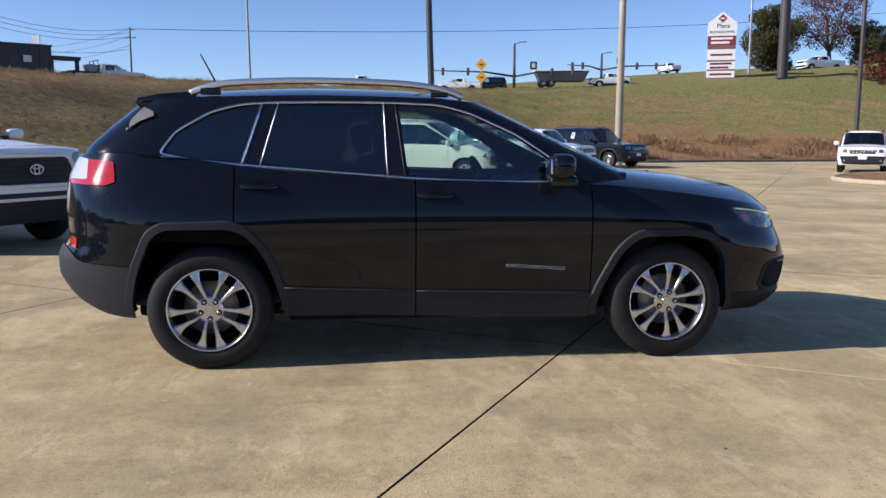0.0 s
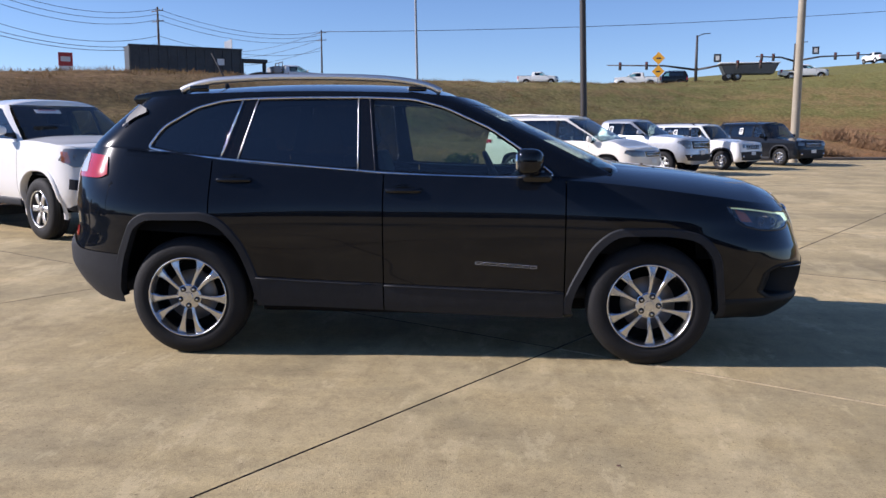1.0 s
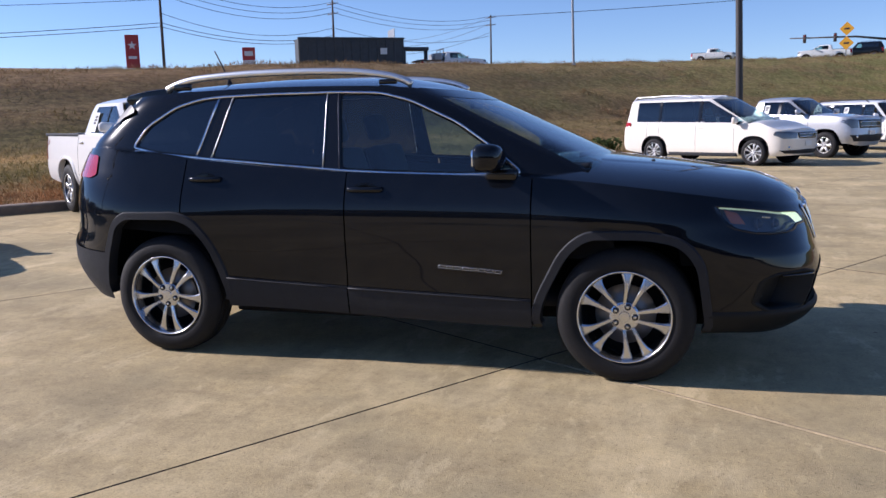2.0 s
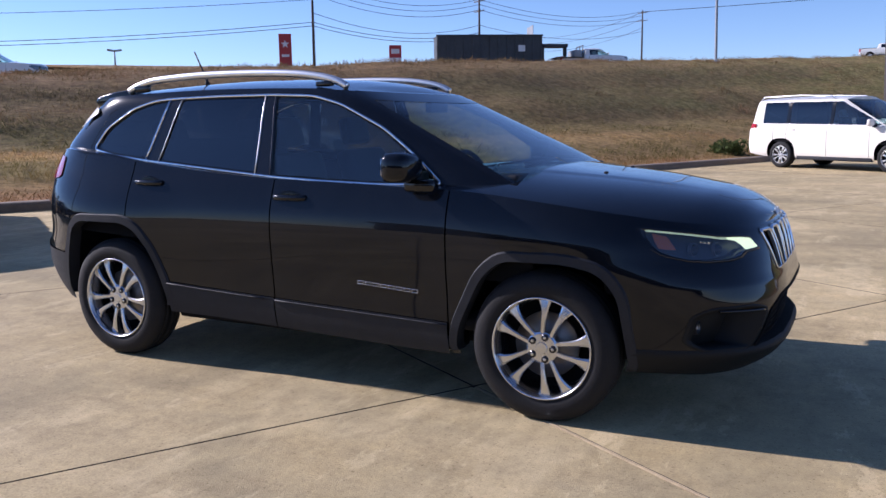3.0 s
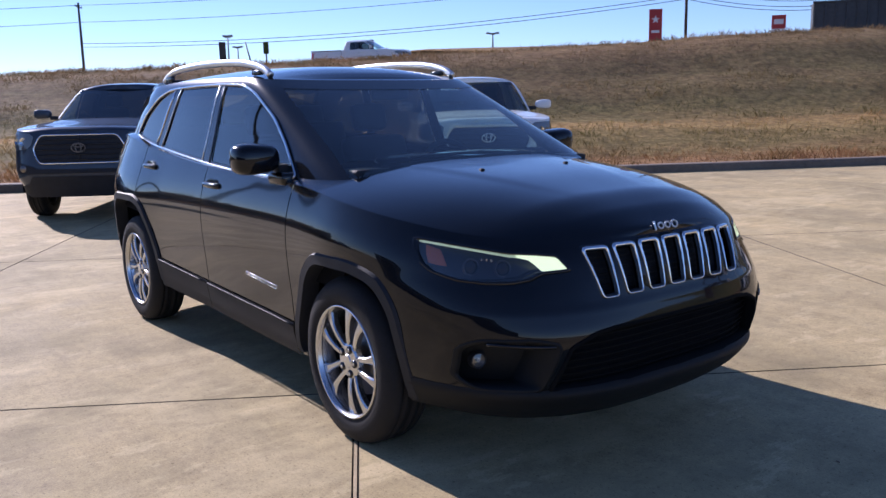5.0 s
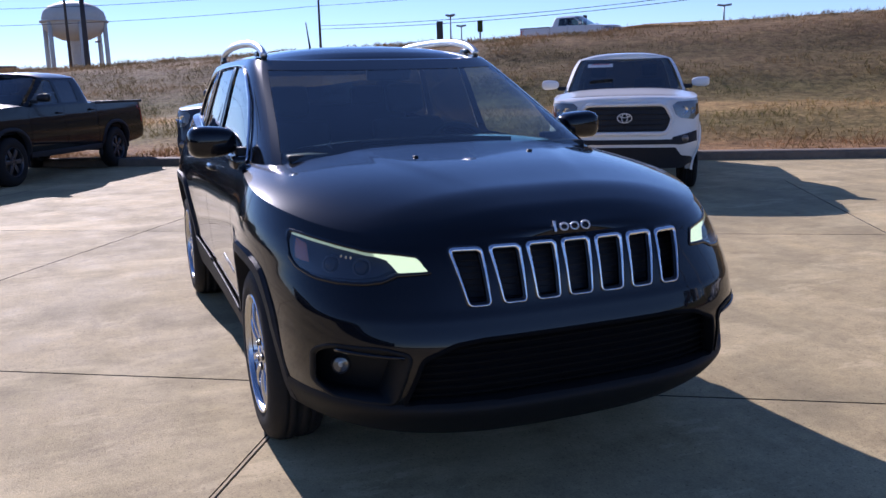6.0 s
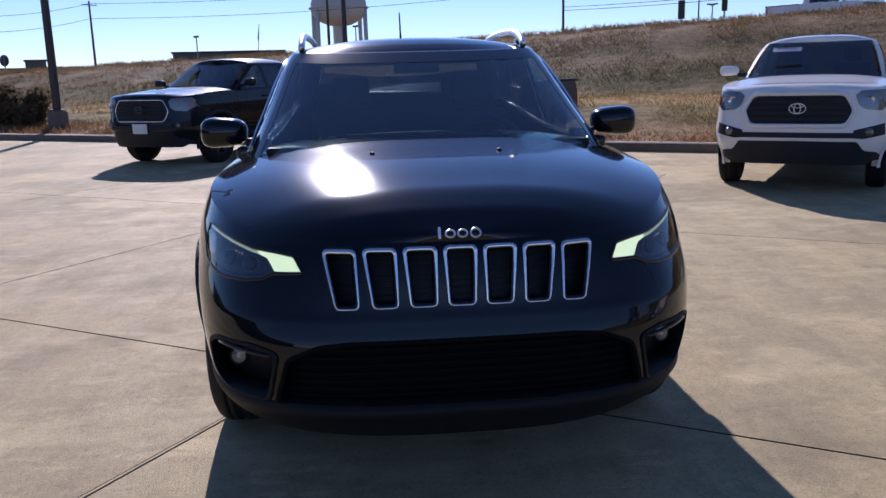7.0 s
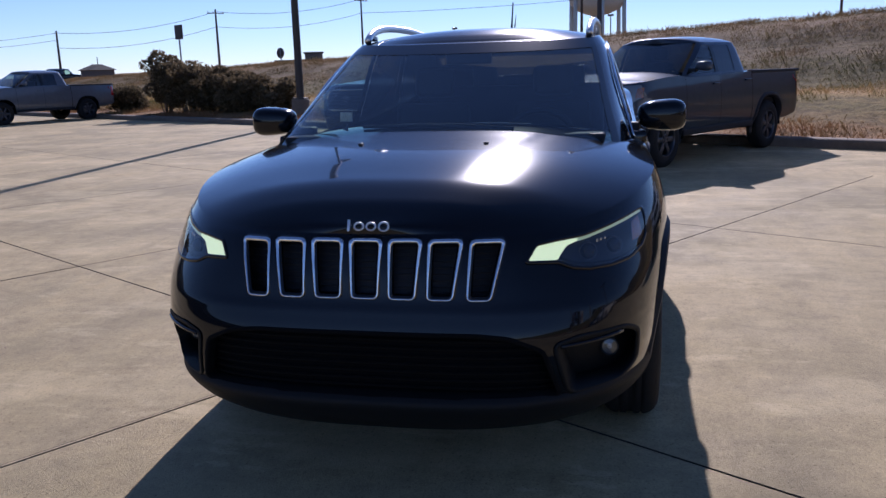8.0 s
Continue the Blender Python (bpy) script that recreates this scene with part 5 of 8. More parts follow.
def build_suv():
    root = thing("suv", pose(0, 0, 0), "glossy black SUV with chrome-slotted grille and silver roof rails", "car")
    P, D = M["black_paint"], M["plastic"]
    fa, ra, R = 1.363, -1.358, 0.348
    belt = curve((-2.25, 1.225), (-1.9, 1.235), (-1.6, 1.215), (-1.17, 1.165), (-0.2, 1.092), (0.45, 1.072), (0.85, 1.062), (1.05, 1.050), (1.35, 1.020), (1.7, 0.974), (2.0, 0.928), (2.2, 0.905), (2.35, 0.895))
    bottom = curve((-2.3, 0.420), (-2.12, 0.360), (-1.95, 0.312), (-1.8, 0.300), (-0.9, 0.306), (0.85, 0.262), (1.85, 0.27), (2.1, 0.245), (2.4, 0.232))
    width = curve((0.22, 0.855), (0.30, 0.892), (0.42, 0.912), (0.54, 0.920), (0.66, 0.9295), (0.76, 0.9355), (0.83, 0.9365), (0.90, 0.9310), (0.97, 0.9150), (1.05, 0.887), (1.12, 0.858), (1.25, 0.81))
    nose = curve((0.22, 2.23), (0.30, 2.305), (0.42, 2.348), (0.56, 2.358), (0.66, 2.338), (0.70, 2.325), (0.80, 2.303), (0.88, 2.275), (0.93, 2.22), (1.0, 2.14), (1.1, 2.07))
    tail = curve((0.3, -2.16), (0.42, -2.285), (0.54, -2.345), (0.62, -2.345), (0.67, -2.322), (0.72, -2.292), (0.78, -2.283), (0.9, -2.290), (1.05, -2.280), (1.25, -2.195))
    waist = curve((-2.3, 1.0), (-1.9, 1.008), (-1.36, 1.015), (-0.8, 1.0), (-0.2, 0.992), (0.5, 0.996), (0.9, 1.004), (1.4, 1.020), (1.9, 1.018), (2.4, 1.0))
    full = curve((0.22, 2.8), (0.40, 3.4), (0.55, 3.65), (0.66, 3.55), (0.80, 2.95), (0.92, 2.6), (1.1, 2.4))
    haunch = curve((0.30, 0.15), (0.55, 0.5), (0.72, 1.0), (0.84, 0.95), (0.95, 0.50), (1.04, 0.08), (1.10, 0.0))

    def swell(x, z):
        """The fenders bulge over the wheels, most of all above the arches."""
        return 0.015 * haunch(z) * (math.exp(-(((x - 1.36) / 0.40) ** 2)) + 1.15 * math.exp(-(((x + 1.38) / 0.42) ** 2)))

    sh = Shell(width, nose, tail, 1.2, -1.45, full, 2.9, 0.8, 0.022, waist=waist, swell=swell)
    front_arch = [(-0.50, -0.09), (-0.475, 0.07), (-0.335, 0.345), (-0.21, 0.450), (0.12, 0.458), (0.30, 0.415), (0.395, 0.30), (0.455, -0.09)]
    rear_arch = [(-0.495, -0.034), (-0.45, 0.22), (-0.345, 0.455), (-0.26, 0.510), (0.125, 0.518), (0.235, 0.475), (0.345, 0.35), (0.425, 0.16), (0.472, -0.034)]
    lines = [[arch_line(p, xc, R, g_) for g_ in (0.0, -0.050, 0.0)] for p, xc in ((front_arch, fa), (rear_arch, ra))]
    arches = [to_ground(li[1]) for li in lines]
    vs = list(np.linspace(0, 1, 34))
    lowz = curve((-1.82, 0.60), (-0.9, 0.478), (0.85, 0.418), (1.8, 0.40))
    # seven openings in the nose
    slots = []
    zt, zbt = 0.884, 0.707
    for i in range(7):
        yc = (i - 3) * 0.1285
        k = (i - 3) / 3
        tw, bw = 0.050, 0.042 - 0.006 * k * k
        sh_ = -0.021 * k
        drop = -0.006 * k * k
        slots.append(rounded([(yc - tw, zt + drop), (yc + tw, zt + drop), (yc + bw + sh_, zbt + drop * 0.3), (yc - bw + sh_, zbt + drop * 0.3)], 0.016, 4))

    nest = rounded([(0.640, 0.388), (0.600, 0.560), (0.68, 0.580), (0.815, 0.576), (0.851, 0.545), (0.847, 0.43), (0.80, 0.388)], 0.022)
    intake = rounded([(0.610, 0.385), (0.560, 0.545), (0.46, 0.588), (0.36, 0.598), (-0.36, 0.598), (-0.46, 0.588), (-0.560, 0.545), (-0.610, 0.385)], 0.02)
    lamp = rounded([(0.858, 0.916), (0.743, 0.889), (0.675, 0.874), (0.593, 0.868), (0.533, 0.860), (0.505, 0.813), (0.60, 0.808), (0.645, 0.788), (0.70, 0.779), (0.77, 0.778), (0.825, 0.785), (0.862, 0.806), (0.874, 0.836), (0.872, 0.878)], 0.008)
    holes = slots + [intake] + [[(k * y, z) for y, z in p] for p in (nest, lamp) for k in (1, -1)]
    fine_nose = Shell(width, nose, tail, 1.2, -1.45, full, 2.9, 0.8, 0.011, waist=waist, swell=swell)

    def open_nose(bm):
        """Cuts the seven slots, the intake, the fog nests and the lamps."""
        dead = []
        for f in bm.faces:
            c = f.calc_center_median()
            if c.x > 1.79 and any(inside(p, c.y, c.z) for p in holes):
                dead.append(f)
        bmesh.ops.delete(bm, geom=dead, context="FACES")
        return bm

    # fascia with fine rows, so that openings have clean rims; below it the lip juts out
    us = fine_nose.round_front(1.80)
    part("front_bumper", open_nose(sheet(fine_nose, us, list(np.linspace(0, 1, 76)), lambda x: 0.360, belt, 0, arches)), P, root, "gloss black painted front bumper and nose")
    jut = curve((0.22, -0.012), (0.26, 0.002), (0.32, 0.018), (0.355, 0.022), (0.375, 0.010), (0.39, -0.01))
    lip_shell = Shell(lambda z: width(z) + 0.25 * jut(z), lambda z: nose(z) + jut(z), tail, 1.2, -1.45, full, 2.9, 0.8, 0.022, waist=waist, swell=swell)
    # the lip's shade is put into its colour: blacker than the cladding plastic
    part("bumper_lip", sheet(lip_shell, lip_shell.round_front(1.80), list(np.linspace(0, 1, 14)), bottom, lambda x: 0.388, 0.004, arches), M["hollow"], root, "grained lower bumper lip, blackened for the shade it lies in")
    for side in (-1, 1):
        part("fender", sheet(sh, sh.run(0.884, 1.796, side), vs, bottom, belt, 0, arches), P, root)
        part("front_door", sheet(sh, sh.run(-0.172, 0.876, side), vs, lowz, belt, 0, arches), P, root)
        part("rear_door", sheet(sh, sh.run(-1.205, -0.180, side), vs, lowz, belt, 0, arches), P, root)
        part("quarter_panel", sheet(sh, sh.run(-1.80, -1.213, side), vs, bottom, belt, 0, arches), P, root)
        for a, b in ((-0.94, -0.180), (-0.172, 0.876)):
            us_c = sh.run(a, b, side)
            bm = sheet(sh, us_c, [0, 0.15, 0.3, 0.6, 0.85, 1.0], lambda x: bottom(x) - 0.005, lambda x: lowz(x) - 0.012, 0.012, arches)
            sheet(sh, us_c, [0, 1], lambda x: lowz(x) - 0.012, lambda x: lowz(x) + 0.002, 0.006, arches, bm)
            part("door_cladding", bm, D, root, "dark grey grained door cladding")
            chrome_line(root, [(u[2], side * (sh.side(u[2], lowz(u[2])) + 0.011), lowz(u[2]) - 0.010) for u in us_c if u[1] == "s"][::4], 0.005, D, "cladding_edge")
        for li in lines:
            part("arch_flare", arch_band(sh, li[0], li[1], side), D, root, "dark grey plastic wheel arch lip")
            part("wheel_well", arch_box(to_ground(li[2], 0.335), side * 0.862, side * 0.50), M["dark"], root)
        for xc in (fa, ra):
            wheel(root, xc, side * 0.836, R + 0.008, 0.236, 0.225, "suv", 5, True)
        # near-black sill, so the shade below the cladding is in its colour
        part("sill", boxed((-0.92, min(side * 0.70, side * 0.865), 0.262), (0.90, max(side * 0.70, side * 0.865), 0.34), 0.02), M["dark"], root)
    seam = curve((-2.33, 0.70), (-2.2, 0.685), (-2.08, 0.62), (-1.8, 0.60))
    part("rear_bumper", sheet(sh, sh.round_rear(-1.80), list(np.linspace(0, 1, 12)), bottom, seam, 0.008, arches), D, root, "dark grey grained rear bumper")
    part("tailgate", sheet(sh, sh.round_rear(-1.805), list(np.linspace(0, 1, 24)), seam, belt, 0, arches), P, root)
    inner = Shell(lambda z: width(z) - 0.035, lambda z: nose(z) - 0.07, lambda z: tail(z) + 0.05, 1.2, -1.45, 2.4, 2.9, 0.8, 0.1)
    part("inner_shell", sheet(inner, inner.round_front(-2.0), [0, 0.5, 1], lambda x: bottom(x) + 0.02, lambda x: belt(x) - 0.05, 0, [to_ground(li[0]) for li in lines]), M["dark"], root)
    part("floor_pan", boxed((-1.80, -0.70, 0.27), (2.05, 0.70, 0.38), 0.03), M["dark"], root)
    bm = tubed([(-1.15, -0.45, 0.27), (-0.95, -0.5, 0.25), (-0.8, -0.52, 0.25)], 0.03, 8)
    part("tow_bracket", bm, M["satin"], root)
    # bonnet: domed, with two raised lines
    crown = curve((0.7, 0.09), (1.02, 0.108), (1.3, 0.104), (1.68, 0.111), (1.98, 0.113), (2.13, 0.086), (2.225, 0.041), (2.30, 0.0))
    bm = lid(sh, sh.run(0.80, None), belt, crown, 3.0, 44)
    for v in bm.verts:
        k = min(1, max(0, (0.455 - 0.27 * (v.co.x - 1.2) - abs(v.co.y)) / 0.07 + 0.5))
        v.co.z += 0.0032 * k * k * (3 - 2 * k) * min(1, max(0, (2.05 - v.co.x) / 0.4)) * min(1, max(0, (v.co.x - 1.0) / 0.25))
    part("bonnet", bm, P, root)

    # ---- cabin ----
    edge = curve((-2.0, 1.50), (-1.75, 1.535), (-1.4, 1.562), (-0.7, 1.578), (-0.1, 1.568), (0.2, 1.548), (0.5, 1.52))
    gw = curve((1.0, 0.862), (1.08, 0.842), (1.25, 0.785), (1.4, 0.738), (1.5, 0.703), (1.55, 0.675), (1.58, 0.645))
    gf = curve((1.0, 1.46), (1.08, 1.32), (1.146, 1.19), (1.35, 0.745), (1.5, 0.415), (1.57, 0.25), (1.62, 0.13))
    gr = curve((1.15, -2.18), (1.25, -2.14), (1.35, -2.04), (1.45, -1.915), (1.55, -1.79))
    taper = lambda x: 1 - 0.035 * max(0, (-x - 0.6) / 1.3) ** 1.6
    g = Shell(gw, gf, gr, -0.40, -1.25, 8.5, 4.5, 1.35, 0.022, bow=0.09, waist=taper)
    low = lambda x: belt(min(x, 0.85)) - 0.012
    q = rounded([(-1.615, 1.245), (-1.53, 1.352), (-1.34, 1.462), (-1.18, 1.502), (-1.062, 1.515), (-1.170, 1.186), (-1.45, 1.212)], 0.03)
    rd = rounded([(-1.060, 1.177), (-0.962, 1.518), (-0.345, 1.524), (-0.330, 1.120)], 0.02)
    fd = rounded([(-0.212, 1.110), (-0.262, 1.523), (-0.02, 1.512), (0.155, 1.466), (0.43, 1.342), (0.615, 1.218), (0.785, 1.092), (0.40, 1.088)], 0.02)
    wins = [q, rd, fd]
    rows = list(np.linspace(0, 1, 26))
    kw = 0.915
    for side in (-1, 1):
        us = [u for u in g.run(-1.24, None, side) if u[1] == "s" or math.cos(u[2]) ** (2 / g.nf) > kw]
        part("pillar_frame", sheet(g, us, rows, low, edge, 0, wins), P, root)
        us = [u for u in g.run(None, -1.24, side) if u[1] == "s" or math.cos(u[2]) ** (2 / g.nr) > 0.86]
        part("rear_pillar", sheet(g, us, rows, low, edge, 0, wins), P, root)
        for name, w, mat, off in (("quarter_window", q, M["tint"], -0.004), ("rear_door_window", rd, M["tint"], -0.004), ("front_door_window", fd, M["glass"], -0.004)):
            part(name, on_side(g, w, off, side, 0.05), mat, root)
        # chrome round the side windows
        loop = [(-1.62, 1.232), (-1.625, 1.252), (-1.55, 1.358), (-1.35, 1.474), (-1.19, 1.516), (-1.06, 1.528), (-0.70, 1.536), (-0.30, 1.536), (-0.02, 1.525), (0.165, 1.478), (0.445, 1.352), (0.635, 1.226), (0.825, 1.078),
                (0.45, 1.074), (0.10, 1.082), (-0.20, 1.096), (-0.60, 1.126), (-1.16, 1.170), (-1.45, 1.198)]
        fine = rounded(loop, 0.05, 5)
        chrome_line(root, [(x, side * (g.side(x, z) + 0.006), z) for x, z in fine], 0.0078, M["chrome"], "window_chrome", True)
        for a, b, r, mat in (((-1.175, 1.170), (-1.060, 1.520), 0.0075, M["chrome"]), ((-1.068, 1.170), (-0.966, 1.52), 0.0038, M["satin"]), ((-0.335, 1.112), (-0.350, 1.53), 0.0040, M["satin"]), ((-0.232, 1.10), (-0.283, 1.53), 0.0026, M["pocket"])):
            chrome_line(root, [((1 - t) * a[0] + t * b[0], side * (g.side((1 - t) * a[0] + t * b[0], (1 - t) * a[1] + t * b[1]) + 0.004), (1 - t) * a[1] + t * b[1]) for t in np.linspace(0, 1, 6)], r, mat, "window_divider")
        pil = rounded([(-0.322, 1.112), (-0.337, 1.528), (-0.270, 1.528), (-0.222, 1.102)], 0.006)
        part("pillar_cover", on_side(g, pil, 0.003, side), M["gloss_black"], root)
        part("pillar_cover", on_side(g, rounded([(-1.162, 1.180), (-1.050, 1.522), (-0.968, 1.522), (-1.066, 1.174)], 0.006), 0.003, side), M["gloss_black"], root)
        part("belt_shelf", ledge(sh, sh.run(-2.0, 0.95, side), belt, 0.075, 0.012), P, root)
    us = [u for u in g.round_front(-0.4) if u[1] == "f" and math.cos(u[2]) ** (2 / g.nf) <= kw * 1.01]
    part("windscreen", sheet(g, us, rows, low, edge, -0.003), M["screen"], root)
    for side in (-1, 1):
        us = [u for u in g.run(None, None, side) if u[1] == "f" and kw * 0.955 <= math.cos(u[2]) ** (2 / g.nf) <= kw * 1.012]
        part("screen_border", sheet(g, us, rows, low, edge, 0.001), M["gloss_black"], root)
    us = [u for u in g.round_front(-0.4) if u[1] == "f" and math.cos(u[2]) ** (2 / g.nf) <= kw]
    part("screen_border", sheet(g, us, [0, 0.5, 1], lambda x: edge(x) - 0.04, lambda x: edge(x) + 0.002, 0.001), M["gloss_black"], root)
    part("rear_window", sheet(g, [u for u in g.round_rear(-1.24) if u[1] == "r" and math.cos(u[2]) ** (2 / g.nr) <= 0.88], rows, low, edge, -0.003), M["tint"], root)
    part("rear_shelf", ledge(sh, sh.round_rear(-1.9), belt, 0.20, 0.03), P, root)
    rc = curve((-1.9, 0.035), (-1.5, 0.052), (-0.75, 0.066), (-0.25, 0.064), (0.0, 0.055), (0.14, 0.036), (0.21, 0.014), (0.25, 0.0), (0.3, 0.0))
    part("roof", lid(g, g.run(None, None), edge, rc, 2.4, 14), P, root)
    # spoiler with its side fins
    part("spoiler", prismed([(-1.45, 1.597), (-1.45, 1.53), (-1.66, 1.490), (-1.775, 1.500), (-1.800, 1.528), (-1.785, 1.556), (-1.65, 1.582)], -0.600, 0.600, "y", 0.012), P, root)
    for side in (-1, 1):
        part("spoiler_fin", on_side(g, [(-1.740, 1.502), (-1.69, 1.480), (-1.652, 1.458), (-1.755, 1.418), (-1.838, 1.362), (-1.805, 1.435)], 0.018, side, 0.02), M["fin_grey"], root, "satin grey spoiler fin")
        # rails
        y = 0.610
        rail = [(-1.475, 1.584), (-1.44, 1.600), (-1.36, 1.625), (-1.24, 1.645), (-0.9, 1.662), (-0.5, 1.662), (-0.2, 1.650), (-0.02, 1.627), (0.08, 1.600), (0.135, 1.572)]
        pts = [tuple(r) for r in spline([(x, z, 0, 0) for x, z in rail])]
        part("roof_rail", tubed([(p[0], side * (y + 0.012 * math.sin((p[0] + 1.5) * 1.9)), p[1]) for p in pts], 0.019, 10, flatten=1.1), M["satin"], root, "satin silver roof rail")
        part("rail_foot", boxed((-1.42, side * y - 0.022, 1.575), (-1.30, side * y + 0.004, 1.618), 0.01), M["gloss_black"], root)
        part("rail_foot", boxed((-0.06, side * y - 0.022, 1.575), (0.05, side * y + 0.004, 1.604), 0.01), M["gloss_black"], root)
    ant = tubed([(-1.40, 0.0, 1.63), (-1.405, 0.0, 1.665), (-1.43, 0, 1.72), (-1.505, 0, 1.865)], [0.022, 0.010, 0.006, 0.0045], 8)
    part("aerial", ant, M["plastic"], root)

    # ---- lamps and face ----
    part("grille_mesh", sheet(inner, [u for u in inner.round_front(2.0) if abs(inner.at(u, 0.8)[1]) < 0.52], [0, 0.5, 1], lambda x: 0.67, lambda x: 0.91, 0.030), M["plastic"], root)
    for k in range(9):
        z = 0.715 + k * 0.020
        part("grille_bar", tubed([(inner.front(y, z) + 0.036, y, z) for y in np.linspace(-0.47, 0.47, 15)], 0.003, 4), M["plastic"], root)
    for s in slots:
        ring = sum([[((1 - t) * p[0] + t * r[0], (1 - t) * p[1] + t * r[1]) for t in (0, 0.34, 0.67)] for p, r in zip(s, s[1:] + s[:1])], [])
        part("grille_slot", tubed([(sh.front(y, z) + 0.004, y, z) for y, z in ring], [0.0034 + 0.0020 * min(1, max(0, (z - zbt - 0.03) / 0.08)) + 0.0036 * min(1, max(0, (z - zt + 0.022) / 0.012)) for y, z in ring], 8, True, up=(1, 0, 0)), M["chrome"], root, "chrome grille opening frame")
        part("slot_liner", tubed([(sh.front(y, z) - 0.010, y, z) for y, z in [(a * 1.0, b) for a, b in ring]], 0.0125, 6, True, up=(1, 0, 0)), M["gloss_black"], root)
    # badge on the bonnet's lip: plain rounded shapes
    lean = pose(2.260, 0, 0.911, 0, -22, 0)
    part("emblem", boxed((0.0, -0.067, -0.002), (0.006, -0.058, 0.036), 0.003, 2, lean), M["satin"], root)
    for yc, r, tall in ((-0.028, 0.015, 1.0), (0.012, 0.015, 1.0), (0.054, 0.016, 1.1)):
        ring = [lean @ Vector((0.003, yc + r * math.cos(k), 0.014 + r * 0.80 * tall * math.sin(k))) for k in np.linspace(0, 2 * math.pi, 18, endpoint=False)]
        part("emblem", tubed(ring, 0.0034, 6, True, up=(1, 0, 0)), M["satin"], root)

    def along(ring, per=3):
        return sum([[((1 - t) * p[0] + t * r[0], (1 - t) * p[1] + t * r[1]) for t in np.linspace(0, 1, per, endpoint=False)] for p, r in zip(ring, ring[1:] + ring[:1])], [])

    def grown(ring, d):
        """The ring moved outwards by d metres."""
        out = []
        for i, p in enumerate(ring):
            t = Vector(ring[(i + 1) % len(ring)]) - Vector(ring[i - 1])
            n = Vector((t.y, -t.x)).normalized() * d
            out.append((p[0] + n.x, p[1] + n.y))
        turn = sum(p[0] * r[1] - r[0] * p[1] for p, r in zip(ring, ring[1:] + ring[:1]))
        return out if turn > 0 else [(2 * p[0] - o[0], 2 * p[1] - o[1]) for p, o in zip(ring, out)]

    def band(ring, side, d_out, d_in, off, deep):
        """A rim round an opening of the nose: a flat face and a return that goes inwards."""
        bm = bmesh.new()
        o, i = grown(ring, d_out), grown(ring, -d_in)
        rows = []
        for pts_, k in ((o, off - 0.002), (o, off), (i, off), (i, -deep)):
            rows.append([bm.verts.new((sh.front(y, z) + k, side * y, z)) for y, z in pts_])
        n = len(ring)
        for p, r in zip(rows, rows[1:]):
            for j in range(n):
                bm.faces.new((p[j], p[(j + 1) % n], r[(j + 1) % n], r[j]))
        bmesh.ops.recalc_face_normals(bm, faces=bm.faces)
        return bm

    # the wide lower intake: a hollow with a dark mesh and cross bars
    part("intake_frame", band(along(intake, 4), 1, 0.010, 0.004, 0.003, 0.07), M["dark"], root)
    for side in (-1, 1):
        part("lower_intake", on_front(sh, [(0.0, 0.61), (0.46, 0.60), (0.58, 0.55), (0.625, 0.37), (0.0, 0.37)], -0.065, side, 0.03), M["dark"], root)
    for k in range(7):
        z = 0.405 + k * 0.027
        hw = min(0.60, 0.60 - 0.05 * max(0, (z - 0.40) / 0.14)) - (0.10 if z > 0.55 else 0)
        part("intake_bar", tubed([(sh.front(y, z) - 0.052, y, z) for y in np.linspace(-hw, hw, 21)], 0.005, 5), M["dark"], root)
    for side in (-1, 1):
        wide = 0.92
        ring = along(lamp, 2)
        part("headlamp", on_front(sh, grown(lamp, 0.006), -0.055, side, 0.012, warp=wide), M["lamp_inside"], root)
        part("headlamp_bezel", band(ring, side, 0.007, 0.003, 0.0025, 0.055), M["gloss_black"], root)
        strip = rounded([(0.857, 0.913), (0.743, 0.887), (0.675, 0.872), (0.600, 0.866), (0.605, 0.853), (0.675, 0.861), (0.743, 0.877), (0.855, 0.904)], 0.003)
        part("daylight_strip", on_front(sh, strip, -0.003, side, 0.004, warp=wide), M["strip"], root, "pale daylight lamp strip")
        hook = rounded([(0.655, 0.871), (0.593, 0.866), (0.540, 0.858), (0.524, 0.846), (0.509, 0.816), (0.598, 0.812), (0.610, 0.832), (0.624, 0.850), (0.655, 0.860)], 0.004)
        part("daylight_lamp", on_front(sh, hook, -0.0015, side, 0.004), M["drl"], root, "lit yellowish white daylight lamp")
        amber = [(sh.side(x, z) - 0.004, z) for x, z in ((1.835, 0.896), (1.865, 0.889), (1.895, 0.882), (1.92, 0.852), (1.938, 0.826), (1.905, 0.828), (1.868, 0.834), (1.85, 0.865))]
        part("side_reflector", on_front(sh, amber, -0.010, side, 0.006, warp=wide), M["amber"], root, "amber side reflector")
        part("headlamp_lens", on_front(sh, grown(lamp, -0.002), 0.0005, side, 0.010, warp=wide), M["lens"], root).visible_shadow = False
        # projector, its chrome ring and a row of small reflector steps
        for yy, zz, r in ((0.685, 0.818, 0.026), (0.765, 0.822, 0.026)):
            x0 = sh.front(yy, zz) - 0.050
            turn = Matrix.Translation((x0, side * yy, zz)) @ pose(0, 0, 0, 0, 84, side * 20)
            bm = lathe(bmesh.new(), [(0.001, 0.030), (r * 0.5, 0.026), (r * 0.9, 0.012), (r, 0.0)], 22, axis="z")
            bmesh.ops.transform(bm, matrix=turn, verts=bm.verts)
            part("headlamp_bowl", bm, M["gloss_black"], root)
            bm = lathe(bmesh.new(), [(r, 0.006), (r * 1.08, 0.010), (r * 1.18, 0.008), (r * 1.2, -0.004)], 22, axis="z")
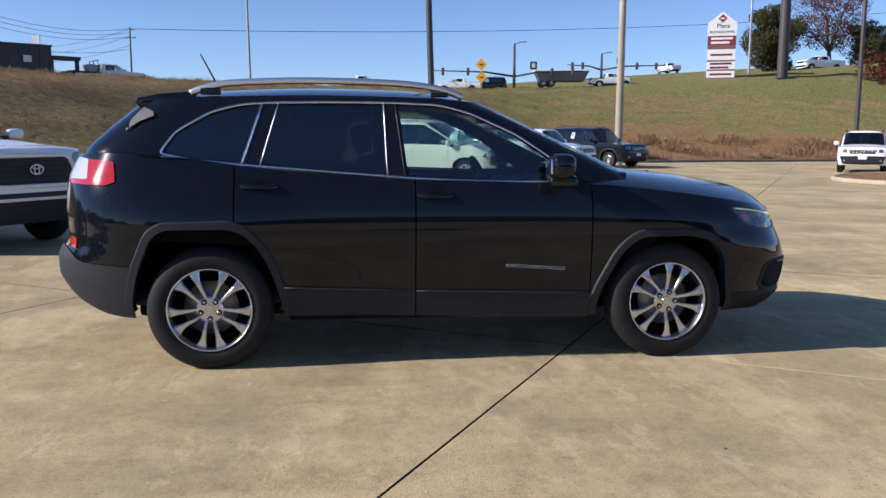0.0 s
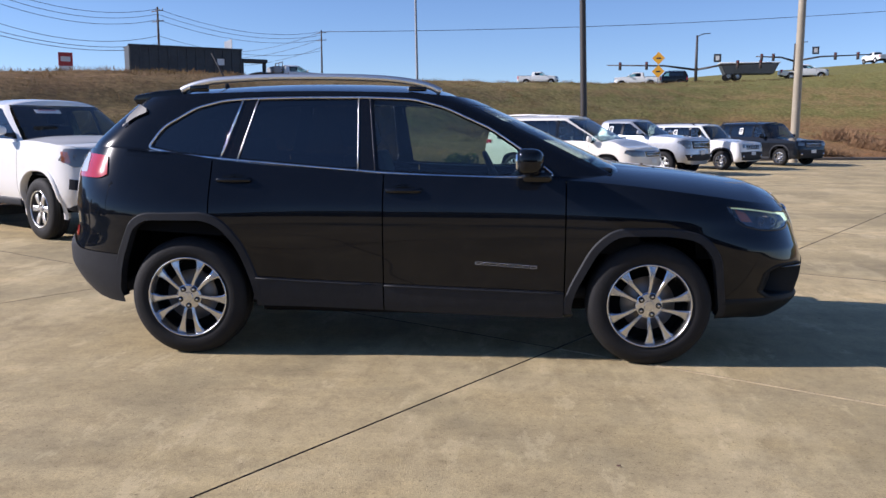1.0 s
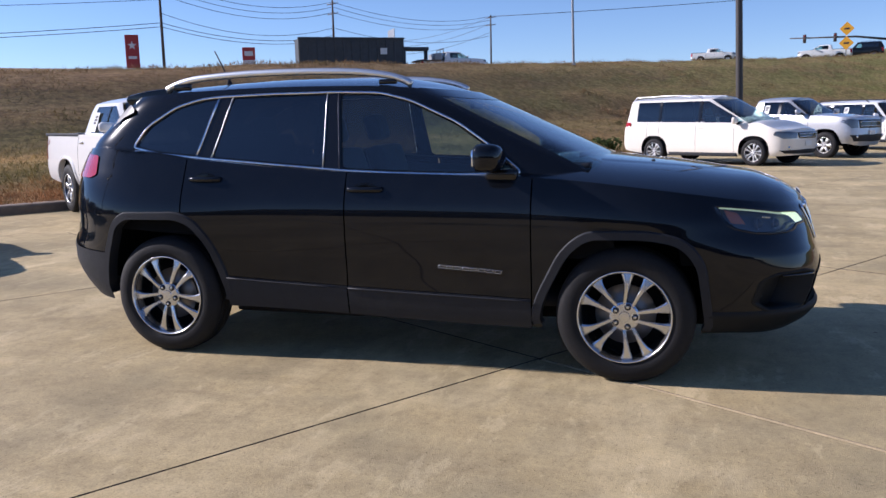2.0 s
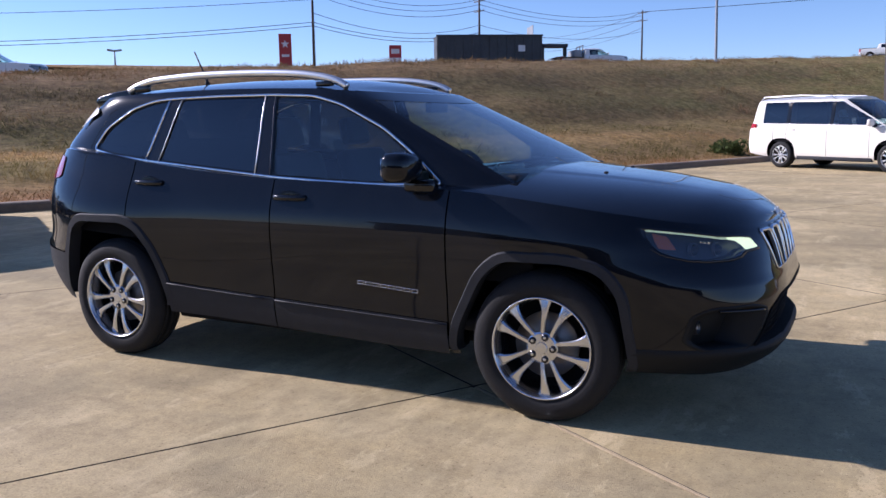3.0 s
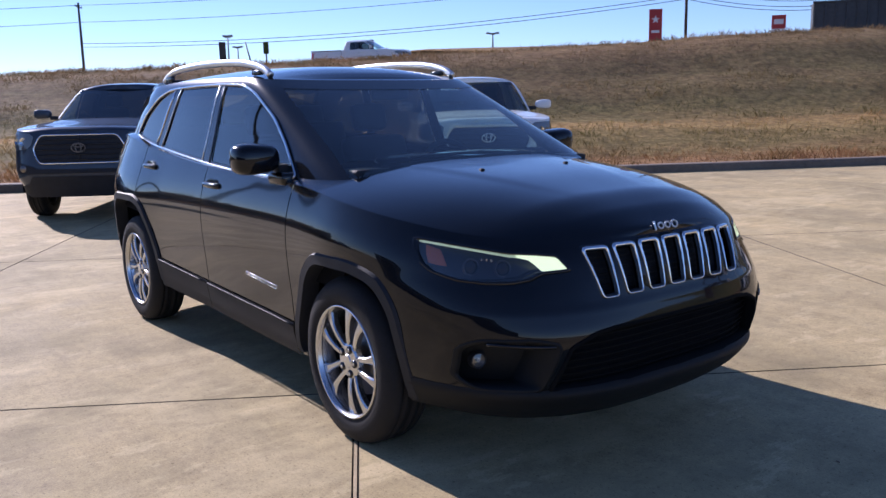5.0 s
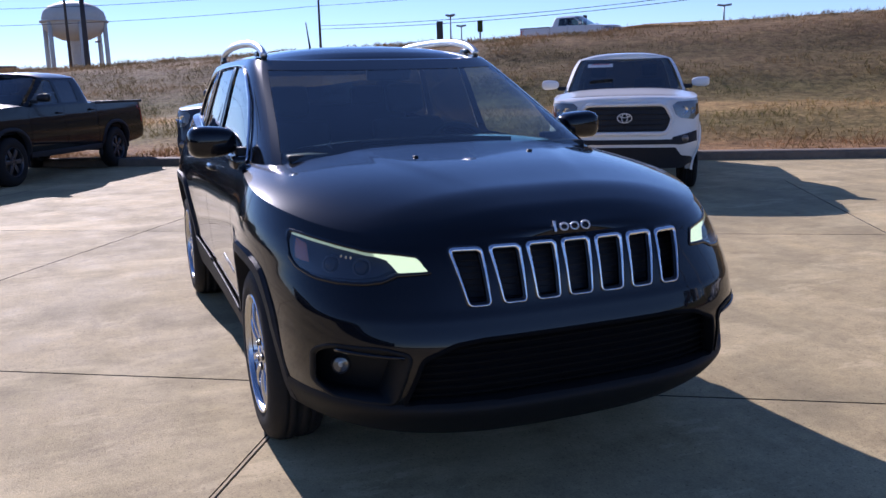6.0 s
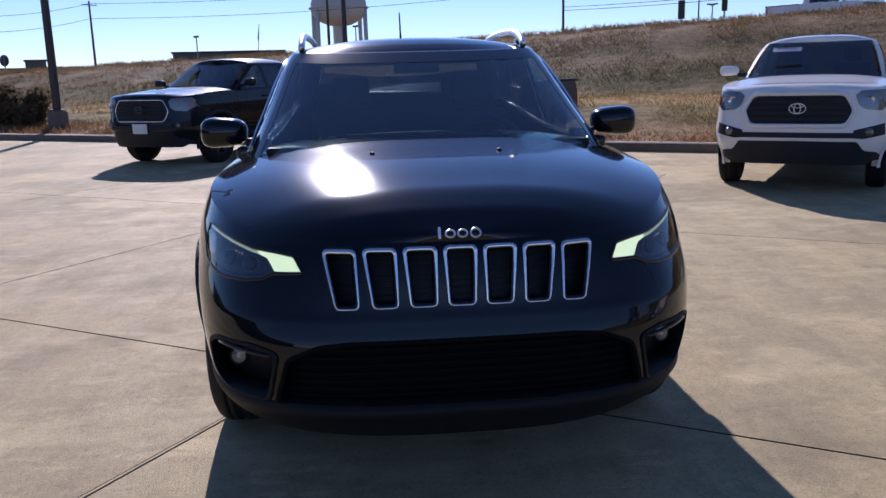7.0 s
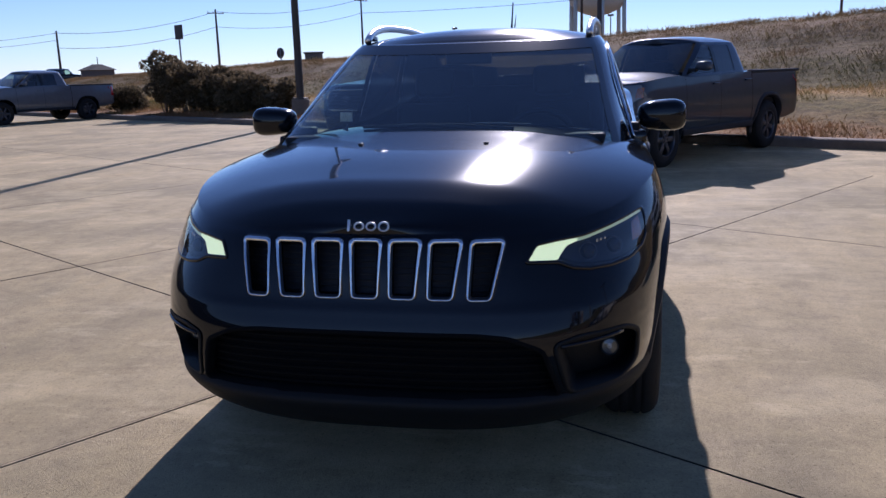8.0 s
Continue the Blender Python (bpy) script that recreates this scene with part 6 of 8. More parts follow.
            bmesh.ops.transform(bm, matrix=turn, verts=bm.verts)
            part("bowl_ring", bm, M["pocket"], root, "dark chrome projector ring")
        for k in range(3):
            yy, zz = 0.715 + 0.012 * k, 0.848 + 0.002 * k
            part("lamp_facet", boxed((sh.front(yy, zz) - 0.034, side * yy - 0.004, zz - 0.006), (sh.front(yy, zz) - 0.022, side * yy + 0.004, zz + 0.006), 0.002, 1), M["reflector"], root, smooth=False)
        # fog nest: a gloss rim, a dark hollow and a round lamp
        ring = along(nest, 2)
        part("fog_nest", on_front(sh, grown(nest, 0.008), -0.160, side, 0.02, warp=wide), M["hollow"], root)
        part("fog_frame", band(ring, side, 0.010, 0.004, 0.004, 0.160), M["hollow"], root)
        part("fog_blade", tubed([(sh.front(y, z) + 0.001, side * y, z) for y, z in zip(np.linspace(0.615, 0.80, 12), np.linspace(0.556, 0.567, 12))], 0.0075, 6, up=(1, 0, 0)), P, root)
        zf, yf = 0.478, 0.757
        xf_ = sh.front(yf, zf)
        spot = Matrix.Translation((xf_ - 0.146, side * yf, zf)) @ pose(0, 0, 0, 0, 88, side * 12)
        bm = lathe(bmesh.new(), [(0.0255, 0.014), (0.0275, 0.018), (0.031, 0.016), (0.033, -0.012)], 26, axis="z")
        bmesh.ops.transform(bm, matrix=spot, verts=bm.verts)
        fog = part("fog_lamp", bm, M["plastic"], root, "round clear fog lamp")
        bm = lathe(bmesh.new(), [(0.001, 0.002), (0.008, 0.003), (0.016, 0.006), (0.025, 0.014)], 26, axis="z")
        bmesh.ops.transform(bm, matrix=spot, verts=bm.verts)
        part("fog_reflector", bm, M["disc"], fog)
        bm = lathe(bmesh.new(), [(0.001, 0.014), (0.008, 0.013), (0.0095, 0.004)], 14, axis="z")
        bmesh.ops.transform(bm, matrix=spot, verts=bm.verts)
        part("fog_bulb", bm, M["tail_clear"], fog)
        bm = lathe(bmesh.new(), [(0.001, 0.020), (0.014, 0.0185), (0.026, 0.015)], 26, axis="z")
        bmesh.ops.transform(bm, matrix=spot, verts=bm.verts)
        part("fog_lens", bm, M["lens"], fog).visible_shadow = False
        # tail lamps
        tl = rounded([(-2.19, 1.165), (-2.15, 1.210), (-1.885, 1.188), (-1.868, 1.075), (-1.93, 1.055), (-2.20, 1.060)], 0.012)
        lampm = part("tail_lamp", on_side(sh, tl, 0.008, side, 0.012), M["red_lens"], root, "red tail lamp")
        part("tail_lamp_clear", on_side(sh, rounded([(-2.205, 1.165), (-2.17, 1.212), (-2.052, 1.202), (-2.044, 1.088), (-2.21, 1.088)], 0.01), 0.011, side, 0.012), M["tail_clear"], lampm, "clear tail lamp section")
        part("rear_reflector", on_side(sh, rounded([(-2.175, 0.70), (-2.175, 0.755), (-2.125, 0.75), (-2.125, 0.69)], 0.008), 0.009, side, 0.01), M["red_lens"], root)
        # handles with their hollows
        for hx, hz in ((-1.065, 1.050), (-0.055, 0.995)):
            y = sh.side(hx, hz)
            bm = bmesh.new()
            pts = [(hx + a, side * (y + o), hz + 0.004 * a) for a, o in ((-0.105, -0.004), (-0.095, 0.006), (-0.05, 0.013), (0.05, 0.013), (0.09, 0.006), (0.10, -0.004))]
            tube(bm, pts, 0.0135, 8, flatten=1.15)
            h = part("door_handle", bm, P, root)
            cup = bmesh.new()
            bmesh.ops.create_uvsphere(cup, u_segments=18, v_segments=10, radius=1)
            for v in cup.verts:
                v.co = (hx + v.co.x * 0.075, side * (y + 0.0005 + 0.004 * abs(v.co.y)), hz + v.co.z * 0.038)
            part("handle_hollow", cup, M["gloss_black"], h)
        mirror(root, 0.650, 0.970, 1.170, side, P, (0.20, 0.224, 0.142))
        part("mirror_mount", boxed((0.63, min(side * 0.80, side * 0.90), 1.045), (0.80, max(side * 0.80, side * 0.90), 1.105), 0.02), M["gloss_black"], root)
        # lettering on the door as plain loops
        for k in range(8):
            x0 = 0.366 + k * 0.0452
            zc = 0.580 - (x0 - 0.370) * 0.062
            yy = sh.side(x0, zc)
            loop = rounded([(x0, zc - 0.0078), (x0 + 0.034, zc - 0.0078), (x0 + 0.038, zc + 0.0078), (x0 + 0.004, zc + 0.0078)], 0.004, 3)
            part("door_lettering", tubed([(x, side * (yy + 0.0015), z) for x, z in loop], 0.0017, 5, True, up=(0, 1, 0)), M["alloy"], root, "satin silver lettering loop")
        # wiper
        a, b = (Vector((1.14, side * 0.05 + 0.28, 1.150)), Vector((1.06, side * 0.05 - 0.32, 1.160)))
        part("wiper", tubed([a, (a + b) / 2 + Vector((0, 0, 0.012)), b], 0.008, 6), M["plastic"], root)
        part("washer_nozzle", boxed((1.448, side * 0.26 - 0.010, 1.095), (1.470, side * 0.26 + 0.010, 1.121), 0.006), M["plastic"], root)
    part("cowl", boxed((1.02, -0.72, 1.09), (1.16, 0.72, 1.125), 0.015), M["plastic"], root)
    # inside
    part("cabin_floor", boxed((-1.9, -0.80, 0.36), (1.1, 0.80, 0.42)), M["cabin"], root)
    part("dashboard", boxed((0.55, -0.76, 0.80), (1.05, 0.76, 1.05), 0.07, 3), M["plastic"], root)
    for y in (-0.37, 0.37):
        seat(root, -0.02, y, 0.56, M["cabin"])
    part("rear_bench", boxed((-1.15, -0.66, 0.55), (-0.66, 0.66, 0.72), 0.05, 3), M["cabin"], root)
    part("rear_backrest", boxed((0, -0.66, 0), (0.14, 0.66, 0.62), 0.05, 3, pose(-1.25, 0, 0.66, 0, -14, 0)), M["cabin"], root)
    for y in (-0.4, 0.4):
        part("rear_headrest", boxed((-0.05, y - 0.12, 0), (0.05, y + 0.12, 0.17), 0.04, 3, pose(-1.35, 0, 1.24, 0, -14, 0)), M["cabin"], root)
    steering_wheel(root, 0.44, 0.37, 1.02)
    note = bmesh.new()
    grid = [[note.verts.new((0.86 + 0.10 * i / 5, -0.60 + 0.09 * j / 3 + 0.03 * i / 5, 1.062 + 0.055 * (i / 5) ** 2 + 0.05 * (j / 3) ** 2)) for j in range(4)] for i in range(6)]
    for p, r in zip(grid, grid[1:]):
        for j in range(3):
            note.faces.new((p[j], p[j + 1], r[j + 1], r[j]))
    bmesh.ops.solidify(note, geom=note.faces[:], thickness=0.0015)
    tagged(part("paper_sheet", note, M["paper"]), "curled white paper sheet lying on the dashboard", "paper")
    part("rear_view_mirror", boxed((0.34, -0.12, 1.43), (0.37, 0.12, 1.49), 0.012), M["plastic"], root)
    part("headliner", lid(Shell(lambda z: gw(z) - 0.03, lambda z: gf(z) - 0.06, lambda z: gr(z) + 0.06, -0.4, -1.25, 8.5, 4.5, 1.35, 0.12), Shell(lambda z: gw(z) - 0.03, lambda z: gf(z) - 0.06, lambda z: gr(z) + 0.06, -0.4, -1.25, 8.5, 4.5, 1.35, 0.12).run(None, None), lambda x: edge(x) - 0.035, lambda x: rc(x) * 0.8, 2.4, 6), M["cabin"], root)
    return root


build_suv()

# ---- the other parked cars ----
W1 = pickup(parked((-4.33, 5.68), -33.5, TACOMA), M["white_paint"], M["white_paint"], "white crew cab pickup with a black hexagonal grille, parked nose out", frame_r=0.026, flare_mat=M["white_paint"], glass_r=M["glass"], rim_mat=M["satin"])
pickup(parked((-7.15, 1.34), -32.5, TACOMA), M["grey_paint"], M["chrome"], "dark grey crew cab pickup with a chrome-edged grille", frame_r=0.012, rim_mat=M["pocket"], wheel_key="truck_dark", lamp_mat=M["disc"], badge_mat=M["disc"])
pickup(parked((-10.02, -2.80), -29.0, TACOMA), M["shade_black"], M["chrome"], "black crew cab pickup with a chrome-edged grille and a plate", plate=True, frame_r=0.011, rim_mat=M["pocket"], wheel_key="truck_dark", lamp_mat=M["disc"], badge_mat=M["pocket"])

ROW_H = -32.0


def slot_pose(front_right, heading, S, out=0.85):
    """The pose of a car whose right front wheel touches the ground at that place."""
    h = radians(heading)
    f, l = Vector((math.cos(h), math.sin(h))), Vector((-math.sin(h), math.cos(h)))
    c = Vector(front_right) + l * out - f * S["wb"] / 2
    return pose(c.x, c.y, 0, 0, 0, heading)


VAN = dict(name="minivan", paint=M["pearl_paint"], wb=3.0, R=0.345, rim=0.225, W=0.975, xf=2.46, xr=-2.62, zb=0.26, belt_f=1.06, belt_r=1.12, hood_f=0.95, hood_c=1.16, roof=1.83, cowl=1.44, tail_in=0.05, top_f=0.22, top_r=-2.45,
           seams=(-1.75, -1.35, -0.18, 0.95), panes=((-2.45, -1.42), (-1.34, -0.16), (-0.08, 1.2)), face=plain_face, wheel_key="van", spokes=5, twin=True, rack=M["satin"], step=0.05, rows=18, grille_w=0.48, bars=2, mirror_back=0.42, glass_r=M["tint"], tail_z=(1.02, 1.14), chin_top=0.42, rim_mat=M["satin"])
COLORADO = dict(TACOMA, paint=M["silver_paint"], face=plain_face, handle=M["silver_paint"], flare=None, name="pickup_truck", grille_w=0.60, grille_h=0.24, bars=2, step=0.06, R=0.375, rim=0.22, rim_mat=M["alloy"])
RENEGADE = dict(name="small_suv", paint=M["white_paint"], wb=2.57, R=0.345, rim=0.21, W=0.90, xf=2.06, xr=-2.17, zb=0.30, belt_f=1.06, belt_r=1.12, hood_f=1.02, hood_c=1.13, roof=1.69, cowl=0.86, tail_in=0.02, top_f=0.42, top_r=-1.98, top_w=0.70,
                seams=(-1.3, -0.9, -0.12, 0.78), panes=((-1.95, -1.30), (-1.22, -0.14), (-0.06, 0.8)), face=plain_face, wheel_key="small", spokes=5, twin=True, rack=M["plastic"], step=0.06, rows=16, grille_w=0.50, grille_h=0.17, slots=7, flare=0.05, nf=5.0, nose_len=0.4,
                slot_mat=M["satin"], lamp_poly=[(0.56, 0.80), (0.56, 0.93), (0.70, 0.935), (0.72, 0.80)], mirror_mat=M["white_paint"], grille_mat=M["plastic"], chin_top=0.68)
BLACKSUV = dict(RENEGADE, paint=M["shade_black"], wb=2.7, W=0.93, xf=2.27, xr=-2.27, hood_f=1.05, hood_c=1.17, belt_f=1.12, belt_r=1.16, roof=1.80, R=0.37, rim=0.22, slots=0, bars=3, rack=M["plastic"], seams=(-1.4, -0.98, -0.1, 0.8), panes=((-2.0, -1.35), (-1.27, -0.14), (-0.06, 0.8)), name="suv",
                mirror_mat=M["shade_black"], lamp_poly=[(0.54, 0.84), (0.54, 0.97), (0.84, 0.98), (0.86, 0.84)])
van = car(VAN, slot_pose((3.03, 17.8), ROW_H, VAN), "white minivan with silver roof rails, parked nose out", "minivan")
colorado = car(COLORADO, slot_pose((5.15, 21.6), -38.0, COLORADO), "silver crew cab pickup with a chrome-barred grille", "pickup truck")
renegade = car(RENEGADE, slot_pose((7.95, 25.9), -42.0, RENEGADE), "white boxy small SUV with a seven-slot grille", "car", "white small SUVs")
blacksuv = car(BLACKSUV, slot_pose((11.3, 30.2), -54.0, BLACKSUV), "black boxy SUV with a sales sheet in its window", "car")
far_renegade = copy_thing(renegade, pose(20.9, 26.6, 0, 0, 0, -124))
tagged(far_renegade, "white boxy small SUV standing alone with its nose out")
SHADED_PICKUP = dict(COLORADO, paint=M["shaded_pickup_paint"], handle=M["shaded_pickup_paint"], rim_mat=M["pocket"], wheel_key="truck_dark", lamp_mat=M["pocket"])
car(SHADED_PICKUP, parked((-19.99, -19.49), -20.0, SHADED_PICKUP), "pickup with dark wheels parked by the hedge, its grey darkened for shade", "pickup truck")

# ---- traffic on the road above ----
ROADTRUCK = dict(TACOMA, paint=M["white_paint"], handle=M["white_paint"], frame=M["white_paint"], step=0.12, rows=9, rows_g=7, flare=None, face=plain_face, grille_w=0.6, grille_h=0.22)


def on_bank(x, y, yaw, lift=0.0, dz=0.0):
    return pose(x, y, bank(x, y) + dz, lift, 0, yaw)


road_pickup = car(ROADTRUCK, on_bank(-35.3, 22.2, 33), "white pickup on the road above the bank", "pickup truck", "white pickups on the road")
for x, y, yaw in ((3.0, 108.0, -6), (13.9, 95.0, 172), (58.0, 140.0, 100), (53.0, 84.0, 188)):
    copy_thing(road_pickup, on_bank(x, y, yaw))


def flatbed(m):
    """A crew cab tow truck with a flat deck and a headache rack."""
    S = dict(ROADTRUCK, name="flatbed_truck", cab_rear=-0.98, bed_top=1.0)
    root = car(S, m, "white crew cab flatbed truck with a headache rack", "truck")
    part("deck", boxed((-3.1, -1.05, 1.02), (-1.02, 1.05, 1.12), 0.02), M["dumpster"], root)
    for y in (-0.9, 0.0, 0.9):
        part("rack_post", tubed([(-1.08, y, 1.1), (-1.08, y, 1.95)], 0.035, 8), M["pole_dark"], root)
    part("rack_bar", tubed([(-1.08, -0.95, 1.93), (-1.08, 0.95, 1.93)], 0.035, 8), M["pole_dark"], root)
    part("tool_box", boxed((-1.75, -1.0, 1.12), (-1.2, 1.0, 1.62), 0.03), M["pole_grey"], root)
    return root


FLAT_YAW = 33.0
flat = flatbed(on_bank(-16.8, 58.6, FLAT_YAW))


def gooseneck(m):
    """A gooseneck trailer with a ribbed open container on it."""
    root = thing("trailer", m, "black gooseneck trailer carrying a ribbed open container", "trailer")
    part("frame", boxed((-8.6, -1.1, 0.62), (-0.3, 1.1, 0.80), 0.02), M["dumpster"], root)
    neck = bmesh.new()
    box(neck, (-0.6, -0.5, 0.8), (-0.3, 0.5, 2.05), 0.02)
    box(neck, (-0.6, -0.5, 1.85), (1.5, 0.5, 2.1), 0.02)
    box(neck, (1.25, -0.12, 1.2), (1.5, 0.12, 1.9), 0.02)
    part("gooseneck", neck, M["dumpster"], root)
    for x in (-5.6, -4.6):
        for y in (-1.05, 1.05):
            wheel(root, x, y * 0.95, 0.38, 0.22, 0.235, "truck", 6, False)
    return root


def container(m):
    root = thing("container", m, "black ribbed steel roll-off container, open on top", "container")
    bm = bmesh.new()
    for lo, hi in (((-8.4, -1.15, 0.0), (-0.6, -1.08, 1.85)), ((-8.4, 1.08, 0.0), (-0.6, 1.15, 1.85)), ((-8.4, -1.15, 0.0), (-8.33, 1.15, 1.85)), ((-0.67, -1.15, 0.0), (-0.6, 1.15, 1.85)), ((-8.4, -1.15, 0.0), (-0.6, 1.15, 0.06))):
        box(bm, lo, hi, 0.01, 1)
    part("tub", bm, M["dumpster"], root, smooth=False)
    for k in range(13):
        x = -8.3 + k * 0.635
        for y in (-1.18, 1.18):
            part("rib", boxed((x - 0.05, y - 0.04, 0.0), (x + 0.05, y + 0.04, 1.8), 0.01, 1), M["dumpster"], root, smooth=False)
    for y in (-1.17, 1.17):
        part("top_rail", boxed((-8.45, y - 0.06, 1.8), (-0.55, y + 0.06, 1.92), 0.015, 1), M["dumpster"], root, smooth=False)
    part("front_screen", boxed((-1.3, -1.1, 1.9), (-1.26, 1.1, 2.6), 0.01, 1), M["pole_grey"], root, smooth=False)
    part("placard", boxed((-2.4, -1.24, 0.7), (-1.9, -1.225, 1.15)), M["paper"], root, smooth=False)
    return root


_gx, _gy = -16.8 - 3.6 * math.cos(radians(FLAT_YAW)), 58.6 - 3.6 * math.sin(radians(FLAT_YAW))
_gz = bank(-16.8, 58.6)
gooseneck(pose(_gx, _gy, _gz, 0, 0, FLAT_YAW))
container(pose(_gx, _gy, _gz + 0.80, 0, 0, FLAT_YAW))


def tow_truck(m):
    root = car(dict(ROADTRUCK, name="tow_truck", bed_top=1.0), m, "white tow truck with a boom behind the cab", "truck")
    part("boom", tubed([(-1.4, 0, 1.0), (-1.8, 0, 2.0), (-3.6, 0, 1.75)], 0.10, 8), M["pole_grey"], root)
    part("winch_box", boxed((-2.3, -0.95, 1.0), (-1.1, 0.95, 1.65), 0.05), M["pole_grey"], root)
    part("light_bar", boxed((-0.45, -0.6, 1.80), (-0.2, 0.6, 1.92), 0.02), M["amber"], root)
    return root


tow_truck(on_bank(-27.5, 61.5, 12))


def dump_semi(m):
    """A white tractor with a dark hopper trailer."""
    root = car(dict(ROADTRUCK, name="semi_truck", bed_top=1.0), m, "white tractor with a dark tarpaulined hopper trailer", "truck")
    hop = prismed([(-9.6, 1.95), (-3.0, 1.95), (-3.6, 0.7), (-9.0, 0.7)], -1.2, 1.2, "y", 0.05)
    part("hopper", hop, M["dumpster"], root, smooth=False)
    part("tarpaulin", boxed((-9.7, -1.25, 1.9), (-2.9, 1.25, 2.05), 0.06), M["sign_white"], root)
    for x in (-8.6, -7.6):
        for y in (-1.0, 1.0):
            wheel(root, x, y, 0.48, 0.28, 0.26, "semi", 6, False)
    return root


dump_semi(on_bank(33.5, 97.4, -6, 0, -0.25))
# a far dark car beside the signals
copy_thing(blacksuv, on_bank(17.9, 97.0, 170))
# stands in for a far van, its height set to fit the camera's view
copy_thing(blacksuv, pose(-84.6, -63.3, 0.95, 0, 0, 125))

# ---- poles, wires, signs, buildings beyond ----


def steel_pole(x, y, z, height, r0, r1, mat, label, lean=(0.0, 0.0), base=0.0, turn=0.0):
    root = thing("light_pole", pose(x, y, z, 0, 0, turn), label, "pole")
    part("shaft", tubed([(lean[0] * k * height, lean[1] * k * height, k * height) for k in (-0.03, 0.0, 0.3, 0.6, 1.0)], [r0, r0, r0 + (r1 - r0) * 0.3, r0 + (r1 - r0) * 0.6, r1], 14), mat, root)
    if base:
        bm = lathe(bmesh.new(), [(base, -0.3), (base, 0.62), (base - 0.03, 0.66), (r0, 0.67)], 20, axis="z")
        part("footing", bm, M["kerb"], root, "concrete pole footing")
        part("base_plate", boxed((-r0 * 1.7, -r0 * 1.7, 0.66), (r0 * 1.7, r0 * 1.7, 0.70), 0.005, 1), mat, root, smooth=False)
    else:
        part("base_plate", boxed((-r0 * 1.8, -r0 * 1.8, -0.05), (r0 * 1.8, r0 * 1.8, 0.04), 0.005, 1), mat, root, smooth=False)
    arm = bmesh.new()
    top = Vector((lean[0] * height, lean[1] * height, height))
    tube(arm, [top + Vector((-0.5, 0, 0.0)), top + Vector((0.5, 0, 0.0))], 0.05, 8)
    part("arm", arm, mat, root)
    for s in (-1, 1):
        part("lamp_head", boxed(tuple(top + Vector((s * 0.85 - 0.42, -0.24, -0.07))), tuple(top + Vector((s * 0.85 + 0.42, 0.24, 0.09))), 0.04), mat, root)
    return root


HP = (-19.35, -8.68)
steel_pole(*HP, 0.0, 10.1, 0.115, 0.085, M["pole_dark"], "dark bronze lot light pole on a concrete footing", base=0.27)
steel_pole(13.2, 34.6, bank(13.2, 34.6) - 0.1, 11.0, 0.20, 0.15, M["pole_tan"], "tan steel lot light pole at the foot of the bank")
steel_pole(2.95, 25.2, 0.0, 10.5, 0.125, 0.10, M["pole_dark"], "dark bronze lot light pole leaning slightly", lean=(-0.034, 0.0))
steel_pole(-5.45, 44.2, bank(-5.45, 44.2), 11.0, 0.075, 0.05, M["pole_grey"], "thin galvanised pole on top of the bank", lean=(-0.02, 0))
steel_pole(43.0, 73.6, bank(43.0, 73.6) - 0.2, 17.0, 0.52, 0.42, M["pole_dark"], "thick dark steel monopole on the hillside")
steel_pole(27.0, 36.5, 0.0, 11.0, 0.13, 0.10, M["pole_dark"], "dark slim pole at the edge of the lot")
steel_pole(43.0, 80.5, bank(43.0, 80.5), 10.0, 0.14, 0.10, M["pole_grey"], "grey pole beside the business sign")
steel_pole(-110.0, -2.45, bank(-110.0, -2.45) - 0.2, 13.4 - bank(-110.0, -2.45), 0.36, 0.27, M["pole_dark"], "thick dark light pole before the water tower", turn=90)


def utility_pole(x, y, top, arms=2, insul=True):
    z = bank(x, y)
    root = thing("utility_pole", pose(x, y, z - 0.3), "weathered wooden utility pole with crossarms", "utility pole", "utility poles")
    h = top - z + 0.3
    part("shaft", tubed([(0, 0, 0), (0, 0, h * 0.5), (0, 0, h)], [0.17, 0.15, 0.11], 10), M["wood"], root)
    for k in range(arms):
        zz = h - 0.5 - k * 1.3
        d = Vector((AC.x, AC.y, 0))
        part("crossarm", tubed([d * -1.2 + Vector((0, 0, zz)), d * 1.2 + Vector((0, 0, zz))], 0.06, 6), M["wood"], root)
        for s in (-1.1, -0.4, 0.4, 1.1):
            part("insulator", tubed([d * s + Vector((0, 0, zz + 0.05)), d * s + Vector((0, 0, zz + 0.25))], [0.05, 0.03], 6), M["pole_grey"], root)
    return Vector((x, y, z - 0.3 + h))


POLES = {}
for name, x, y, top, arms in (("a", -45.8, 101.1, 17.2, 2), ("b", -35.1, 146.0, 19.5, 2), ("c", -62.6, 165.7, 18.0, 1), ("e", -53.1, 73.4, 16.5, 0), ("t", -101.0, 24.7, 13.5, 1), ("h2", -114.5, -36.0, 11.8, 1), ("h1", -100.2, -51.4, 9.9, 1), ("h3", -95.6, -71.8, 7.8, 0), ("w", -95.0, -4.0, 12.0, 0)):
    POLES[name] = utility_pole(x, y, top, arms)


def cable(a, b, sag, r=0.022):
    pts = [a.lerp(b, t) - Vector((0, 0, 4 * sag * t * (1 - t))) for t in np.linspace(0, 1, 17)]
    ob = part("cable", tubed(pts, r, 5), M["wire"])
    return tagged(ob, "black overhead cable sagging between wooden poles", "cable", "overhead cables")


def run_cables(names, drops, sag, r=0.022):
    for n, m in zip(names, names[1:]):
        for d in drops:
            cable(POLES[n] - Vector((0, 0, d)), POLES[m] - Vector((0, 0, d)), sag, r)


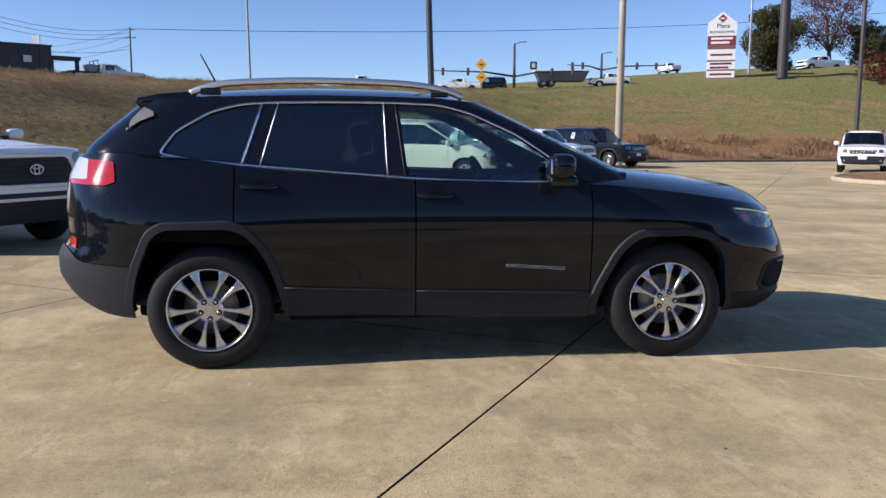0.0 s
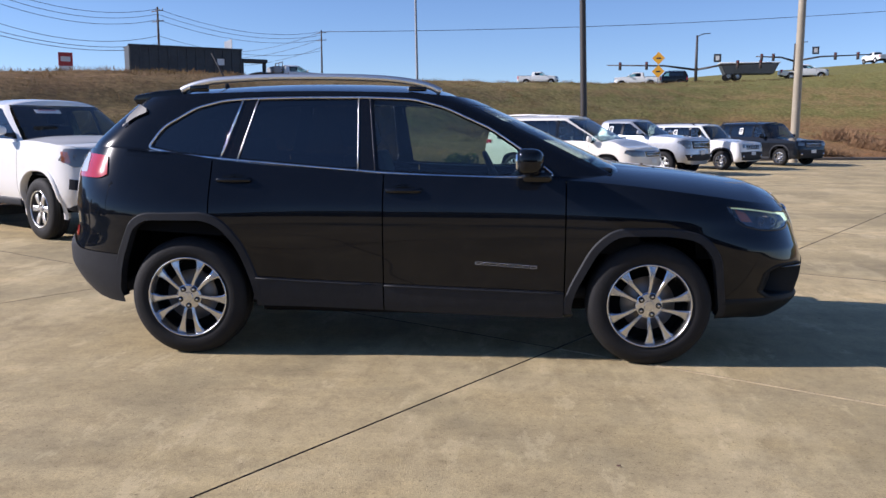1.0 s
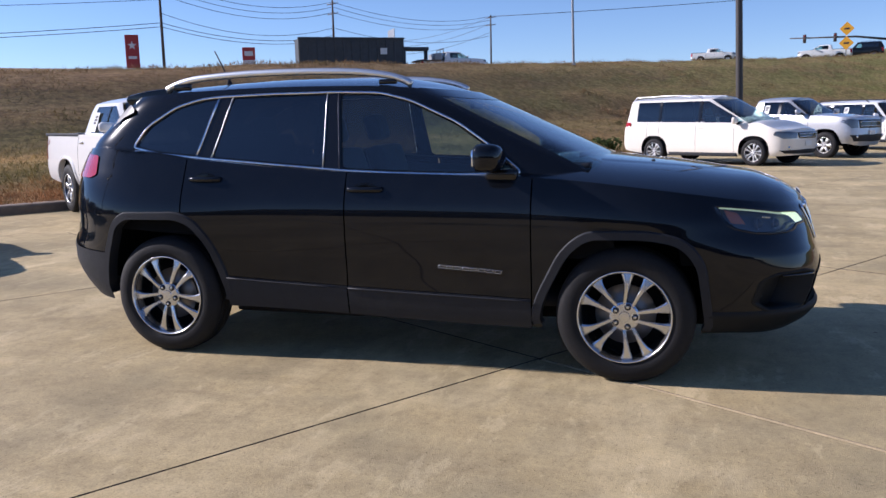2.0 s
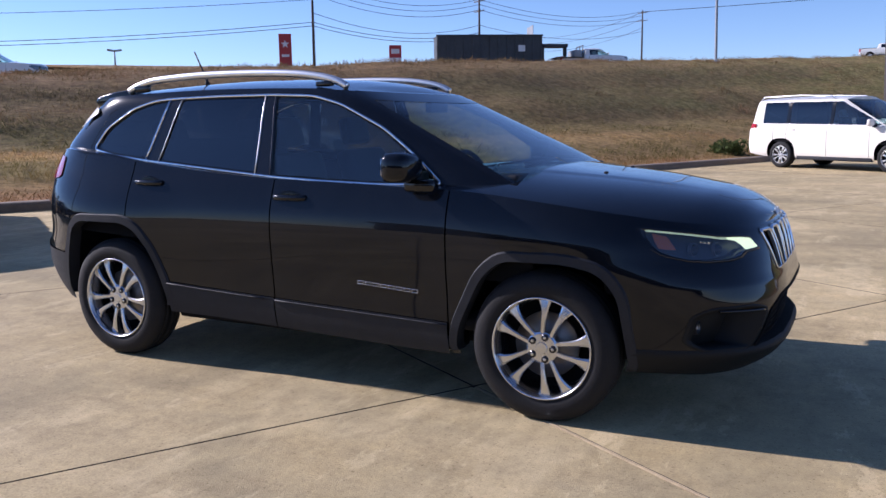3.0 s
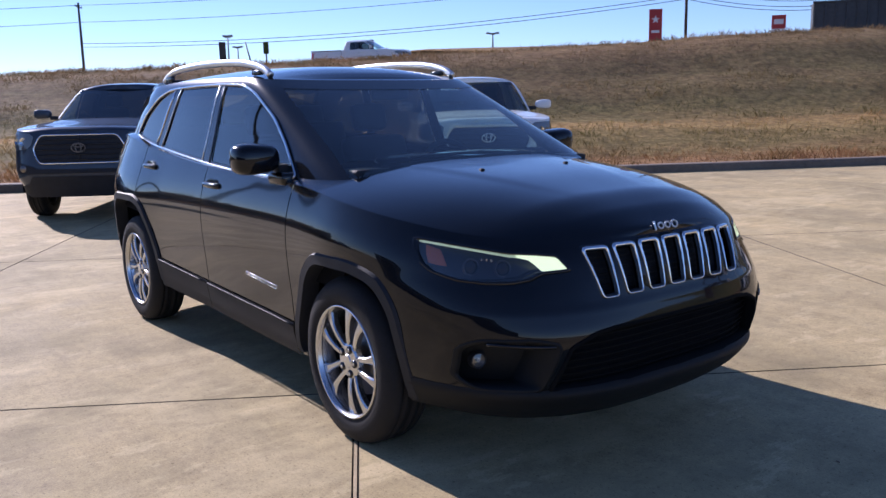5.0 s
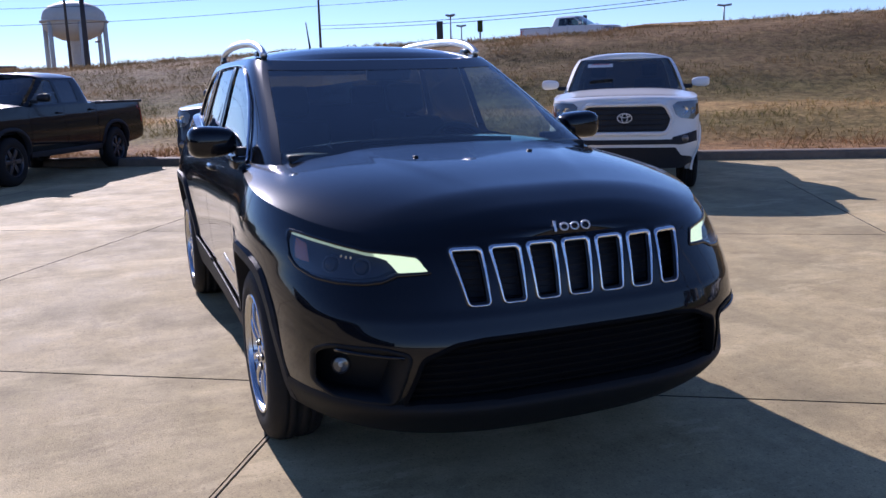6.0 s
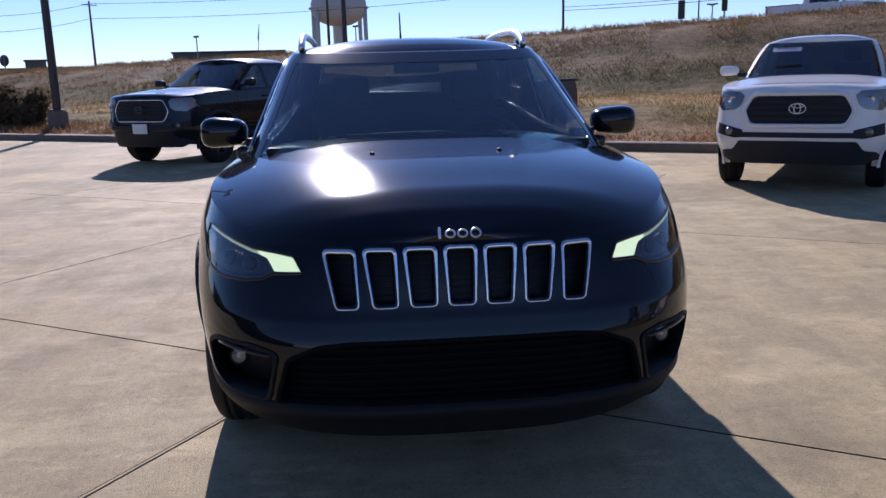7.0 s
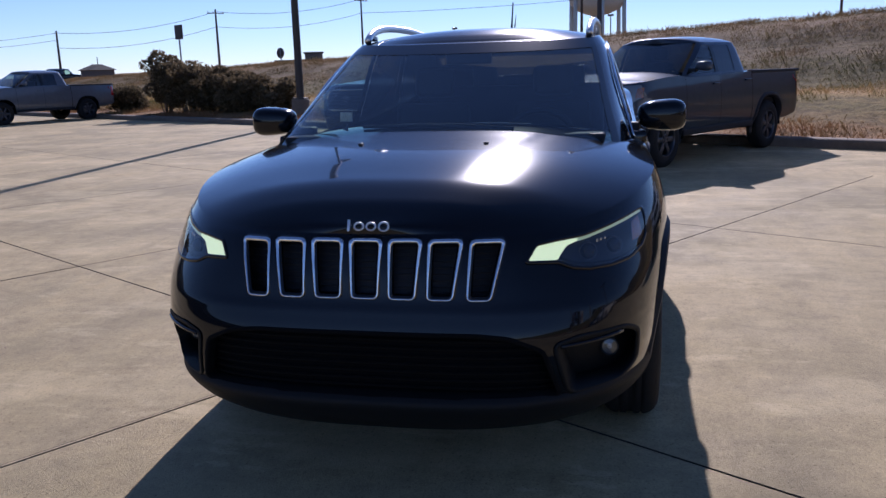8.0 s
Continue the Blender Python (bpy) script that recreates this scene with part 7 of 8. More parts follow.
POLES["far_r"] = Vector((150.0, 190.0, 34.0))
POLES["far_l"] = Vector((-112.0, -120.0, 9.0))
run_cables(["h3", "h1", "h2", "t", "e"], (0.3, 2.2), 0.9, 0.028)
run_cables(["t", "e", "a"], (4.6, 5.0), 1.2, 0.034)
run_cables(["e", "a", "b"], (0.25, 0.9, 1.6, 3.6), 1.6, 0.03)
run_cables(["b", "far_r"], (0.3,), 2.5, 0.05)
run_cables(["b", "c"], (0.3, 1.5, 3.0), 1.2, 0.03)
run_cables(["far_l", "h3"], (0.3, 1.2), 1.0, 0.025)


def text_mesh(words, size, name, mat, parent, m):
    cu = bpy.data.curves.new(name, "FONT")
    cu.body, cu.size, cu.align_x, cu.align_y, cu.extrude = words, size, "CENTER", "CENTER", 0.01
    tmp = new(name, cu)
    me = bpy.data.meshes.new_from_object(tmp.evaluated_get(bpy.context.evaluated_depsgraph_get()))
    bpy.data.objects.remove(tmp)
    me.materials.append(mat)
    ob = new(name, me)
    ob.parent = parent
    ob.matrix_local = m
    return ob


def business_sign():
    x, y = 37.4, 75.3
    z = bank(x, y)
    top = 13.7
    h = top - z
    root = thing("monument_sign", pose(x, y, z, 0, 0, -24), "tall white and maroon business park sign with a gabled top", "sign")
    w = 1.38
    part("pylon", boxed((-w + 0.05, -0.12, -0.4), (w - 0.05, 0.12, h - 1.6), 0.02), M["sign_brown"], root, smooth=False)
    part("gable", prismed([(-w, h - 2.35), (w, h - 2.35), (w, h - 1.1), (0, h), (-w, h - 1.1)], -0.16, 0.16, "y", 0.01), M["sign_white"], root, smooth=False)
    part("diamond", prismed([(0, h - 0.25), (0.42, h - 0.67), (0, h - 1.09), (-0.42, h - 0.67)], -0.18, -0.16), M["maroon"], root, smooth=False)
    part("diamond_mark", prismed([(-0.2, h - 0.6), (0.2, h - 0.6), (0.2, h - 0.74), (-0.2, h - 0.74)], -0.19, -0.18), M["sign_white"], root, smooth=False)
    up = pose(0, 0, 0, 90, 0, 0)
    text_mesh("Place", 0.62, "sign_word", M["ink"], root, pose(0.1, -0.165, h - 1.40) @ up)
    text_mesh("BUSINESS PARK", 0.34, "sign_word", M["ink"], root, pose(0, -0.165, h - 1.98) @ up)
    rows = ((2.4, 3.2, "maroon", 2), (3.65, 4.7, "sign_white", 1), (4.85, 5.6, "sign_white", 2), (5.75, 6.4, "sign_white", 1))
    for a, b, mat, lines in rows:
        part("panel", boxed((-w + 0.04, -0.15, h - b), (w - 0.04, 0.15, h - a), 0.01, 1), M[mat], root, smooth=False)
        for k in range(lines):
            zz = h - a - (b - a) * (k + 0.5) / lines
            part("panel_line", boxed((-w + 0.35, -0.165, zz - 0.10), (w - 0.35 - 0.3 * k, -0.15, zz + 0.10)), M["sign_white"] if mat == "maroon" else M["maroon"], root, smooth=False)
    return root


business_sign()


def plain_sign(x, y, z0, top, w, h, mat, label, yaw, name="road_sign", star=False, post=None):
    """A panel on a post, or a pylon."""
    zb = min(bank(x, y), z0)
    root = thing(name, pose(x, y, zb, 0, 0, yaw), label, "sign")
    t = top - zb
    part("post", tubed([(0, 0, -0.2), (0, 0, t - h * 0.5)], 0.06, 8), post or M["pole_grey"], root)
    part("panel", boxed((-w / 2, -0.08, t - h), (w / 2, 0.08, t), 0.02, 1), mat, root, smooth=False)
    if star:
        pts = []
        for k in range(10):
            r = w * (0.34 if k % 2 == 0 else 0.14)
            a = math.pi / 2 + k * math.pi / 5
            pts.append((r * math.cos(a), t - h * 0.32 + r * math.sin(a)))
        part("star", prismed(pts, -0.10, -0.08), M["sign_white"], root, smooth=False)
        part("stripe", boxed((-w * 0.3, -0.10, t - h * 0.72), (w * 0.3, -0.08, t - h * 0.64)), M["sign_white"], root, smooth=False)
    return root


plain_sign(-55.0, 70.8, 8.0, 10.55, 1.35, 3.4, M["sign_red"], "red filling station pylon with a white star", 35, "pylon_sign", True)
road_sign = plain_sign(-50.4, 86.5, 8.0, 10.2, 1.5, 1.5, M["sign_red"], "small red and white roadside sign on a post", 30)
_h = 10.2 - min(bank(-50.4, 86.5), 8.0)
part("lower_panel", boxed((-0.75, -0.08, _h - 2.5), (0.75, 0.08, _h - 1.52), 0.02, 1), M["sign_white"], road_sign, smooth=False)
part("panel_line", boxed((-0.5, -0.10, _h - 1.0), (0.5, -0.08, _h - 0.45)), M["sign_white"], road_sign, smooth=False)
plain_sign(-53.5, 21.8, 4.2, 5.85, 0.45, 1.25, M["pole_dark"], "dark narrow roadside sign seen nearly edge on", 60)
plain_sign(-48.0, 22.5, 4.4, 5.5, 0.34, 0.75, M["leaf_green"], "small green road sign on a post", 60)
plain_sign(-41.8, 26.8, 4.2, 5.35, 0.22, 0.95, M["pole_dark"], "slim dark marker post sign", 70)
plain_sign(-52.0, -30.4, 2.4, 5.05, 0.85, 1.0, M["pole_dark"], "dark square sign on a post behind the hedge", -120)


def round_sign(x, y, top):
    zb = bank(x, y)
    root = thing("round_sign", pose(x, y, zb, 0, 0, 66), "round dark backed traffic sign on a post", "sign")
    part("post", tubed([(0, 0, -0.2), (0, 0, top - zb)], 0.05, 8), M["pole_grey"], root)
    part("disc", lathe(bmesh.new(), [(0.01, -0.03), (0.40, -0.03), (0.40, 0.0), (0.01, 0.0)], 24, "y", (0, 0, top - zb - 0.35)), M["pole_dark"], root)


round_sign(-57.9, -25.2, 3.35)


def warning_signs(x, y, top):
    z = bank(x, y)
    root = thing("warning_sign", pose(x, y, z, 0, 0, -12), "two yellow diamond warning signs stacked on one post", "sign")
    t = top - z
    part("post", tubed([(0, 0, -0.2), (0, 0, t - 0.4)], 0.05, 8), M["pole_grey"], root)
    for k, zz in enumerate((t - 0.55, t - 1.75)):
        r = 0.58
        part("diamond", prismed([(0, zz + r), (r, zz), (0, zz - r), (-r, zz)], -0.07, -0.05), M["yellow"], root, smooth=False)
        part("symbol", prismed([(-0.2, zz - 0.07), (0.2, zz - 0.07), (0.2, zz + 0.07), (-0.2, zz + 0.07)], -0.08, -0.07), M["ink"], root, smooth=False)


warning_signs(13.3, 75.3, 8.75)


def signal_mast(x, y, top, left, right, zarm, label):
    z = bank(x, y)
    root = thing("traffic_signal", pose(x, y, z, 0, 0, -8), label, "traffic signal")
    t, a = top - z, zarm - z
    part("shaft", tubed([(0, 0, -0.3), (0, 0, t)], [0.2, 0.12], 10), M["pole_dark"], root)
    part("lamp_arm", tubed([(0, 0, t - 0.1), (0.6, 0, t + 0.15), (1.4, 0, t + 0.2)], 0.05, 6), M["pole_dark"], root)
    for ext in (left, right):
        part("mast_arm", tubed([(0, 0, a - 0.5), (ext * 0.35, 0, a), (ext, 0, a + 0.15)], [0.13, 0.10, 0.06], 8), M["pole_dark"], root)
        for k in (0.55, 0.85):
            head = part("signal_head", boxed((ext * k - 0.16, -0.16, a - 0.42), (ext * k + 0.16, 0.10, a + 0.46), 0.03), M["pole_dark"], root)
            for j, mat in enumerate(("maroon", "sign_brown", "pole_dark")):
                part("signal_lens", lathe(bmesh.new(), [(0.01, -0.19), (0.10, -0.18), (0.11, -0.16)], 14, "y", (ext * k, 0, a + 0.30 - j * 0.28)), M[mat], head)
    part("arm_sign", boxed((right * 0.28 - 0.4, -0.1, a + 0.3), (right * 0.28 + 0.4, -0.04, a + 1.2), 0.02, 1), M["ink"], root, smooth=False)
    part("arm_sign_mark", boxed((right * 0.28 - 0.2, -0.12, a + 0.5), (right * 0.28 + 0.2, -0.1, a + 1.0), 0.02, 1), M["sign_white"], root, smooth=False)


signal_mast(20.1, 92.3, 12.1, -9.8, 8.0, 8.85, "dark traffic signal mast with two long arms and signal heads")
signal_mast(34.0, 103.0, 12.2, -4.5, 8.4, 10.6, "dark traffic signal mast with a short and a long arm")


def street_lamp(x, y, top):
    z = bank(x, y)
    root = thing("street_lamp", pose(x, y, z, 0, 0, 50), "twin-headed street lamp on a thin pole", "street lamp", "twin street lamps")
    t = top - z
    part("shaft", tubed([(0, 0, -0.2), (0, 0, t)], [0.10, 0.07], 8), M["pole_grey"], root)
    for s in (-1, 1):
        part("lamp_head", boxed((s * 0.55 - 0.4, -0.15, t - 0.1), (s * 0.55 + 0.4, 0.15, t + 0.1), 0.03, 1, pose(0, 0, 0, 0, s * -8, 0)), M["pole_grey"], root)


for x, y, top in ((-78.5, 33.0, 8.3), (-110.0, -1.0, 7.6), (-112.0, -22.0, 6.8), (-92.0, 40.0, 8.2), (-70.0, 61.0, 8.8)):
    street_lamp(x, y, top)


def water_tower():
    x, y = -172.0, -4.6
    z = bank(x, y) - 1.0
    root = thing("water_tower", pose(x, y, z), "pale rounded water tower on slim legs", "water tower")
    c = 11.4 - z
    r = 5.6
    prof = [(0.8, c - 0.4), (2.4, c - 0.1), (4.4, c + 0.8), (5.4, c + 2.0), (r, c + 2.8), (r, c + 4.0), (5.3, c + 5.0), (4.2, c + 6.0), (2.3, c + 6.7), (0.05, c + 7.0)]
    part("tank", lathe(bmesh.new(), prof, 40, "z"), M["tower"], root)
    part("riser", lathe(bmesh.new(), [(0.95, -1), (0.85, c - 1.5), (1.6, c + 0.2)], 20, "z"), M["tower"], root)
    for k in range(6):
        a = k * math.pi / 3 + 0.2
        part("leg", tubed([(5.6 * math.cos(a), 5.6 * math.sin(a), -1), (5.5 * math.cos(a), 5.5 * math.sin(a), c + 3.2)], 0.42, 10), M["tower"], root)
    ring = [(r * 1.04 * math.cos(a), r * 1.04 * math.sin(a), c + 3.2) for a in np.linspace(0, 2 * math.pi, 40, endpoint=False)]
    part("balcony", tubed(ring, 0.22, 6, True), M["tower"], root)


water_tower()


def low_building(x, y, yaw, lx, ly, h, label, roof=None):
    z = bank(x, y) - 0.6
    root = thing("building", pose(x, y, z, 0, 0, yaw), label, "building")
    part("wall", boxed((-lx / 2, -ly / 2, 0), (lx / 2, ly / 2, h), 0.03, 1), M["brick"], root, smooth=False)
    part("roof", boxed((-lx / 2 - 0.2, -ly / 2 - 0.2, h), (lx / 2 + 0.2, ly / 2 + 0.2, h + 0.25), 0.03, 1), roof or M["pole_dark"], root, smooth=False)
    for k in range(int(lx // 3)):
        wx = -lx / 2 + 1.5 + 3 * k
        part("window", boxed((wx - 0.6, -ly / 2 - 0.02, h * 0.4), (wx + 0.6, -ly / 2 + 0.02, h * 0.8)), M["gloss_black"], root, smooth=False)


low_building(-128.0, -20.0, 94, 16.0, 8.0, 2.2, "long low flat-roofed building beyond the road")
low_building(-120.0, -38.0, 94, 24.0, 8.0, 0.9, "far low flat building")
low_building(-135.9, -51.5, 110, 3.0, 3.0, 5.3 - bank(-135.9, -51.5), "small dark box building far beyond the road", M["asphalt"])


def pavilion(x, y, yaw, eave, w):
    """A low building with a hipped roof and a mast on its ridge."""
    z = bank(x, y) - 0.5
    root = thing("building", pose(x, y, z, 0, 0, yaw), "low dark building with a hipped roof and a mast", "building")
    e, t = eave - z, eave - z + 0.55
    part("wall", boxed((-w / 2, -w / 2, 0), (w / 2, w / 2, e), 0.02, 1), M["brick"], root, smooth=False)
    bm = bmesh.new()
    low_ = [bm.verts.new((sx * (w / 2 + 0.25), sy * (w / 2 + 0.25), e - 0.05)) for sx, sy in ((-1, -1), (1, -1), (1, 1), (-1, 1))]
    ridge = [bm.verts.new((sx * w * 0.14, 0, t)) for sx in (-1, 1)]
    for f in ((low_[0], low_[1], ridge[1], ridge[0]), (low_[2], low_[3], ridge[0], ridge[1]), (low_[1], low_[2], ridge[1]), (low_[3], low_[0], ridge[0]), tuple(low_[::-1])):
        bm.faces.new(f)
    roof = part("roof", bm, M["asphalt"], root, smooth=False)
    part("mast", tubed([(0.1, 0, t - 0.1), (0.1, 0, t + 0.75)], 0.05, 6), M["pole_dark"], roof)


pavilion(-77.5, -54.3, 124, 2.45, 3.3)


def flag_pole(x, y, z0, top):
    root = thing("flag_pole", pose(x, y, z0), "slim leaning pole with a furled flag", "flag pole")
    h = top - z0
    part("shaft", tubed([(0, -0.2, 0), (0, 0.35, h)], [0.07, 0.04], 8), M["pole_dark"], root)
    part("flag", prismed([(0.33, h - 0.1), (-0.05, h - 2.2), (0.02, h - 2.6), (0.22, h - 1.9)], -0.05, 0.05, "x", 0.01), M["pole_dark"], root)


flag_pole(-134.0, -16.6, bank(-134.0, -16.6) - 0.2, 9.6)


# ---- trees and shrubs ----


def leaf_cloud(blobs, count, size, seed, flat_=0.7):
    """Many small leaf quads scattered through lumpy volumes, as one mesh."""
    rng = np.random.default_rng(seed)
    weights = np.array([b[3] ** 2 for b in blobs])
    pick = rng.choice(len(blobs), count, p=weights / weights.sum())
    bl = np.array(blobs)[pick]
    d = rng.normal(size=(count, 3))
    d /= np.linalg.norm(d, axis=1)[:, None]
    rad = bl[:, 3] * (0.55 + 0.5 * rng.random(count) ** 0.6)
    c = bl[:, :3] + d * rad[:, None] * np.array([1, 1, flat_])
    u = rng.normal(size=(count, 3))
    u /= np.linalg.norm(u, axis=1)[:, None]
    v = np.cross(u, rng.normal(size=(count, 3)))
    v /= np.linalg.norm(v, axis=1)[:, None]
    s = size * (0.5 + rng.random(count))[:, None]
    pts = np.stack([c - u * s, c - v * s * 0.5, c + u * s, c + v * s * 0.5], 1).reshape(-1, 3)
    me = bpy.data.meshes.new("leaves")
    me.from_pydata([tuple(p) for p in pts], [], [(4 * i, 4 * i + 1, 4 * i + 2, 4 * i + 3) for i in range(count)])
    return me


def tree(x, y, z, h, spread, mat, label, seed, low=0.22, count=5000, size=0.16, puff=1.0):
    """A tree with several stems; low is where its crown begins, as a share of its height."""
    rng = np.random.default_rng(seed)
    root = thing("tree", pose(x, y, z), label, "tree")
    bm = bmesh.new()
    fork = h * max(0.06, low * 0.6)
    tube(bm, [(0, 0, -0.3), (0.05, 0.02, fork * 0.5), (0.0, 0.05, fork)], [h * 0.034, h * 0.028, h * 0.024], 9)
    blobs = []
    for k in range(15):
        a = 2.4 * k + rng.random() * 0.5
        up = (k + 0.5) / 15
        wide = math.sin(math.pi * (0.16 + 0.74 * up)) ** 0.7
        r = spread * wide * (0.35 + 0.50 * rng.random())
        end = Vector((r * math.cos(a), r * math.sin(a), h * (low + (0.95 - low) * up)))
        mid = Vector((end.x * 0.45, end.y * 0.45, fork + (end.z - fork) * 0.5))
        tube(bm, [(0, 0.05, fork), mid, end], [h * 0.012, h * 0.008, h * 0.003], 6)
        for j in range(3):
            t = end + Vector(rng.normal(size=3) * spread * 0.20)
            tube(bm, [mid.lerp(end, 0.6), t], [h * 0.004, h * 0.0015], 5)
            blobs.append((t.x, t.y, t.z, puff * spread * (0.20 + 0.16 * rng.random())))
        blobs.append((end.x, end.y, end.z, puff * spread * (0.26 + 0.16 * rng.random())))
    part("trunk", bm, M["bark"], root)
    me = leaf_cloud(blobs, count, size, seed, 0.85)
    me.materials.append(mat)
    ob = new("crown", me)
    ob.parent = root


tree(58.6, 105.0, bank(58.6, 105.0) - 0.3, 8.2, 4.1, M["leaf_olive"], "olive-leaved tree with a broad low crown on the hill", 3, 0.16, 30000, 0.13)
tree(66.0, 103.4, bank(66.0, 103.4), 10.6, 5.2, M["leaf_red"], "thin russet autumn tree with showing limbs", 5, 0.34, 15000, 0.10, 0.9)
tree(71.4, 102.5, bank(71.4, 102.5) - 0.6, 5.8, 3.6, M["leaf_olive"], "smaller olive-leaved tree on the hill", 8, 0.10, 20000, 0.12)

def shrub(x, y, z, r, h, mat, label, seed, count=2600, size=0.06, name="shrub"):
    rng = np.random.default_rng(seed)
    root = thing(name, pose(x, y, z), label, "shrub", "lot edge shrubs")
    bm = bmesh.new()
    blobs = []
    for k in range(12):
        a = 2.4 * k
        q = r * (0.15 + 0.7 * rng.random())
        p = Vector((q * math.cos(a), q * math.sin(a), h * (0.35 + 0.5 * rng.random())))
        tube(bm, [(0.2 * p.x, 0.2 * p.y, -0.1), p * 0.6, p], [0.025, 0.016, 0.006], 5)
        blobs.append((p.x, p.y, p.z, r * (0.26 + 0.16 * rng.random())))
        blobs.append((p.x * 0.9, p.y * 0.9, p.z * 0.5, r * 0.28))
    part("stem", bm, M["bark"], root)
    me = leaf_cloud(blobs, count, size, seed, 0.9)
    me.materials.append(mat)
    ob = new("foliage", me)
    ob.parent = root


for k, (s, c, r, h) in enumerate(((-25.5, -11.9, 0.95, 2.3), (-24.3, -12.1, 1.0, 2.25), (-23.1, -12.2, 0.95, 1.7), (-22.0, -12.3, 1.0, 1.65), (-20.8, -12.4, 0.9, 1.5), (-28.4, -11.9, 0.95, 0.95), (-19.6, -12.5, 0.8, 1.2))):
    x, y = lot(s, c)
    shrub(x, y, 0.12, r, h, M["leaf_shrub"], "brownish straggly hedge shrub at the lot's edge", 20 + k, 6000)
shrub(-1.45, 22.6, 0.13, 0.66, 0.42, M["leaf_green"], "low green weedy shrub behind the kerb", 40, 1500)
shrub(52.2, 71.5, bank(52.2, 71.5) - 0.1, 2.2, 3.0, M["leaf_red"], "russet bush on the hillside", 44, 2000, 0.12)

# ---- an unseen wall added behind the lot for reflections, and a planted island ----


def back_wall():
    root = thing("wall_south", pose(4.0, -42.0, 0), "unseen plain wall added behind the lot for reflections", "wall", kind="structure")
    part("wall", boxed((-30, -9, -0.1), (46, 0, 4.6), 0.05, 1), M["brick"], root, smooth=False)
    # gloss black band, added so that the car's side mirrors something dark
    part("window_band", boxed((-28, -0.02, 0.3), (44, 0.03, 3.9)), M["gloss_black"], root, smooth=False)
    part("roof", boxed((-30.3, -9.3, 4.6), (46.3, 0.5, 5.1), 0.05, 1), M["pole_dark"], root, smooth=False)


back_wall()


def island(x, y, yaw, lx, ly):
    root = thing("planting_island", pose(x, y, 0, 0, 0, yaw), "kerbed island of short grass in the lot", "island", kind="structure")
    ring = rounded([(-lx, -ly), (lx, -ly), (lx, ly), (-lx, ly)], ly * 0.95, 8)
    bm = bmesh.new()
    prism(bm, ring, -0.05, 0.12, "z")
    part("turf", bm, M["turf"], root, smooth=False)
    part("island_kerb", tubed([(p[0], p[1], 0.07) for p in ring], 0.085, 8, True), M["pale_kerb"], root)


island(20.6, 17.0, -43, 5.8, 4.4)

# ---- grass on the bank ----


def build_grass():
    rng = np.random.default_rng(7)
    seg = [i for i in range(len(LINE) - 1) if -42 < LINE[i][0] < 34 and LINE[i][1] < 60]
    lens = np.array([np.linalg.norm(LINE_XY[i + 1] - LINE_XY[i]) for i in seg])
    lens *= np.array([2.3 if LINE[i][0] < -8 else 1.0 for i in seg])       # thickest on the low western bank
    total = 130000
    pts, faces = [], []
    pick = rng.choice(len(seg), total, p=lens / lens.sum())
    for n in range(total):
        i = seg[pick[n]]
        t = rng.random()
        p = LINE_XY[i] * (1 - t) + LINE_XY[i + 1] * t
        br, h, sl = LINE[i][2], LINE[i][3], LINE[i][4]
        crest = rng.random() < 0.20
        d = br * (0.93 + 0.12 * rng.random()) if crest else 0.22 + (br * 0.97) * rng.random() ** 1.25
        x, y = p + LINE_N[i] * d
        dense = noise.noise((x * 0.5, y * 0.5, 9.0))
        if dense < -0.25 and not crest:
            continue
        z = rise(d, br, h, sl) + 0.10 * noise.noise((x * 0.35, y * 0.35, 0)) + 0.05 * noise.noise((x * 1.1, y * 1.1, 4)) - 0.03
        tall = (0.05 + 0.12 * rng.random() ** 2) * (1.0 + 0.8 * dense) if not crest else 0.05 + 0.20 * rng.random() ** 3
        for _ in range(4):
            a = rng.random() * 6.283
            lean = 0.7 * rng.random() * tall
            w = (0.002 if crest else 0.004) + (0.003 if crest else 0.007) * rng.random()
            bx, by = x + 0.15 * rng.normal(), y + 0.15 * rng.normal()
            ca, sa = math.cos(a), math.sin(a)
            k = len(pts)
            hh = tall * (0.6 + 0.5 * rng.random())
            pts += [(bx - w * sa, by + w * ca, z), (bx + w * sa, by - w * ca, z), (bx + 0.4 * lean * ca, by + 0.4 * lean * sa, z + 0.65 * hh), (bx + lean * ca, by + lean * sa, z + hh)]
            faces += [(k, k + 1, k + 2), (k + 2, k + 1, k + 3)]
    me = bpy.data.meshes.new("grass")
    me.from_pydata(pts, [], faces)
    me.materials.append(M["straw"])
    return tagged(new("grass", me), "dry tawny grass with green patches on the bank", "grass", kind="stuff")


build_grass()


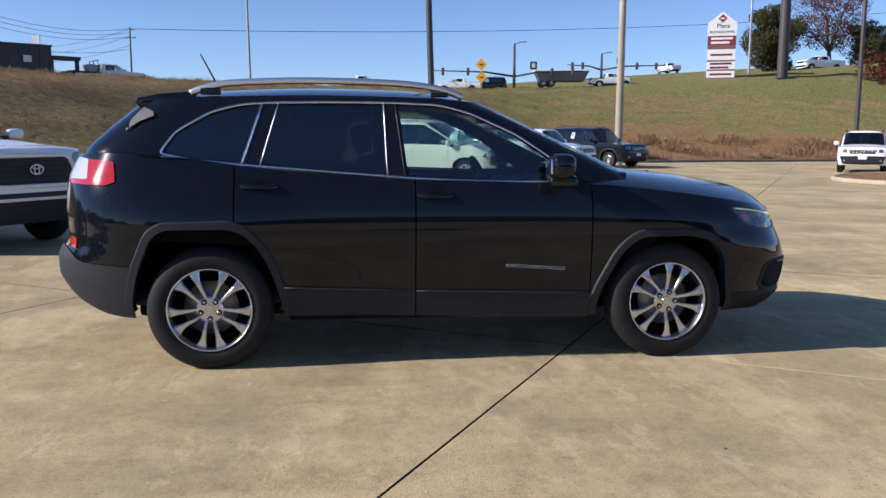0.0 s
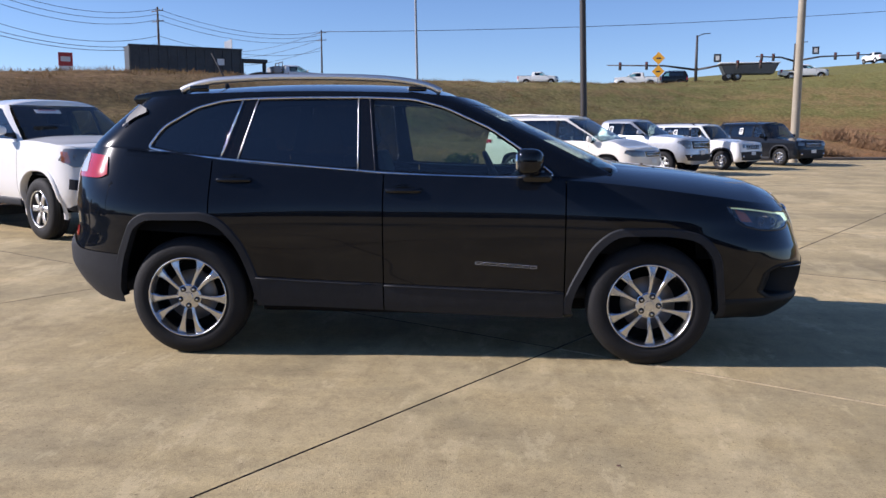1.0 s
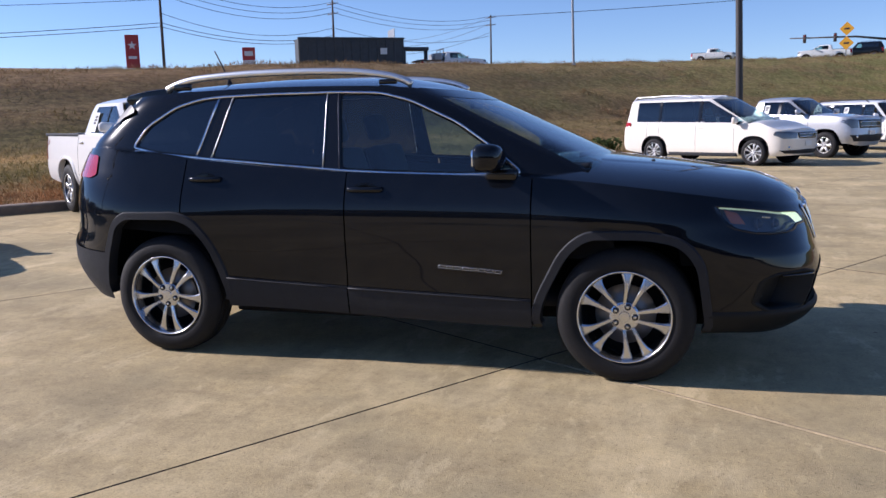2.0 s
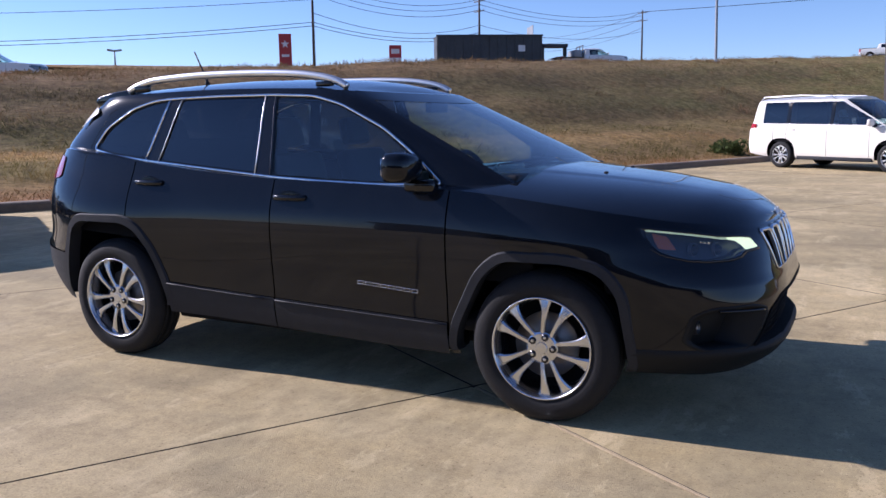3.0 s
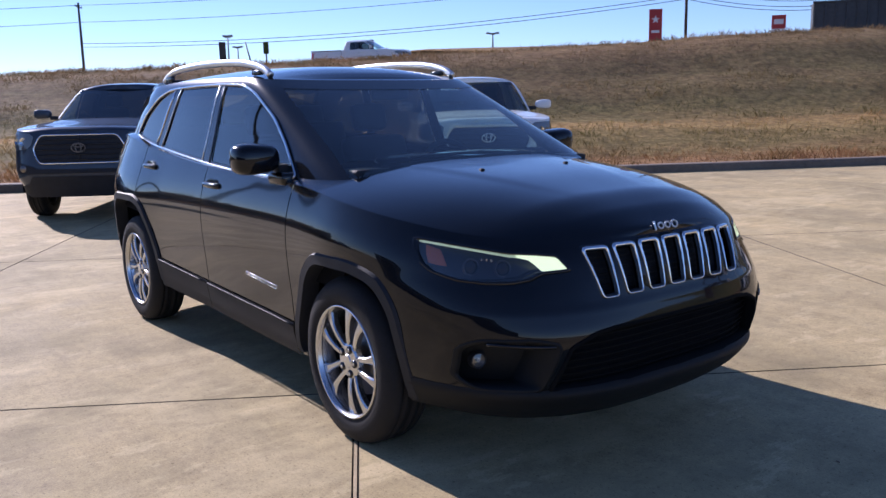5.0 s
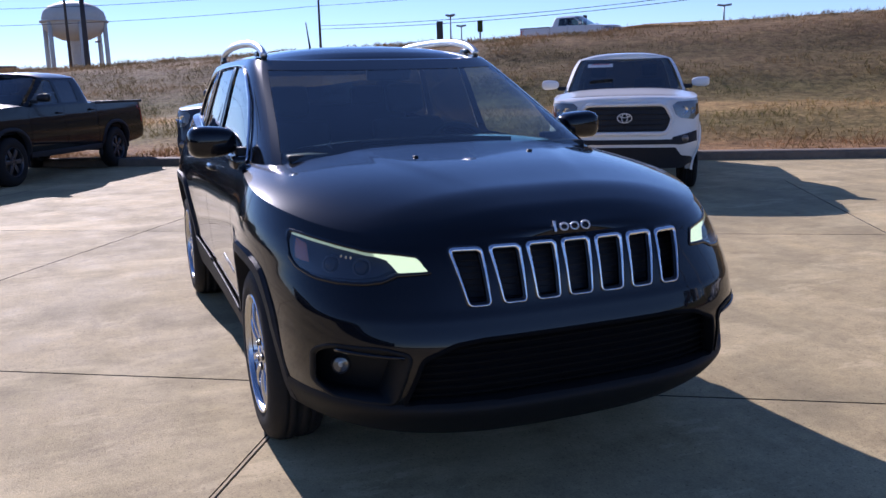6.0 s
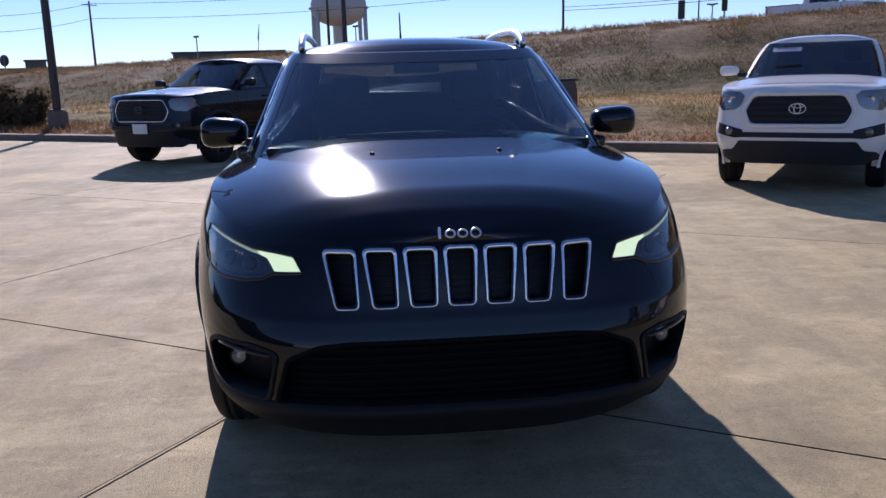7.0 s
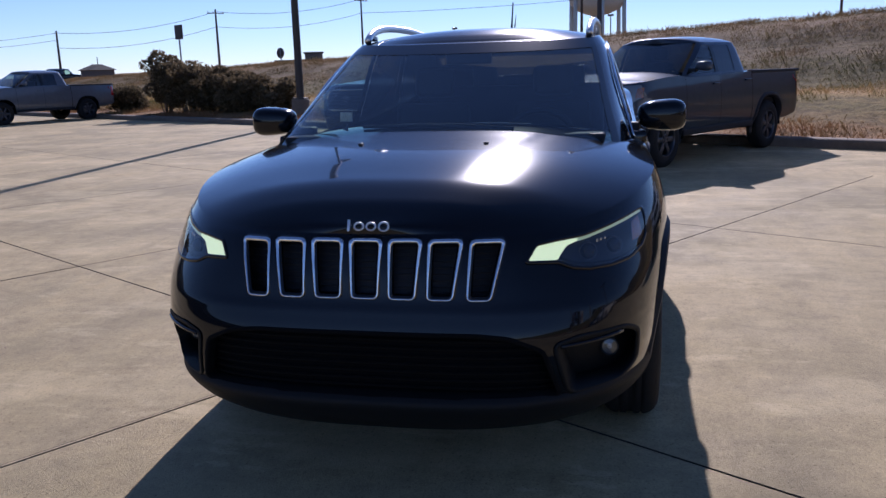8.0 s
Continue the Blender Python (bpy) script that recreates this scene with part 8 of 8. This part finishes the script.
def build_weeds():
    """Russet and straw weeds along the foot of the far slope."""
    rng = np.random.default_rng(17)
    seg = [i for i in range(len(LINE) - 1) if 3 < LINE[i][0] < 42 and LINE[i][1] < 60]
    pts, faces = [], []
    for n in range(9000):
        i = seg[int(rng.random() * len(seg))]
        t = rng.random()
        p = LINE_XY[i] * (1 - t) + LINE_XY[i + 1] * t
        br, h, sl = LINE[i][2], LINE[i][3], LINE[i][4]
        d = 0.4 + 7.5 * rng.random() ** 1.6
        x, y = p + LINE_N[i] * d
        dense = noise.noise((x * 0.28, y * 0.28, 3.0))
        if dense < 0.0:
            continue
        z = rise(d, br, h, sl) - 0.05
        tall = (0.25 + 0.65 * rng.random()) * (0.35 + 1.1 * dense)
        for _ in range(7):
            a = rng.random() * 6.283
            lean = 0.6 * rng.random() * tall
            w = 0.006 + 0.012 * rng.random()
            bx, by = x + 0.16 * rng.normal(), y + 0.16 * rng.normal()
            ca, sa = math.cos(a), math.sin(a)
            k = len(pts)
            hh = tall * (0.5 + 0.6 * rng.random())
            pts += [(bx - w * sa, by + w * ca, z), (bx + w * sa, by - w * ca, z), (bx + 0.4 * lean * ca, by + 0.4 * lean * sa, z + 0.65 * hh), (bx + lean * ca, by + lean * sa, z + hh)]
            faces += [(k, k + 1, k + 2), (k + 2, k + 1, k + 3)]
    me = bpy.data.meshes.new("weeds")
    me.from_pydata(pts, [], faces)
    me.materials.append(M["weed"])
    return tagged(new("weeds", me), "tall russet and straw weeds at the foot of the slope", "weeds", kind="stuff")


build_weeds()


# ---- small things on the lot ----


def dry_leaf(x, y, r, turn, seed):
    rng = np.random.default_rng(seed)
    bm = bmesh.new()
    n = 10
    ring = []
    for k in range(n):
        a = 2 * math.pi * k / n
        q = r * (0.55 + 0.45 * abs(math.cos(a))) * (0.8 + 0.35 * rng.random())
        ring.append(bm.verts.new((q * math.cos(a), q * 0.6 * math.sin(a), 0.002 + 0.006 * rng.random())))
    c = bm.verts.new((0, 0, 0.003))
    for k in range(n):
        bm.faces.new((c, ring[k], ring[(k + 1) % n]))
    ob = part("dry_leaf", bm, M["sign_brown"], smooth=False)
    ob.location, ob.rotation_euler = (x, y, 0.001), (0, 0, turn)
    tagged(ob, "curled brown dry leaf lying on the concrete", "leaf", "dry leaves")


# the leaf at (1.03, -2.46) stands in for a small dark stain
for k, (x, y, r) in enumerate(((1.03, -2.46, 0.012), (-1.9, 5.1, 0.03), (2.78, 0.42, 0.012), (-6.0, 7.0, 0.03), (-8.6, 4.4, 0.03))):
    dry_leaf(x, y, r, k * 1.3, k)


def sticker(parent, m, w, h, lines=2, banner=None):
    """A paper sheet behind or on glass, with bars for its writing."""
    sheet_ = part("sales_sheet", boxed((-w / 2, -0.002, -h / 2), (w / 2, 0.002, h / 2)), M["paper"], parent, "white printed sales sheet", False)
    sheet_.matrix_local = m
    for k in range(lines):
        z = h * (0.28 - 0.5 * k / max(1, lines))
        part("print_line", boxed((-w * 0.36, -0.006, z - h * 0.06), (w * (0.36 - 0.1 * k), -0.0025, z + h * 0.06)), banner or M["ink"], sheet_, "", False)


# a banner on the white truck's screen, sheets in side windows
sticker(W1, pose(0.80, -0.33, 1.60, 0, 0, 90) @ pose(0, 0, 0, -58, 0, 0), 0.34, 0.085, 1, M["sign_red"])
sticker(W1, pose(-0.36, -0.800, 1.42, -20, 0, 0), 0.16, 0.30, 3)
sticker(colorado, pose(-0.36, -0.800, 1.42, -20, 0, 0), 0.16, 0.28, 3)
sticker(renegade, pose(-0.70, -0.80, 1.33, -14, 0, 0), 0.16, 0.26, 3)
sticker(blacksuv, pose(-0.70, -0.835, 1.42, -14, 0, 0), 0.18, 0.28, 3)

# ---- slabs of the lot, piece by piece ----


def build_slabs():
    cs = [1.04 + 4.15 * k for k in range(-4, 8)]
    ss = [-3.25 + 3.75 * k for k in range(-13, 0)] + [-3.25, -0.05] + [3.85 + 3.75 * k for k in range(0, 14)]
    shared = {}
    for i, (c0, c1) in enumerate(zip(cs, cs[1:])):
        for s0, s1 in zip(ss, ss[1:]):
            cc, sc = (c0 + c1) / 2, (s0 + s1) / 2
            x, y = lot(sc, cc)
            d2 = ((LINE_XY - (x, y)) ** 2).sum(1)
            n = int(d2.argmin())
            if float((np.array((x, y)) - LINE_XY[n]) @ LINE_N[n]) > -2.2:
                continue
            key = round(s1 - s0, 3)
            if key not in shared:
                g = 0.0046
                hx, hy = 4.15 / 2 - g, (s1 - s0) / 2 - g
                bm = boxed((-hx, -hy, -0.10), (hx, hy, 0.0), 0.0022, 1)
                bm.normal_update()
                for f in bm.faces:
                    f.material_index = 1 if f.normal.z < 0.85 else 0      # dirt lines the joints
                me = bpy.data.meshes.new("slab")
                bm.to_mesh(me)
                bm.free()
                me.materials.append(M["concrete"])
                me.materials.append(M["joint"])
                shared[key] = me
            ob = new("slab", shared[key])
            ob.location = (x, y, 0.0)
            ob.rotation_euler = (0, 0, GRID - math.pi / 2)
            ob.parent = PAVEMENT
            if (abs(s0 + 0.05) < 0.01 or abs(s1 + 0.05) < 0.01) and 1.0 < c0 < 6.0:
                ob.scale.y = 1 - 0.016 / (s1 - s0)


build_slabs()


def build_sealed_joint():
    """A pale strip of old sealant between two dark gaps, along one cross joint."""
    for c0 in (1.04, 5.19):
        a, b = lot(-0.05, c0 + 0.02), lot(-0.05, c0 + 4.11)
        bm = bmesh.new()
        box(bm, (0.0, -0.007, -0.02), (math.dist(a, b), 0.007, 0.0022), 0.001, 1)
        bmesh.ops.transform(bm, matrix=pose(a[0], a[1], 0, 0, 0, 58.3 - 90), verts=bm.verts)
        part("joint_sealant", bm, M["sealant"], PAVEMENT, "pale weathered joint sealant", False)


build_sealed_joint()
